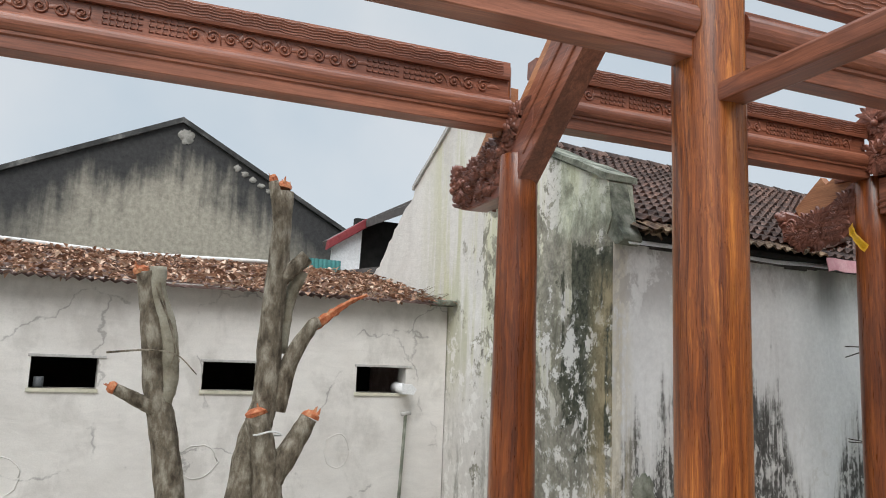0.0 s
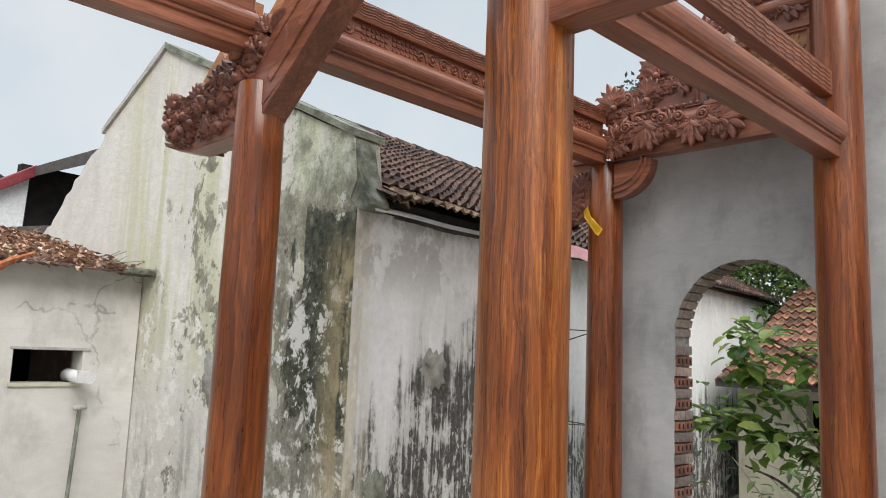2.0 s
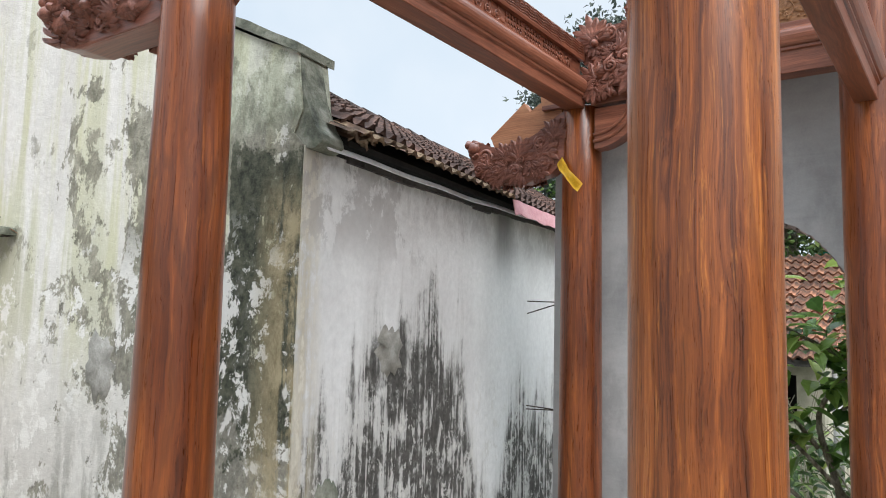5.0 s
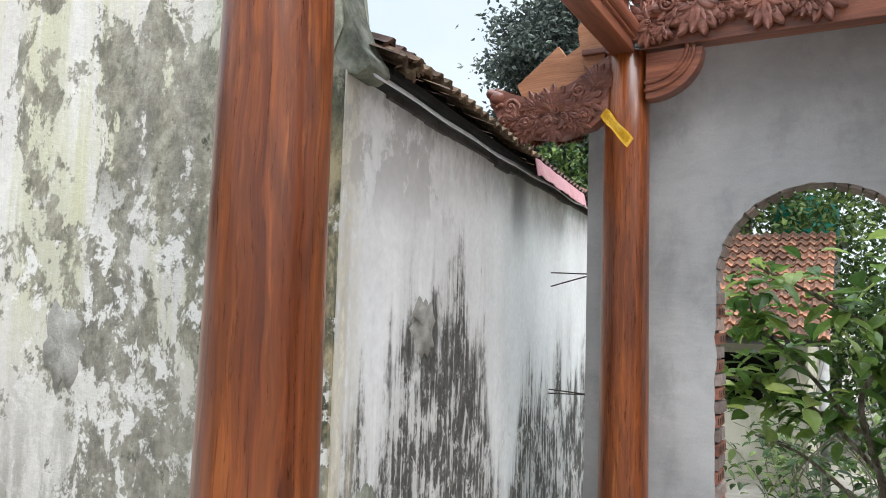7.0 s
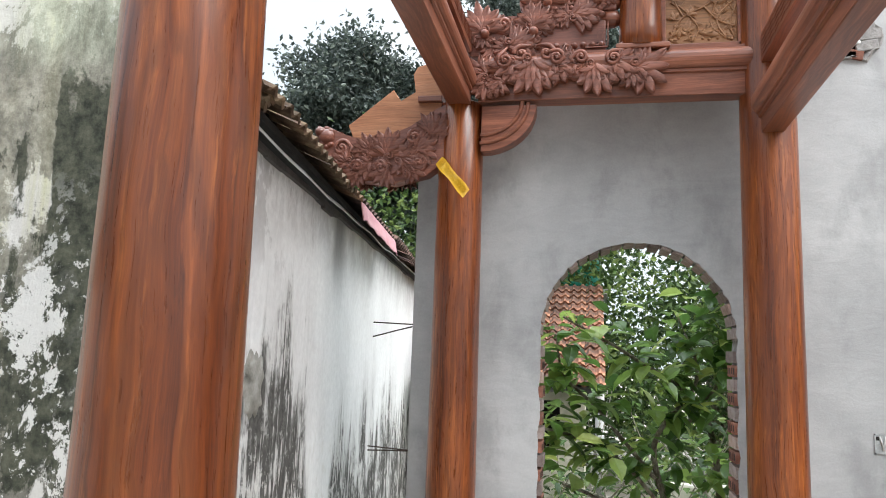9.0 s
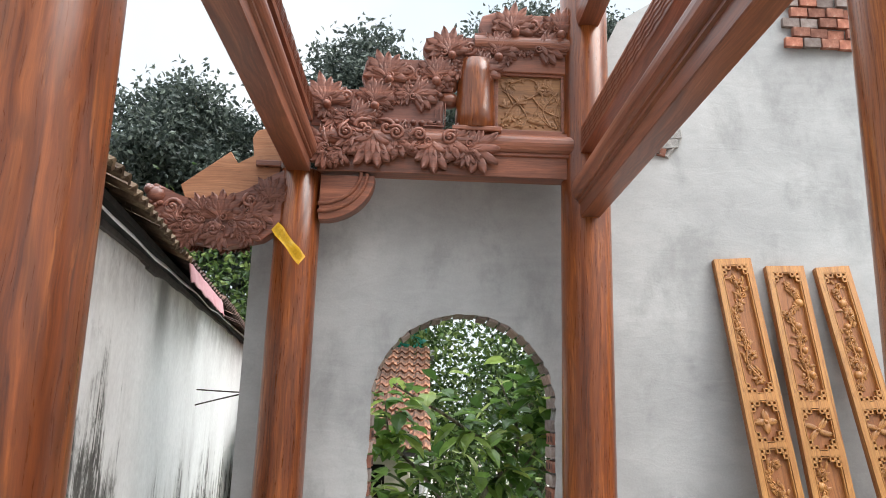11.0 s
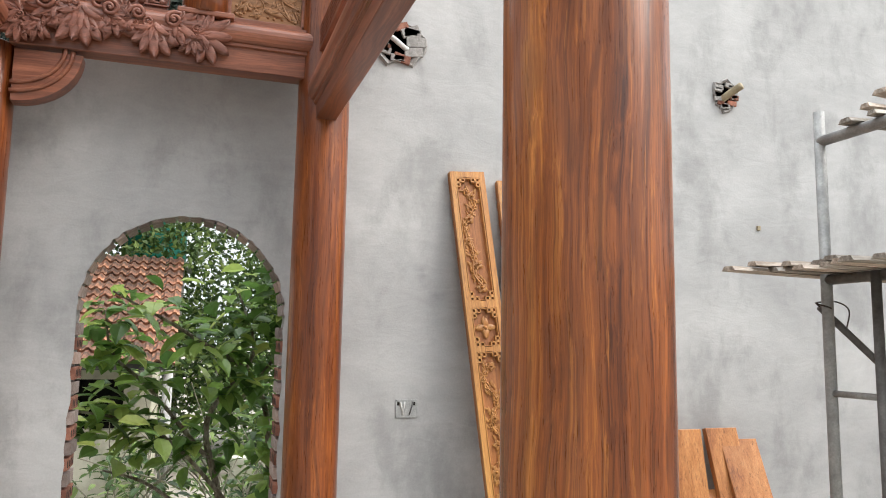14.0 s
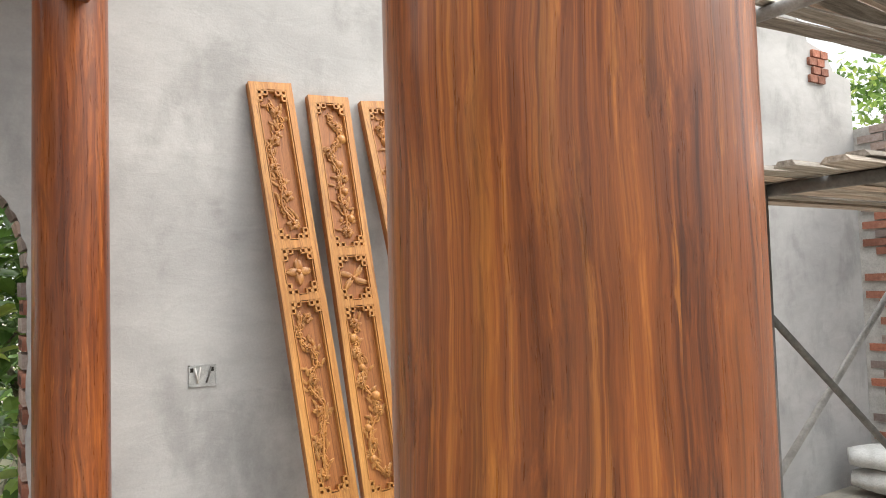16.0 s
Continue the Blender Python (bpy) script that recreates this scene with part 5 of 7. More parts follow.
fallen = leafy("fallen_leaves", scatter(5200, random.Random(51), on_roof, 0.075, 0.045, 0.3, 0.72), dead_leaf, None, "drift of dry brown leaves on the annex roof", "leaves")
fallen.matrix_world = pose(OX, OY, 0, 0, 0, TURN_H)
bm = bmesh.new()
tube(bm, curve_pts([(-6.4, 3.9, 2.45), (-4, 3.9, 2.47), (-2.6, 3.92, 2.44), (-1.2, 3.9, 2.48)], 6), 0.022, 10)
solo("roof_pipe", bm, pvc_white, "dirty white plastic pipe lying along the annex roof", "pipe", (OX, OY, 0), TURN_H, smooth_faces=True)
bm = bmesh.new()
rr = random.Random(8)
for k in range(16):
    x, y = rr.uniform(-0.5, -0.05), rr.uniform(2.08, 2.7)
    tube(bm, curve_pts([(x, y, 2.06), (x + rr.uniform(-0.15, 0.15), y + rr.uniform(-0.1, 0.1), 2.10 + rr.uniform(0, 0.05)), (x + rr.uniform(-0.25, 0.25), y + rr.uniform(-0.15, 0.1), 2.08 + rr.uniform(0, 0.14))], 4), 0.003, 5)
solo("dry_twigs", bm, bark, "loose dry twigs on the annex roof", "twigs", (OX, OY, 0), TURN_H, kind="stuff")
bm = bmesh.new()
box(bm, -0.22, -0.03, 2.02, 2.35, 2.02, 2.07, 0.015)
solo("cement_lump", bm, mossy_cement, "broken lump of mossy cement at the eave end", "rubble", (OX, OY, 0), TURN_H)

# things in and by the vents
ob = thing("plastic_pipe_end", "white plastic pipe end poking out of the vent", "pipe", (OX, OY, 0), TURN_H)
bm = bmesh.new()
tube(bm, [(-0.47, AV + 0.1, 1.295), (-0.47, AV - 0.10, 1.285)], 0.045, 16)
part("pipe_body", bm, paper_white, ob, "", True)
bm = bmesh.new()
prism(bm, [(-0.50, 1.25), (-0.40, 1.24), (-0.37, 1.29), (-0.42, 1.33), (-0.50, 1.335)], AV - 0.13, AV - 0.10, "y", 0.004)
part("pipe_flap", bm, paper_white, ob)
bm = bmesh.new()
lathe(bm, [(0.028, 0), (0.033, 0.004), (0.033, 0.072), (0.030, 0.075), (0.027, 0.01)], 0, 0, 18)
solo("tin_can", bm, bucket_grey, "small grey tin standing in a vent", "tin", (OX - 3.24 * math.cos(radians(TURN_H)) - 2.26 * math.sin(radians(TURN_H)), OY - 3.24 * math.sin(radians(TURN_H)) + 2.26 * math.cos(radians(TURN_H)), 1.251), TURN_H, smooth_faces=True)
ob = thing("standpipe", "thin mossy upright water pipe with a small tee on top", "pipe", (OX, OY, 0), TURN_H)
bm = bmesh.new()
tube(bm, [(-0.49, AV - 0.07, -0.03), (-0.46, AV - 0.06, 0.5), (-0.43, AV - 0.05, 1.07)], 0.014, 10)
part("riser", bm, mossy_cement, ob, "", True)
bm = bmesh.new()
tube(bm, [(-0.47, AV - 0.05, 1.075), (-0.385, AV - 0.05, 1.085)], 0.018, 10)
part("tee", bm, pale_cement, ob, "", True)

# ---- dark mouldy gable behind, and the small lean-to ----
bm = bmesh.new()
gable2 = thing("mouldy_house", "far house gable with black mouldy render and a pale middle", "house", (OX, OY, 0), TURN_H)
prism(bm, [(-5.4, -0.1), (-5.4, 2.72), (-1.98, 4.38), (-1.88, 4.42), (-1.78, 4.38), (0.42, 3.22), (0.42, -0.1)], 6.0, 6.2, "y")
md = dark_render.node_tree
part("gable_wall", bm, dark_render, gable2)
bm = bmesh.new()
prism(bm, [(-5.5, 2.66), (-1.88, 4.40), (0.5, 3.17), (0.5, 3.23), (-1.88, 4.47), (-5.5, 2.72)], 5.95, 6.3, "y")
part("rake_capping", bm, mould_black, gable2, "black mouldy cement capping")
bm = bmesh.new()
prism(bm, [(-5.4, 2.66), (-1.88, 4.38), (0.42, 3.18), (0.42, 3.1), (-1.88, 4.28), (-5.4, 2.6)], 6.2, 11.0, "y")
part("roof", bm, tile_dark, gable2)
patch(gable2, face_frame((-1.82, 6.0, 4.24), (1, 0, 0), (0, 0, 1)), 0.10, 0.10, 5)
for k in range(7):
    patch(gable2, face_frame((-1.15 + 0.11 * k, 6.0, 3.92 - 0.062 * k), (1, 0, 0), (0, 0, 1)), 0.05, 0.05 - 0.004 * k, 20 + k)

shed = thing("lean_to", "small patched lean-to of metal sheets against the broken gable", "shed", (OX, OY, 0), TURN_H)
bm = bmesh.new()
prism(bm, [(-0.36, 2.45), (0.0, 2.45), (0.02, 3.08), (-0.33, 2.82)], 4.45, 4.5, "y")
part("white_panel", bm, white_sheet, shed, "pale metal side panel")
bm = bmesh.new()
prism(bm, [(-0.44, 2.74), (-0.42, 2.86), (0.03, 3.16), (0.05, 3.06)], 4.35, 4.44, "y", 0.01)
part("red_edge", bm, red_sheet, shed, "red metal roof edge")
bm = bmesh.new()
prism(bm, [(-0.42, 2.86), (0.05, 3.16), (0.72, 3.52), (0.74, 3.46), (0.05, 3.08), (-0.40, 2.80)], 4.44, 4.6, "y")
part("roof_sheet", bm, grey_sheet, shed)
# solid near-black block stands for the shade inside the opening
bm = bmesh.new()
box(bm, 0.0, 1.2, 4.6, 4.7, 2.3, 3.2)
part("dark_opening", bm, shade_black, shed)
bm = bmesh.new()
prism(bm, [(0.02, 3.05), (0.78, 3.40), (0.80, 3.52), (0.02, 3.14)], 4.06, 4.5, "y")
part("roof_flap", bm, grey_sheet, shed)
bm = bmesh.new()
ribs = [(-0.68 + 0.0125 * k, 4.30 + (0.012 if k % 4 in (0, 3) else 0.0)) for k in range(33)]
prism(bm, ribs + [(-0.28, 4.34), (-0.68, 4.34)], 2.42, 2.62, "z")
part("teal_sheet", bm, teal_sheet, shed, "teal ribbed metal sheet")
bm = bmesh.new()
prism(bm, [(-0.40, 2.47), (0.25, 2.60), (0.30, 2.55), (-0.40, 2.40)], 4.05, 4.4, "y")
part("low_sheet", bm, grey_sheet, shed)

# ---- pollarded trees in the yard ----
def limb(bm, ctrl, r0, r1, rng):
    pts = curve_pts(ctrl, 6)
    n = len(pts)
    tube(bm, pts, [r0 + (r1 - r0) * i / (n - 1) for i in range(n)], 12, True, 0.06, rng)


def cut_end(bm, p, r, rng, d=(0, 0, 1)):
    p, d = Vector(p), Vector(d).normalized()
    tube(bm, [p - d * 0.01, p + d * 0.012, p + d * 0.03], [r * 1.02, r * 0.98, r * 0.6], 12, True, 0.15, rng)
    for k in range(5):
        o = Vector((rng.uniform(-1, 1), rng.uniform(-1, 1), rng.uniform(-0.3, 0.3))) * r * 0.7
        tube(bm, [p + o, p + o + d * rng.uniform(0.02, 0.06)], [r * 0.25, r * 0.04], 5)


def pollard(base, limbs, pale, cuts, twigs, label, seed):
    rng = random.Random(seed)
    ob = thing("pollarded_tree", label, "tree", base, group="pollarded trees")
    o = Vector(base)
    for i, (ctrl, r0, r1) in enumerate(limbs):
        bm = bmesh.new()
        limb(bm, [Vector(c) - o for c in ctrl], r0, r1, rng)
        part("trunk" if i == 0 else "limb", bm, bark_pale if i in pale else bark, ob, "", True)
    for p, r, d in cuts:
        bm = bmesh.new()
        cut_end(bm, Vector(p) - o, r, rng, d)
        part("cut_end", bm, cut_wood, ob, "fresh orange saw cut")
    for ctrl in twigs:
        bm = bmesh.new()
        limb(bm, [Vector(c) - o for c in ctrl], 0.006, 0.003, rng)
        part("twig", bm, bark, ob)


pollard((0.72, 4.6, -0.02),
        [([(0.60, 4.62, -0.05), (0.66, 4.62, 0.6), (0.70, 4.6, 1.0), (0.77, 4.6, 1.3), (0.77, 4.6, 1.7), (0.79, 4.6, 2.1), (0.795, 4.6, 2.52)], 0.10, 0.055),
         ([(0.79, 4.6, 2.3), (0.76, 4.58, 2.42), (0.72, 4.57, 2.57)], 0.05, 0.03),
         ([(0.80, 4.6, 1.98), (0.87, 4.58, 2.05), (0.95, 4.57, 2.13)], 0.05, 0.045),
         ([(0.84, 4.66, 1.55), (0.87, 4.66, 1.85), (0.94, 4.64, 2.05)], 0.045, 0.04),
         ([(0.83, 4.6, 1.22), (0.89, 4.58, 1.5), (1.0, 4.56, 1.71), (1.05, 4.55, 1.745)], 0.06, 0.03),
         ([(0.82, 4.50, -0.05), (0.80, 4.48, 0.6), (0.78, 4.47, 0.9), (0.70, 4.46, 1.2)], 0.11, 0.06),
         ([(0.80, 4.48, 0.85), (0.90, 4.47, 1.0), (1.00, 4.46, 1.19)], 0.08, 0.05)],
        (3,), [((0.79, 4.6, 2.55), 0.048, (0.1, 0, 1)), ((0.70, 4.46, 1.21), 0.058, (-0.3, 0, 1)), ((1.01, 4.46, 1.20), 0.05, (0.4, 0, 1)), ((0.72, 4.57, 2.58), 0.028, (-0.4, 0, 1))],
        [], "cut-back tree with mottled grey bark and orange saw cuts", 61)
bm = bmesh.new()
tube(bm, curve_pts([(1.02, 4.555, 1.72), (1.12, 4.55, 1.80), (1.22, 4.55, 1.87), (1.33, 4.55, 1.925)], 5), [0.03] * 4 + [0.026] * 4 + [0.018] * 4 + [0.012] * 4, 6, True, 0.25, random.Random(3))
solo("splintered_branch", bm, cut_wood, "torn splinter of orange heartwood on a broken limb", "branch")
bm = bmesh.new()
tube(bm, curve_pts([(0.70, 4.38, 1.10), (0.78, 4.38, 1.12), (0.84, 4.40, 1.10), (0.78, 4.56, 1.08), (0.68, 4.50, 1.09), (0.70, 4.38, 1.10)], 5), 0.006, 6)
solo("tied_string", bm, sack_white, "loop of white string tied round a cut limb", "string")
pollard((0.20, 4.55, -0.02),
        [([(0.36, 4.55, -0.05), (0.29, 4.55, 0.7), (0.22, 4.55, 1.1), (0.16, 4.55, 1.35), (0.11, 4.55, 1.7), (0.06, 4.55, 1.97)], 0.085, 0.055),
         ([(0.20, 4.55, 1.25), (0.23, 4.53, 1.40), (0.20, 4.53, 1.65), (0.13, 4.53, 1.85), (0.12, 4.53, 2.0)], 0.05, 0.045),
         ([(0.18, 4.53, 1.22), (0.08, 4.50, 1.27), (-0.04, 4.48, 1.33)], 0.045, 0.03)],
        (1,), [((-0.05, 4.48, 1.335), 0.032, (-1, 0, 0.4)), ((0.03, 4.54, 1.97), 0.04, (-0.4, 0, 1))],
        [[(0.12, 4.50, 1.95), (0.18, 4.46, 1.75), (0.24, 4.45, 1.55), (0.22, 4.45, 1.45)], [(-0.10, 4.50, 1.52), (0.1, 4.45, 1.54), (0.25, 4.42, 1.52), (0.36, 4.40, 1.42)], [(0.1, 4.5, 1.93), (0.16, 4.47, 1.78), (0.22, 4.46, 1.66), (0.27, 4.45, 1.48)]],
        "cut-back forked tree with grey bark and torn stub", 62)

# ---- garden seen through the arch ----
bush = thing("garden_bush", "leafy green bush growing close behind the archway", "bush", (5.75, 2.75, 0))
rng = random.Random(71)
stems = [[(0.1, -0.25, -0.05), (0.1, -0.2, 0.6), (0.05, -0.1, 1.1), (0.0, -0.35, 1.5), (0.1, -0.25, 1.9)],
         [(0.2, -0.45, -0.05), (0.2, -0.5, 0.7), (0.1, -0.4, 1.3), (-0.1, 0.0, 1.6), (-0.25, 0.45, 1.85)],
         [(0.1, -0.25, 0.6), (-0.1, 0.1, 1.0), (-0.2, 0.4, 1.15), (-0.25, 0.7, 1.2)],
         [(0.0, -0.1, 0.9), (0.1, 0.25, 1.3), (0.0, 0.45, 1.5), (-0.05, 0.5, 1.75)],
         [(0.1, -0.2, 1.1), (0.1, -0.5, 1.5), (0.0, -0.6, 1.85), (-0.05, -0.55, 2.1)],
         [(0.0, -0.1, 0.5), (-0.05, 0.2, 0.75), (-0.1, 0.45, 0.85)],
         [(0.1, -0.3, 0.5), (0.0, -0.55, 0.8), (-0.1, -0.65, 1.1)]]
spots = []
for i, s in enumerate(stems):
    bm = bmesh.new()
    r0 = 0.028 if i < 2 else 0.014
    limb(bm, s, r0, 0.006, rng)
    part("stem", bm, bark, bush, "", True)
    pts = curve_pts(s, 10)
    spots += pts[len(pts) // 3:]


def leaf_cloud(n, rng, spots, spread, length, width):
    """Broad drooping leaves, each of two folded halves, round the given spots."""
    verts, faces = [], []
    for i in range(n):
        p = rng.choice(spots) + Vector((rng.gauss(0, spread), rng.gauss(0, spread), rng.gauss(0, spread * 0.8)))
        a = rng.uniform(0, 2 * math.pi)
        d = Vector((math.cos(a), math.sin(a), rng.uniform(-0.9, 0.35))).normalized()
        s = d.cross(Vector((rng.gauss(0, 0.25), rng.gauss(0, 0.25), 1))).normalized()
        nrm = s.cross(d)
        L, W = length * rng.uniform(0.6, 1.2), width * rng.uniform(0.7, 1.15)
        k = len(verts)
        for t, w, h in ((0, 0, 0), (0.25, 0.42, 0.02), (0.55, 0.5, 0.0), (0.82, 0.26, -0.06), (1.0, 0, -0.14)):
            mid = p + d * L * t + nrm * L * h
            if w:
                verts += [mid + s * W * w + nrm * W * 0.14, mid, mid - s * W * w + nrm * W * 0.14]
            else:
                verts.append(mid)
        faces += [(k, k + 2, k + 1), (k, k + 3, k + 2), (k + 1, k + 2, k + 5, k + 4), (k + 2, k + 3, k + 6, k + 5), (k + 4, k + 5, k + 8, k + 7), (k + 5, k + 6, k + 9, k + 8), (k + 7, k + 8, k + 10), (k + 8, k + 9, k + 10)]
    return verts, faces


leafy("crown", leaf_cloud(560, rng, [p for p in spots if p.z > 0.95 or p.y < 0.1], 0.10, 0.175, 0.10), bush_leaf, bush, "broad fresh green leaves")
under = thing("undergrowth", "tangled low shrubs and weeds in the garden", "shrubs", (6.6, 2.2, 0), kind="stuff")
rr = random.Random(72)
low = [Vector((rr.uniform(-0.6, 2.2), rr.uniform(-2.2, 1.2), rr.uniform(0.05, 0.95) * rr.random() ** 0.3)) for _ in range(260)]
leafy("shrub_leaves", leaf_cloud(2600, rr, low, 0.12, 0.12, 0.05), hedge_leaf, under)
bm = bmesh.new()
for k in range(46):
    x, y = rr.uniform(-0.5, 0.9), rr.uniform(-1.2, 0.9)
    limb(bm, [(x, y, 0), (x + rr.uniform(-0.2, 0.2), y + rr.uniform(-0.3, 0.3), 0.5), (x + rr.uniform(-0.3, 0.3), y + rr.uniform(-0.5, 0.5), rr.uniform(0.8, 1.4))], 0.008, 0.003, rr)
part("dry_stems", bm, bark_pale, under, "bare tangled stems", kind="stuff")

cottage = thing("red_roof_cottage", "low cottage with a broken red clay tile roof", "house", (8.9, 2.6, 0))
bm = bmesh.new()
box(bm, 0.0, 0.2, 0.5, 2.1, -0.1, 0.72)
box(bm, 0.0, 0.2, 0.5, 0.75, 0.72, 1.5)
box(bm, 0.0, 0.2, 1.35, 2.1, 0.72, 1.5)
box(bm, 0.0, 0.2, 0.75, 1.35, 1.2, 1.5)
box(bm, 0.2, 2.2, 0.5, 0.6, -0.1, 1.6)
part("front_wall", bm, garden_render, cottage, "stained cream wall")
# backing behind the window, its interior shade painted in near black
bm = bmesh.new()
box(bm, 0.5, 0.6, 0.6, 2.1, -0.1, 1.5)
part("inner_wall", bm, shade_black, cottage)
bm = bmesh.new()
prism(bm, [(-0.35, 1.36), (2.2, 2.62), (2.2, 2.56), (-0.35, 1.30)], 0.38, 2.2, "y")
cot_roof = part("roof", bm, grey_sheet, cottage, "red clay tile roof")
bm = bmesh.new()
tube(bm, [(-0.25, 0.35, -0.1), (-0.25, 0.35, 1.3)], 0.045, 10)
part("porch_post", bm, pale_cement, cottage, "thin concrete post", True)
bm = bmesh.new()
box(bm, 7.6, 7.75, -2.0, 2.4, -0.1, 0.62, 0.02)
solo("garden_wall", bm, garden_render, "low stained cream garden wall", "wall", kind="structure")
tank = thing("water_tank", "green plastic water tank behind the garden", "tank", (13.0, 3.35, 0))
bm = bmesh.new()
lathe(bm, [(0.42, 2.72), (0.46, 2.75), (0.46, 2.9), (0.44, 2.91), (0.44, 2.95), (0.46, 2.96), (0.46, 3.12), (0.42, 3.22), (0.2, 3.3), (0.18, 3.36), (0.02, 3.38)], 0, 0, 28)
part("tank_body", bm, tank_green, tank, "", True)
bm = bmesh.new()
for x in (-0.4, 0.4):
    for y in (-0.4, 0.4):
        box(bm, x - 0.05, x + 0.05, y - 0.05, y + 0.05, -0.05, 2.66)
box(bm, -0.55, 0.55, -0.55, 0.55, 2.64, 2.72)
part("tank_stand", bm, pale_cement, tank, "concrete stand")


def big_tree(base, crown, size, n, label, seed, leaf=0.11):
    rng = random.Random(seed)
    ob = thing("tree", label, "tree", base, group="trees behind the houses")
    c, r = Vector(crown) - Vector(base), Vector(size)
    bm = bmesh.new()
    limb(bm, [(0, 0, -0.1), (0.1, 0, c.z * 0.35), (c.x * 0.6, c.y * 0.6, c.z * 0.7)], 0.2, 0.12, rng)
    part("trunk", bm, bark, ob, "", True)
    hubs = []
    for k in range(105):
        d = Vector((rng.gauss(0, 1), rng.gauss(0, 1), rng.gauss(0, 1))).normalized()
        q = rng.uniform(0.25, 1.0) * (1.0 + 0.28 * noise.noise(d * 1.7 + Vector((seed, 0, 0))))
        hubs.append(c + Vector((d.x * r.x, d.y * r.y, d.z * r.z)) * q)
    for h in hubs[::8]:
        bm = bmesh.new()
        limb(bm, [(c.x * 0.5, c.y * 0.5, c.z * 0.6), (c + h) / 2 - Vector((0, 0, 0.2)), h], 0.05, 0.012, rng)
        part("limb", bm, bark, ob)
    def place(q):
        h = q.choice(hubs)
        return h + Vector((q.gauss(0, 0.24), q.gauss(0, 0.24), q.gauss(0, 0.16)))
    leafy("crown", scatter(n, rng, place, leaf, leaf * 0.5, 0.2, 0.1), tree_leaf, ob, "dense small dark green leaves")


big_tree((13.0, 7.2, 0), (12.8, 6.75, 5.05), (1.4, 1.55, 1.9), 58000, "tall dark leafy tree behind the old house", 81)
big_tree((13.4, 4.3, 0), (13.0, 4.05, 6.2), (1.6, 1.75, 2.3), 64000, "tall dark leafy tree behind the grey wall", 82)
big_tree((14.0, 1.0, 0), (13.6, 0.75, 7.5), (1.6, 1.7, 2.0), 42000, "tall dark leafy tree rising over the grey wall", 83)
rr = random.Random(85)
back = [Vector((rr.uniform(10.6, 14.5), rr.uniform(-3.0, 8.0), 0.3 + 3.9 * rr.random())) for _ in range(300)]
leafy("far_shrubbery", scatter(60000, rr, lambda q: q.choice(back) + Vector((q.gauss(0, 0.3), q.gauss(0, 0.3), q.gauss(0, 0.3))), 0.11, 0.06, 0.2, 0.1), hedge_leaf, None, "dense shrubbery behind the garden", "shrubs")
rr = random.Random(86)
vine = [Vector((rr.uniform(4.6, 5.6), -4.2 - rr.random(), 2.9 + 0.6 * rr.random())) for _ in range(40)]
leafy("wall_weeds", scatter(700, rr, lambda q: q.choice(vine) + Vector((q.gauss(0, 0.1), q.gauss(0, 0.1), q.gauss(0, 0.1))), 0.1, 0.05, 0.2, 0.1), bush_leaf, None, "green weeds behind the broken wall corner", "weeds")

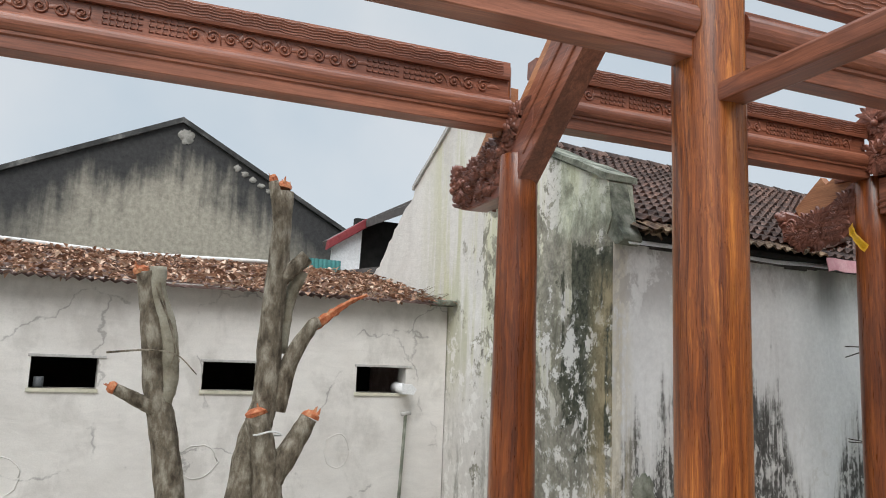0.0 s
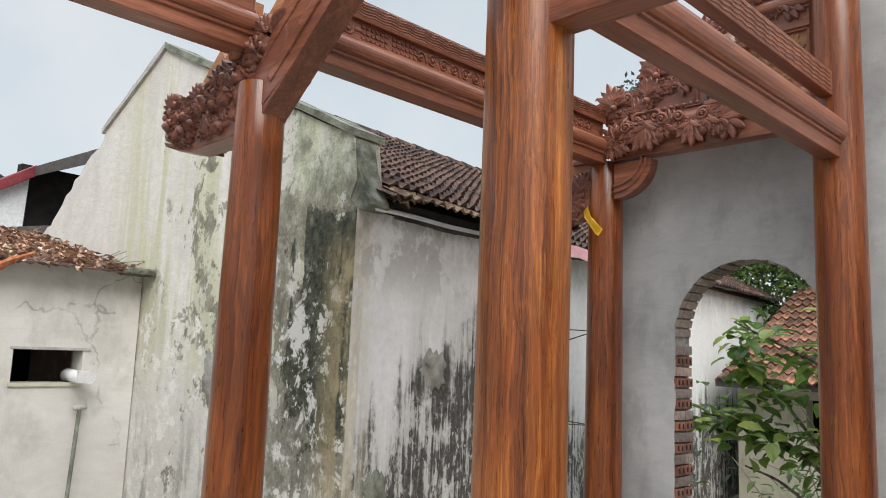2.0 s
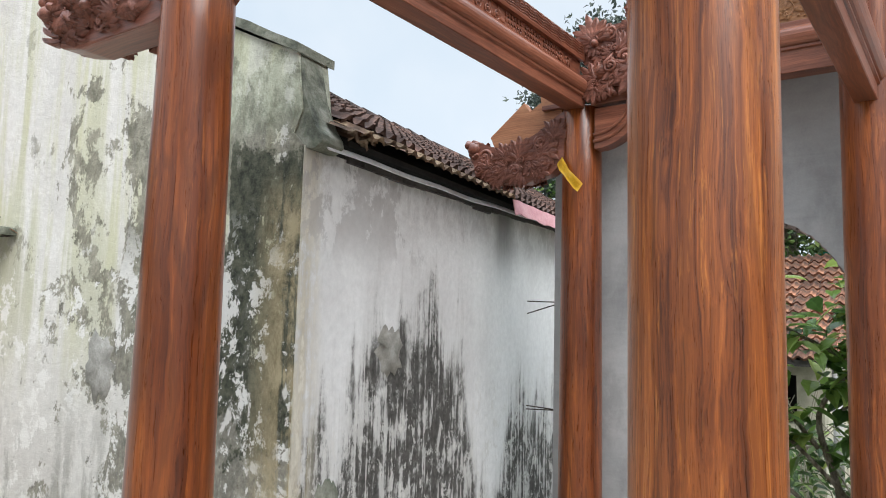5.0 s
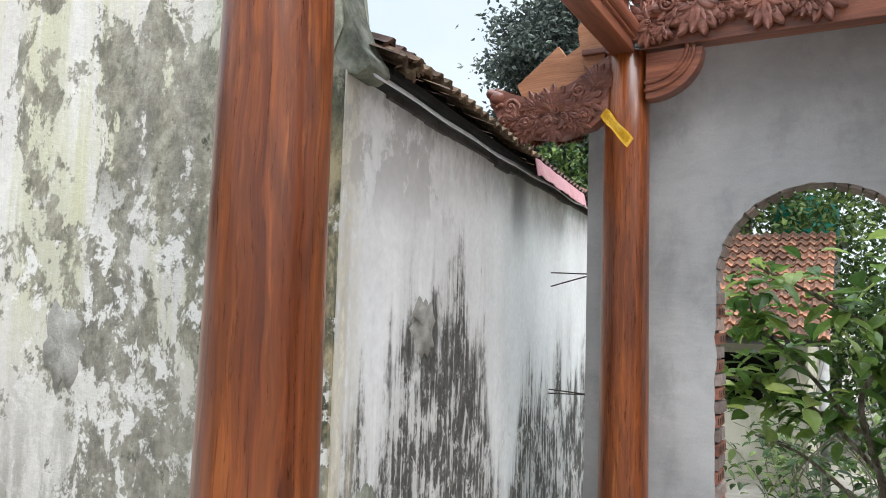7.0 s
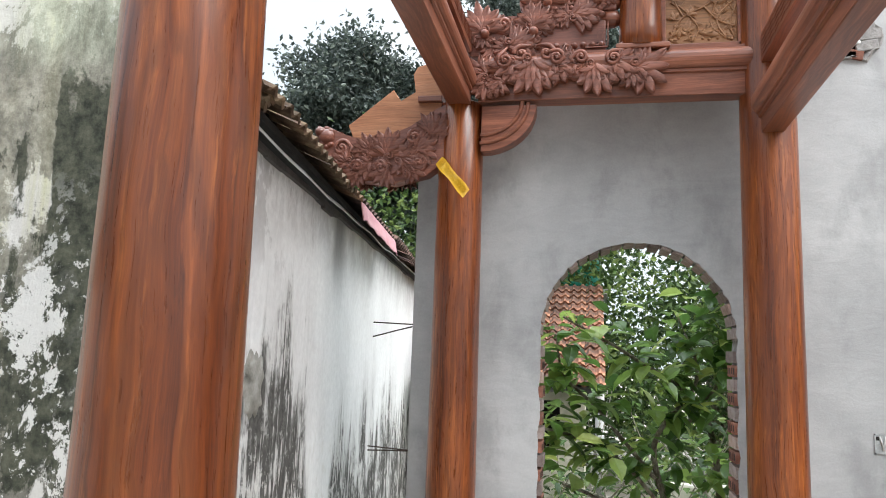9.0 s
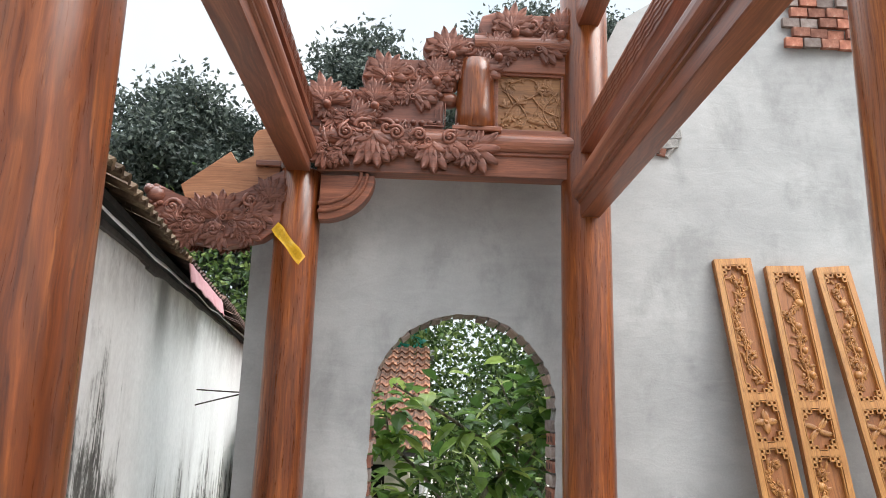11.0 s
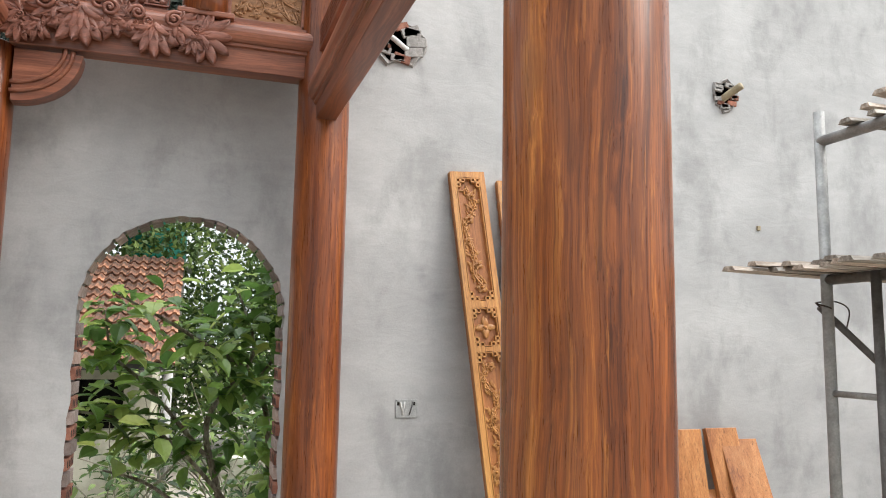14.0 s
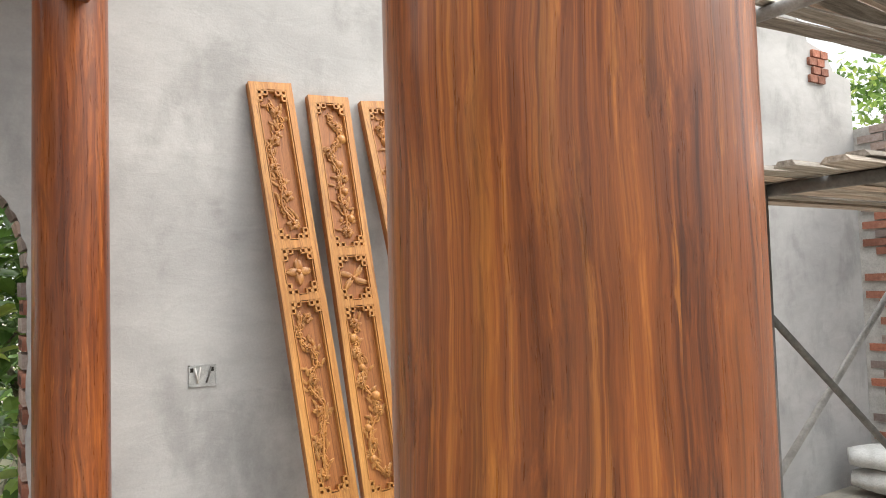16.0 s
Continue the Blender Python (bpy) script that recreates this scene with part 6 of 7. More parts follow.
# ---- three carved planks leaning on the wall ----
def carved_plank(y_top, h, w, lean_y, style, seed, label):
    """Built upright with its foot at the origin; the carved face looks along -x."""
    rng = random.Random(seed)
    foot_x, top_x = 4.36, 4.79
    ob = thing("carved_plank", label, "plank", (0, 0, 0), group="carved planks leaning on the wall")
    up = Vector((top_x - foot_x, lean_y * h, h)).normalized()
    side = Vector((0, -1, 0))
    side = (side - up * side.dot(up)).normalized()
    out = side.cross(up)
    m = Matrix(((side.x, up.x, out.x, foot_x), (side.y, up.y, out.y, y_top - lean_y * h), (side.z, up.z, out.z, 0.0), (0, 0, 0, 1)))
    L = h / up.z
    # sections measured down from the top
    secs = [(0.035, 0.74, "long"), (0.775, 0.985, "square"), (1.01, 1.83, "long"), (1.865, 2.075, "square"), (2.10, L - 0.06, "long")]
    flip = Matrix(((0, 0, -1, 0), (-1, 0, 0, 0), (0, 1, 0, 0), (0, 0, 0, 1)))
    ob.matrix_world = m @ flip.inverted()
    f = flip
    # the ground board gets the darkened wood, so recess shade is painted in
    bm = bmesh.new()
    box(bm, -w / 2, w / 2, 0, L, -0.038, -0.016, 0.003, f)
    part("board", bm, wood_recess_shade, ob)
    bm = bmesh.new()
    rim = 0.030
    box(bm, -w / 2, -w / 2 + rim, 0, L, -0.016, 0.004, 0.0, f)
    box(bm, w / 2 - rim, w / 2, 0, L, -0.016, 0.004, 0.0, f)
    lasty = 0.0
    for a, b, kind in [*secs, (L, L, "")]:
        box(bm, -w / 2 + rim, w / 2 - rim, L - a, L - lasty, -0.016, 0.004, 0.0, f)
        lasty = b
    part("face_frame", bm, wood_gold, ob)
    bm = bmesh.new()
    iw = w / 2 - rim
    for a, b, kind in secs:
        y0, y1 = L - b, L - a
        for x0, x1, p0, p1 in ((-iw + 0.004, -iw + 0.008, y0, y1), (iw - 0.008, iw - 0.004, y0, y1), (-iw, iw, y0 + 0.004, y0 + 0.008), (-iw, iw, y1 - 0.008, y1 - 0.004)):
            box(bm, x0, x1, p0, p1, -0.016, 0.002, 0, f)
        s = 0.028
        for sx in (-1, 1):
            lattice_corner(bm, f @ Matrix.Translation((0, 0, -0.016)), sx * iw, y0, -sx, 1, s, 0.007, 0.019)
            lattice_corner(bm, f @ Matrix.Translation((0, 0, -0.016)), sx * iw, y1, -sx, -1, s, 0.007, 0.019)
    part("fret", bm, wood_gold, ob, "carved fret corners and fillets", False, "stuff")
    bm = bmesh.new()
    z = -0.015
    for a, b, kind in secs:
        y0, y1 = L - b, L - a
        cy = (y0 + y1) / 2
        if kind == "square":
            if style == 0:
                for k in range(4):
                    blade(bm, spot(f, 0, cy, 90 * k, 1, z), 0.062, 0.046, 0.02, 0, 5)
                    blade(bm, spot(f, 0, cy, 90 * k + 45, 1, z), 0.035, 0.015, 0.006, 0, 4)
                knob(bm, spot(f, 0, cy, 0, 1, z), 0.014, 0.016, 8, 2)
            else:
                for k in (35, 145, 215, 325):
                    blade(bm, spot(f, 0, cy, k, 1, z), 0.088, 0.034, 0.02, 0.5, 6)
                knob(bm, spot(f, 0, cy, 0, 1, z), 0.012, 0.016, 8, 2)
            continue
        n = max(4, int((y1 - y0) / 0.11))
        ctrl = [(rng.uniform(-0.6, 0.6) * iw * (1 if k % 2 else -1), y0 + 0.06 + (y1 - y0 - 0.12) * k / n, z + 0.004) for k in range(n + 1)]
        pts = curve_pts(ctrl, 6)
        tube(bm, [f @ p for p in pts], [0.007 - 0.003 * i / len(pts) for i in range(len(pts))], 6)
        def keep(v, gap):
            return max(-iw + gap, min(iw - gap, v))
        for i, p in enumerate(pts[1::2]):
            a0 = rng.uniform(0, 360)
            if i % 4 == 0:
                big = rng.uniform(0.024, 0.036)
                blossom(bm, spot(f, keep(p.x + rng.uniform(-0.03, 0.03), 0.036), p.y, a0, 1, z), big, 0.017, 5 if style == 0 else 7)
            elif i % 4 == 2 and style:
                knob(bm, spot(f, keep(p.x + rng.uniform(-0.03, 0.03), 0.03), p.y, a0, 1, z), rng.uniform(0.018, 0.026), 0.016, 10, 3)
            else:
                scroll(bm, spot(f, keep(p.x, 0.025), p.y, a0, 1, z), 0.018, 0.005, 1.2, rng.choice((-1, 1)), 0.025)
            for k in range(3):
                d = rng.choice((-1, 1))
                blade(bm, spot(f, keep(p.x + d * rng.uniform(0.005, 0.03), 0.03), p.y + rng.uniform(-0.02, 0.02), 90 + d * rng.uniform(-80, 80), 1, z), rng.uniform(0.03, 0.048), 0.016, 0.012, rng.uniform(-0.9, 0.9), 5)
    part("relief_carving", bm, wood_gold, ob, "raised flowers, leaves and fruit", True, "stuff")


carved_plank(1.36, 2.545, 0.205, 0.078, 0, 91, "golden carved plank with plum blossom, leaning on the wall")
carved_plank(1.072, 2.515, 0.21, 0.050, 1, 92, "golden carved plank with peaches and leaves, leaning on the wall")
carved_plank(0.808, 2.52, 0.19, 0.105, 1, 93, "golden carved plank with curling lotus, leaning on the wall")


# ---- plain planks leaning by the scaffold ----
def plank(y, w, h, foot, lean, label, group="plain planks leaning on the wall"):
    ob = thing("timber_plank", label, "plank", (4.79 - foot, y, 0), group=group)
    bm = bmesh.new()
    prism(bm, [(-w / 2, 0), (w / 2, 0), (w / 2 + lean, h), (-w / 2 + lean, h)], -0.018, 0.018, "x", 0.004)
    bmesh.ops.transform(bm, matrix=Matrix.Rotation(math.atan2(foot - 0.02, h), 4, "Y"), verts=bm.verts)
    bmesh.ops.translate(bm, verts=bm.verts, vec=(0, 0, 0.01))
    part("board", bm, wood_plank, ob)


plank(0.30, 0.14, 2.05, 0.40, 0.02, "long red-brown timber plank leaning on the wall")
plank(0.0, 0.24, 1.12, 0.22, 0.0, "short red-brown timber board leaning on the wall")
plank(-0.32, 0.22, 1.14, 0.30, 0.06, "short orange-brown timber board leaning on the wall")
plank(-0.42, 0.26, 1.10, 0.40, 0.05, "short streaked timber board leaning on the stack")
plank(-0.12, 0.22, 0.85, 0.45, 0.05, "low dark timber board at the front of the stack")

# ---- scaffold ----
def pipe_part(name, pts, r, parent, material=steel, label=""):
    bm = bmesh.new()
    tube(bm, pts, r, 12)
    return part(name, bm, material, parent, label, True)


def scaffold_frame(y, label):
    ob = thing("scaffold", label, "scaffold", (3.11, y, 0), 3, group="scaffold frames")
    for x in (0.0, -1.2):
        leg = pipe_part("leg", [(x, 0.0, 0.0), (x, 0.0, 2.49)], 0.021, ob)
        s = -1 if x == 0 else 1
        pipe_part("ladder_leg", [(x + s * 0.23, 0.03, 0.0), (x + s * 0.23, 0.03, 1.86)], 0.017, ob, steel_dark)
        for z in (0.45, 0.93, 1.43):
            pipe_part("rung", [(x, 0, z), (x + s * 0.23, 0.03, z)], 0.012, ob)
    pipe_part("top_bar", [(0, 0, 2.375), (-1.2, 0.06, 2.375)], 0.021, ob)
    pipe_part("middle_bar", [(0, 0, 1.845), (-1.2, 0.06, 1.845)], 0.019, ob, steel_dark)
    return ob


scaffold_frame(0.54, "galvanised steel scaffold frame with ladder rungs")
scaffold_frame(-1.04, "galvanised steel scaffold frame further along the wall")
ob = thing("cross_brace", "pair of crossing steel scaffold braces", "scaffold", (3.14, 0.545, 0))
pipe_part("brace", [(0, 0.0, 1.745), (0, -1.58, 0.56)], 0.014, ob, steel_dark)
pipe_part("brace", [(0.03, -1.58, 1.745), (0.03, 0.0, 0.56)], 0.014, ob)
bm = bmesh.new()
tube(bm, curve_pts([(3.34, 0.34, 1.76), (3.32, 0.30, 1.72), (3.28, 0.33, 1.74), (3.32, 0.36, 1.76), (3.36, 0.22, 1.77), (3.37, 0.15, 1.74), (3.37, 0.17, 1.66)], 5), 0.003, 5)
solo("binding_wire", bm, wire, "twisted rusty wire tying the brace to the leg", "wire", (-0.19, 0.215, 0))


def board_deck(z, y_out, label, seed, n, x0, x1, layers, gap=0.02, twist=2.5, slim=1.0):
    rng = random.Random(seed)
    for lay in range(layers):
        for k in range(n):
            x = x0 + (x1 - x0) * (k + 0.5) / n + rng.uniform(-0.02, 0.02)
            y1 = y_out - 0.32 * abs(x - x1) + rng.uniform(-0.10, 0.10) - lay * 0.12
            ob = thing("scaffold_board", label, "board", (x, 0, z + lay * gap), rng.uniform(-twist, twist), group="scaffold boards")
            bm = bmesh.new()
            w = rng.uniform(0.035, 0.055) * slim
            pts = curve_pts([(0, y1, 0), (0, y1 - 0.6, rng.uniform(-0.006, 0.006)), (rng.uniform(-0.01, 0.01), -0.6, 0.0), (0, -1.75, 0)], 5)
            rows = []
            for i, p in enumerate(pts):
                q = w * (0.75 if i == 0 else 1.0) + rng.uniform(-0.004, 0.004)
                rows.append([bm.verts.new(p + Vector(o)) for o in ((-q, 0, 0), (-q * 0.6, 0, 0.016), (q * 0.6, 0, 0.016), (q, 0, 0))])
            for r0, r1 in zip(rows, rows[1:]):
                for j in range(4):
                    bm.faces.new((r0[j], r0[(j + 1) % 4], r1[(j + 1) % 4], r1[j]))
            bm.faces.new(rows[0])
            bm.faces.new(rows[-1][::-1])
            part("weathered_slab", bm, old_board, ob)


board_deck(1.866, 0.90, "weathered grey scaffold board with ragged end", 101, 11, 2.25, 3.22, 2)
board_deck(2.40, 0.66, "weathered grey slat stacked on the upper scaffold bar", 102, 6, 2.2, 3.0, 3, 0.055, 6, 0.8)

# ---- wall fittings and holes ----
def socket_box(y, z, w, h, label):
    ob = thing("wall_box", label, "wall box", (WX, y, z))
    bm = bmesh.new()
    for a, b, c, d in ((-w / 2, w / 2, -h / 2, -h / 2 + 0.006), (-w / 2, w / 2, h / 2 - 0.006, h / 2), (-w / 2, -w / 2 + 0.006, -h / 2, h / 2), (w / 2 - 0.006, w / 2, -h / 2, h / 2)):
        box(bm, -0.006, 0.006, a, b, c, d)
    part("rim", bm, cavity_metal, ob, "zinc rim")
    bm = bmesh.new()
    box(bm, -0.0035, 0.004, -w / 2 + 0.006, w / 2 - 0.006, -h / 2 + 0.006, h / 2 - 0.006)
    part("back_plate", bm, cavity_metal, ob)
    for y0, y1 in ((-0.035, -0.015), (0.01, 0.025), (0.035, 0.02)):
        bm = bmesh.new()
        tube(bm, [(-0.006, y0, h / 2 - 0.01), (-0.010, (y0 + y1) / 2, 0), (-0.006, y1, -h / 2 + 0.015)], 0.004, 6)
        part("wire", bm, steel_dark if y0 < 0 else pvc_white, ob, "", True)
    for y0 in (-w / 2 + 0.012, w / 2 - 0.02):
        bm = bmesh.new()
        box(bm, -0.0045, -0.003, y0, y0 + 0.014, h / 2 - 0.03, h / 2 - 0.012)
        part("screw_lug", bm, shade_black, ob)


socket_box(1.67, 1.245, 0.118, 0.092, "zinc flush wall box with loose wires")
socket_box(-1.86, 0.44, 0.07, 0.05, "small zinc flush wall box low on the wall")


def broken_hole(y, z, ry, rz, seed, label, pipe=None, material=pvc_white):
    rng = random.Random(seed)
    ob = thing("wall_hole", label, "hole", (WX, y, z))
    ring = [(ry * rng.uniform(0.75, 1.2) * math.cos(a), rz * rng.uniform(0.75, 1.2) * math.sin(a)) for a in [2 * math.pi * k / 18 for k in range(18)]]
    bm = bmesh.new()
    vo = [bm.verts.new((-0.001, p * 1.14, q * 1.14)) for p, q in ring]
    vi = [bm.verts.new((-0.012 - rng.uniform(0, 0.012), p * 1.05, q * 1.05)) for p, q in ring]
    vd = [bm.verts.new((-0.0015, p * 0.85, q * 0.85)) for p, q in ring]
    for a, b in ((vo, vi), (vi, vd)):
        for k in range(18):
            bm.faces.new((a[k], a[(k + 1) % 18], b[(k + 1) % 18], b[k]))
    part("crumbled_rim", bm, mortar, ob, "crumbled mortar rim")
    # flat near-black face over the uncut wall paints the shade inside the hole
    bm = bmesh.new()
    bm.faces.new([bm.verts.new((-0.0025, p * 0.9, q * 0.9)) for p, q in ring])
    bmesh.ops.solidify(bm, geom=bm.faces[:], thickness=0.001)
    part("cavity", bm, shade_black, ob)
    for k in range(11):
        a = rng.uniform(0, 6.28)
        bm = bmesh.new()
        s = rng.uniform(0.3, 0.45) * min(ry, rz)
        box(bm, -0.02, -0.003, -s, s, -s * 0.5, s * 0.5, 0.004, pose(0, 0.75 * ry * math.cos(a), 0.75 * rz * math.sin(a), rng.uniform(-25, 25)))
        part("rubble", bm, mortar if k % 3 else brick_red, ob)
    if pipe:
        bm = bmesh.new()
        tube(bm, curve_pts([Vector(p) for p in pipe], 5), 0.024 if material is pvc_tan else 0.015, 12)
        part("pipe", bm, material, ob, "", True)


broken_hole(1.765, 3.25, 0.135, 0.125, 111, "ragged hole in the wall with a white pipe bend", [(0.01, -0.07, -0.03), (-0.02, -0.03, -0.03), (-0.03, 0.02, 0.0), (-0.02, 0.06, 0.03)])
broken_hole(-0.42, 3.215, 0.085, 0.10, 112, "ragged hole in the wall with a tan pipe stub", [(0.02, 0.03, -0.04), (-0.06, 0.0, 0.0), (-0.13, -0.03, 0.03)], pvc_tan)
broken_hole(-2.05, 3.35, 0.07, 0.07, 113, "ragged hole in the wall with a pipe stub", [(0.02, 0.02, -0.03), (-0.05, 0.0, 0.0), (-0.1, -0.02, 0.0)], pvc_tan)
bm = bmesh.new()
box(bm, -0.012, 0.004, -0.012, 0.012, -0.015, 0.015, 0.004)
solo("wall_plug", bm, pvc_tan, "small tan plug in the wall", "plug", (WX, -0.65, 2.362))
for z, dy in ((1.75, 0.0), (1.08, 0.0)):
    ob = thing("rebar_ends", "thin bent rebar ends sticking out of the wall edge", "rebar", (4.90, 3.97, z), group="rebar ends")
    for k, dz in enumerate((0.01, -0.07 if z > 1.5 else -0.012)):
        bm = bmesh.new()
        tube(bm, [(0, -0.02, 0), (0.02, 0.12, dz * 0.5), (0.03, 0.25, dz)], 0.004, 6)
        part("rod", bm, wire, ob)

# ---- sacks and tiles in the far corner ----
def sack(x, y, z, turn, label):
    bm = bmesh.new()
    rng = random.Random(int(abs(x * 100 + y * 10 + z * 7)))
    rings = []
    for i in range(9):
        t = i / 8
        r = 0.17 * math.sin(math.pi * (0.12 + 0.76 * t)) ** 0.5
        rings.append([bm.verts.new(((t - 0.5) * 0.62, r * math.cos(a) * (1 + rng.uniform(-0.06, 0.06)), 0.09 + 0.55 * r * math.sin(a) * (1 + rng.uniform(-0.12, 0.12)))) for a in [2 * math.pi * k / 14 for k in range(14)]])
    for r0, r1 in zip(rings, rings[1:]):
        for k in range(14):
            bm.faces.new((r0[k], r0[(k + 1) % 14], r1[(k + 1) % 14], r1[k]))
    bm.faces.new(rings[0][::-1])
    bm.faces.new(rings[-1])
    solo("cement_sack", bm, sack_white, label, "sack", (x, y, z), turn, group="cement sacks", smooth_faces=True)


for k, (x, y, z, a) in enumerate(((4.40, -3.2, 0.0, 20), (4.42, -3.2, 0.17, 35), (4.0, -3.1, 0.0, 70))):
    sack(x, y, z, a, "white woven cement sack stacked in the wall corner")
for k in range(6):
    ob = thing("timber_offcut", "orange-brown timber offcut lying on the ground", "timber", (3.9 - 0.1 * k, -2.35 + 0.02 * k, 0.06 * k), 20 + 9 * k, group="timber offcuts")
    bm = bmesh.new()
    box(bm, -0.45, 0.45, -0.08, 0.08, 0.0, 0.055, 0.004)
    part("board", bm, wood_plank, ob)

# ---- pieces: bricks and tiles ----
def brick_mesh(name, lx, ly, lz, material, holes=0):
    """A brick, cored end at local -y, core-hole shade painted on as dark quads."""
    bm = bmesh.new()
    box(bm, -lx / 2, lx / 2, -ly / 2, ly / 2, -lz / 2, lz / 2)
    me = mesh_of(name, bm, material)
    if holes:
        me.materials.append(shade_black)
        bm = bmesh.new()
        bm.from_mesh(me)
        w = lx / holes * 0.42
        for k in range(holes):
            cx = (k + 0.5) / holes * lx - lx / 2
            vs = [bm.verts.new((cx + sx * w / 2, -ly / 2 - 0.0015, sz * lz * 0.28)) for sx, sz in ((-1, -1), (1, -1), (1, 1), (-1, 1))]
            bm.faces.new(vs).material_index = 1
        bm.to_mesh(me)
        bm.free()
    return me


core = bpy.data.objects["masonry_core"]
rng = random.Random(121)
bk_hole = brick_mesh("brick", 0.098, 0.10, 0.056, brick_red, 2)
bk_plain = brick_mesh("brick", 0.20, 0.10, 0.056, brick_grey)
bk_half = brick_mesh("brick", 0.098, 0.10, 0.056, brick_grey)
z, k = 0.03, 0
while z < AZ - 0.02:
    for side, sgn in ((AY + AR, 1), (AY - AR, -1)):
        turn = 0 if sgn > 0 else 180
        y = side + sgn * (0.05 - 0.012 - rng.uniform(0, 0.012))
        if k % 2 == 0:
            for x in (0.058, 0.165):
                piece("brick", bk_hole, core, pose(x + rng.uniform(-0.003, 0.003), y, z, 0, rng.uniform(-2, 2), turn + rng.uniform(-2, 2)))
        elif rng.random() < 0.5:
            piece("brick", bk_plain, core, pose(0.112, y, z, 0, rng.uniform(-1.5, 1.5), turn))
        else:
            for x in (0.058, 0.165):
                piece("brick", bk_half, core, pose(x, y, z, 0, rng.uniform(-2, 2), turn))
    z += 0.0695
    k += 1
bk_arch = brick_mesh("brick", 0.205, 0.05, 0.10, brick_grey)
for k in range(24):
    a = math.pi * (k + 0.5) / 24
    r = AR + 0.044 + rng.uniform(-0.006, 0.008)
    piece("brick", bk_arch, core, pose(0.115, AY + r * math.cos(a), AZ + r * math.sin(a), math.degrees(a) - 90 + rng.uniform(-2, 2)))
# exposed bricks high in the grey wall
bk_face = brick_mesh("brick", 0.03, 0.098, 0.056, brick_red)
bk_face2 = brick_mesh("brick", 0.03, 0.098, 0.056, brick_grey)
for r in range(10):
    for c in range(5):
        y, z = 0.92 - c * 0.108 - (0.05 if r % 2 else 0) , 3.86 + r * 0.068
        if r < 1 and c > 3 or y < 0.45:
            continue
        piece("brick", bk_face if rng.random() < 0.7 else bk_face2, core, pose(-0.012 + rng.uniform(-0.02, 0.008), y, z, rng.uniform(-1.5, 1.5)))
for r in range(4):
    for c in range(2):
        piece("brick", bk_face, core, pose(-0.008, -3.06 - c * 0.11 - (0.05 if r % 2 else 0), 3.14 + r * 0.068))
# rough bricks of the far end wall
fcore = [o for o in far_wall.children][0]
bk_front = brick_mesh("brick", 0.20, 0.05, 0.058, brick_red)
bk_front2 = brick_mesh("brick", 0.20, 0.05, 0.058, brick_grey)
for r in range(41):
    for c in range(6):
        x = -0.14 - c * 0.215 - (0.1 if r % 2 else 0)
        if rng.random() < 0.12 or (0.9 < 0.05 + r * 0.07 < 1.0):
            continue
        piece("brick", bk_front if rng.random() < 0.5 else bk_front2, fcore, pose(x, -0.03 + rng.uniform(0, 0.012), 0.05 + r * 0.0695, 0, rng.uniform(-1, 1)))
pier_hole = brick_mesh("brick", 0.20, 0.10, 0.06, brick_red, 4)
for r in range(6):
    for c in range(3):
        piece("brick", pier_hole if r > 3 else bk_front, fcore, pose(-0.42 - c * 0.215 - (0.07 if r % 2 else 0), -0.02, 2.75 + r * 0.072))


def tile_mesh(w, l, material, rib=0.034, lip=0.030):
    """A curved clay tile lying in its own plane: y up the slope, with a rolled rib."""
    bm = bmesh.new()
    prof = [(w * (c + t), rib * h) for c in (-0.25, 0.25) for t, h in ((-0.25, 0.0), (-0.13, 0.35), (-0.05, 1.0), (0.06, 1.0), (0.14, 0.35))] + [(w / 2, 0.0)]
    rows = [[bm.verts.new((x, y, z + h)) for x, z in prof] for y, h in ((-l / 2, lip), (l / 2, 0.0))]
    low = [bm.verts.new((x, -l / 2 + 0.004, z + 0.004)) for x, z in prof]
    for k in range(len(prof) - 1):
        bm.faces.new((rows[0][k], rows[0][k + 1], rows[1][k + 1], rows[1][k]))
        bm.faces.new((low[k], low[k + 1], rows[0][k + 1], rows[0][k]))
    return mesh_of("tile", bm, material)


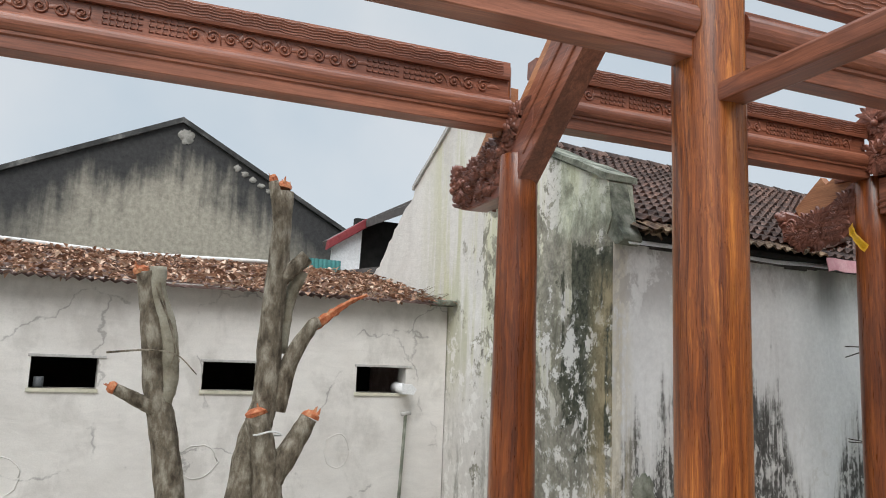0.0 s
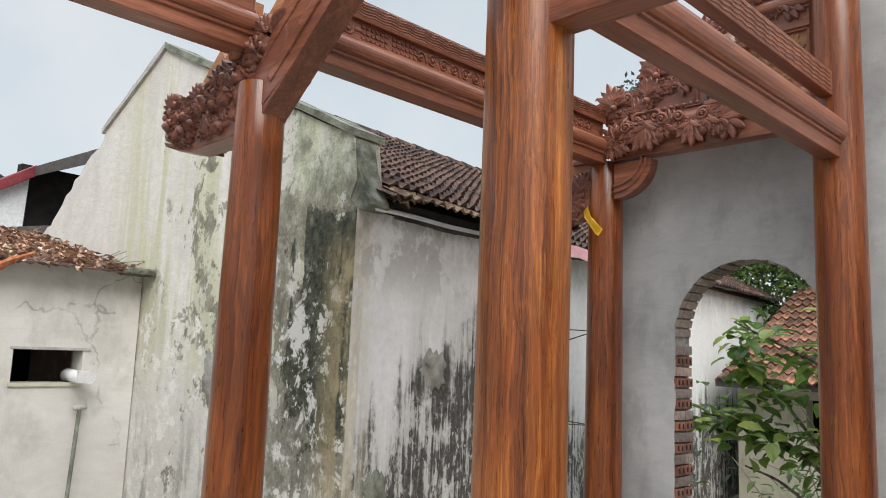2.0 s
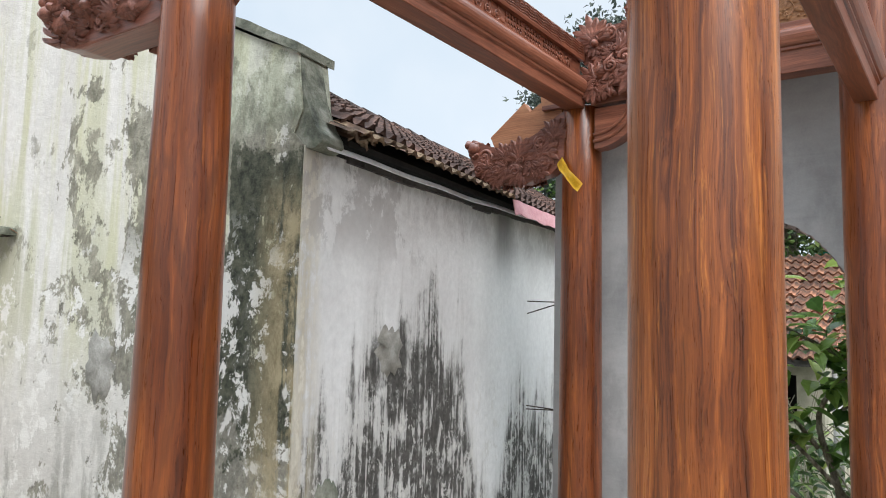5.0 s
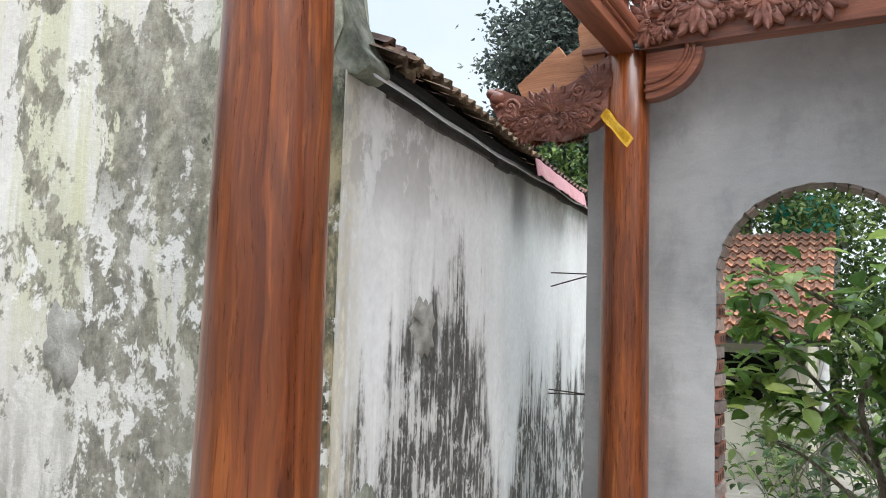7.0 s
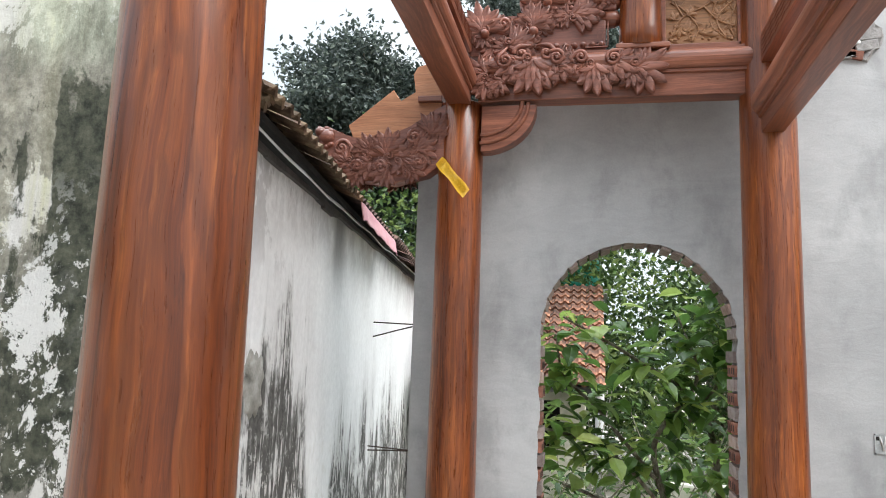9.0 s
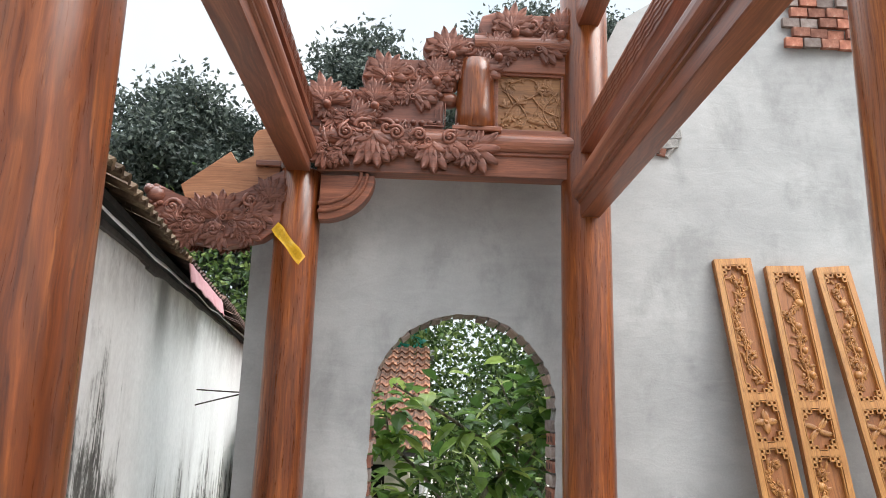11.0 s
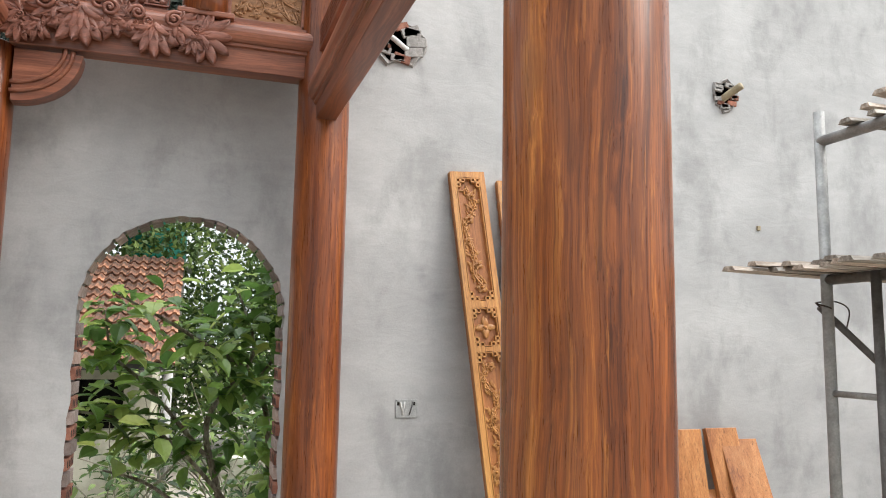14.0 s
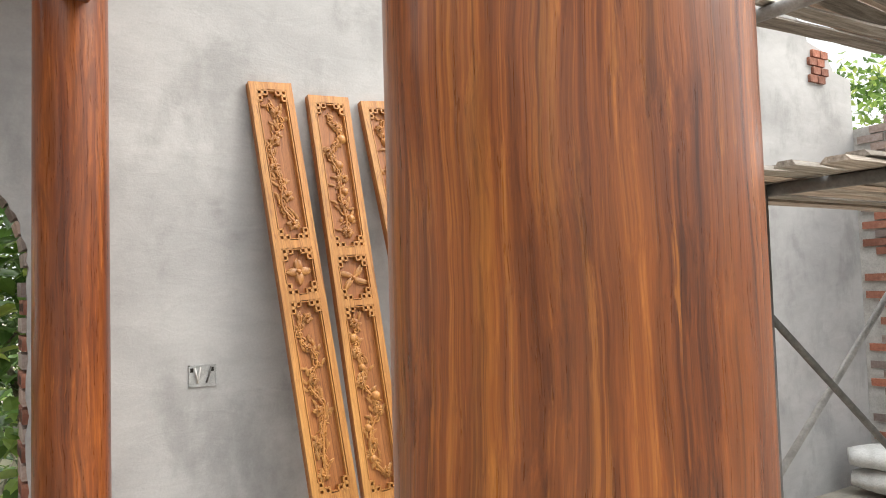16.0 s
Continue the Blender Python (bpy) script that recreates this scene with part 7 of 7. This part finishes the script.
tile_a, tile_b = tile_mesh(0.20, 0.20, tile_dark), tile_mesh(0.20, 0.20, tile_edge, 0.024, 0.018)
tile_e = tile_mesh(0.20, 0.20, tile_dark, 0.024, 0.018)
ang = math.degrees(math.atan2(RZ - EZ, RV - EV))
slope_len = math.hypot(RZ - EZ, RV - EV)
nrow = int(slope_len / 0.15)
far_v, far_f = [], []
for i in range(41):
    for j in range(nrow + 1):
        d = 0.05 + j * 0.15
        u = 0.30 + i * 0.20 + rng.uniform(-0.006, 0.006)
        v, zz = EV + d * math.cos(radians(ang)), EZ + d * math.sin(radians(ang)) - 0.02
        sag = 0.02 * noise.noise((u * 0.9, v * 0.9, 3))
        m = pose(u, v, zz + sag, ang + rng.uniform(-2, 2), rng.uniform(-2, 2), rng.uniform(-2, 2))
        if i < 16:
            piece("tile", tile_b if j == 0 and i < 9 else tile_e if j == 0 else tile_a, roof, m)
        else:
            base_i = len(far_v)
            far_v += [tuple(m @ vt.co) for vt in tile_a.vertices]
            far_f += [tuple(base_i + q for q in p.vertices) for p in tile_a.polygons]
me = bpy.data.meshes.new("far_tiles")
me.from_pydata(far_v, [], far_f)
me.materials.append(tile_dark)
ob = new("far_tiles", me)
ob.parent = roof
tagged(ob, kind="stuff")
# ridge of half-round tiles
bm = bmesh.new()
tube(bm, [(-0.15, 0, 0), (0.15, 0, 0)], [0.085, 0.075], 12)
ridge = mesh_of("ridge_tile", bm, tile_dark)
for i in range(28):
    piece("ridge_tile", ridge, roof, pose(0.45 + i * 0.29, RV, RZ - 0.02 + 0.01 * noise.noise((i, 0, 0)), 0, rng.uniform(-2, 2), rng.uniform(-2, 2)))
# loose broken tiles at the eave end
for k in range(4):
    piece("tile", tile_b, roof, pose(0.20 + 0.06 * k, -0.04 + 0.02 * k, 2.45 + 0.012 * k, ang * 0.7 + rng.uniform(-12, 12), rng.uniform(-14, 14), rng.uniform(-30, 30)))

tile_c = tile_mesh(0.21, 0.25, tile_red)
ca = math.degrees(math.atan2(1.26, 2.55))
for i in range(9):
    for j in range(13):
        d = 0.08 + j * 0.215
        piece("tile", tile_c, cot_roof, pose(-0.35 + d * math.cos(radians(ca)), 2.08 - i * 0.21, 1.37 + d * math.sin(radians(ca)), ca + rng.uniform(-3, 3), rng.uniform(-3, 3), -90 + rng.uniform(-3, 3)))
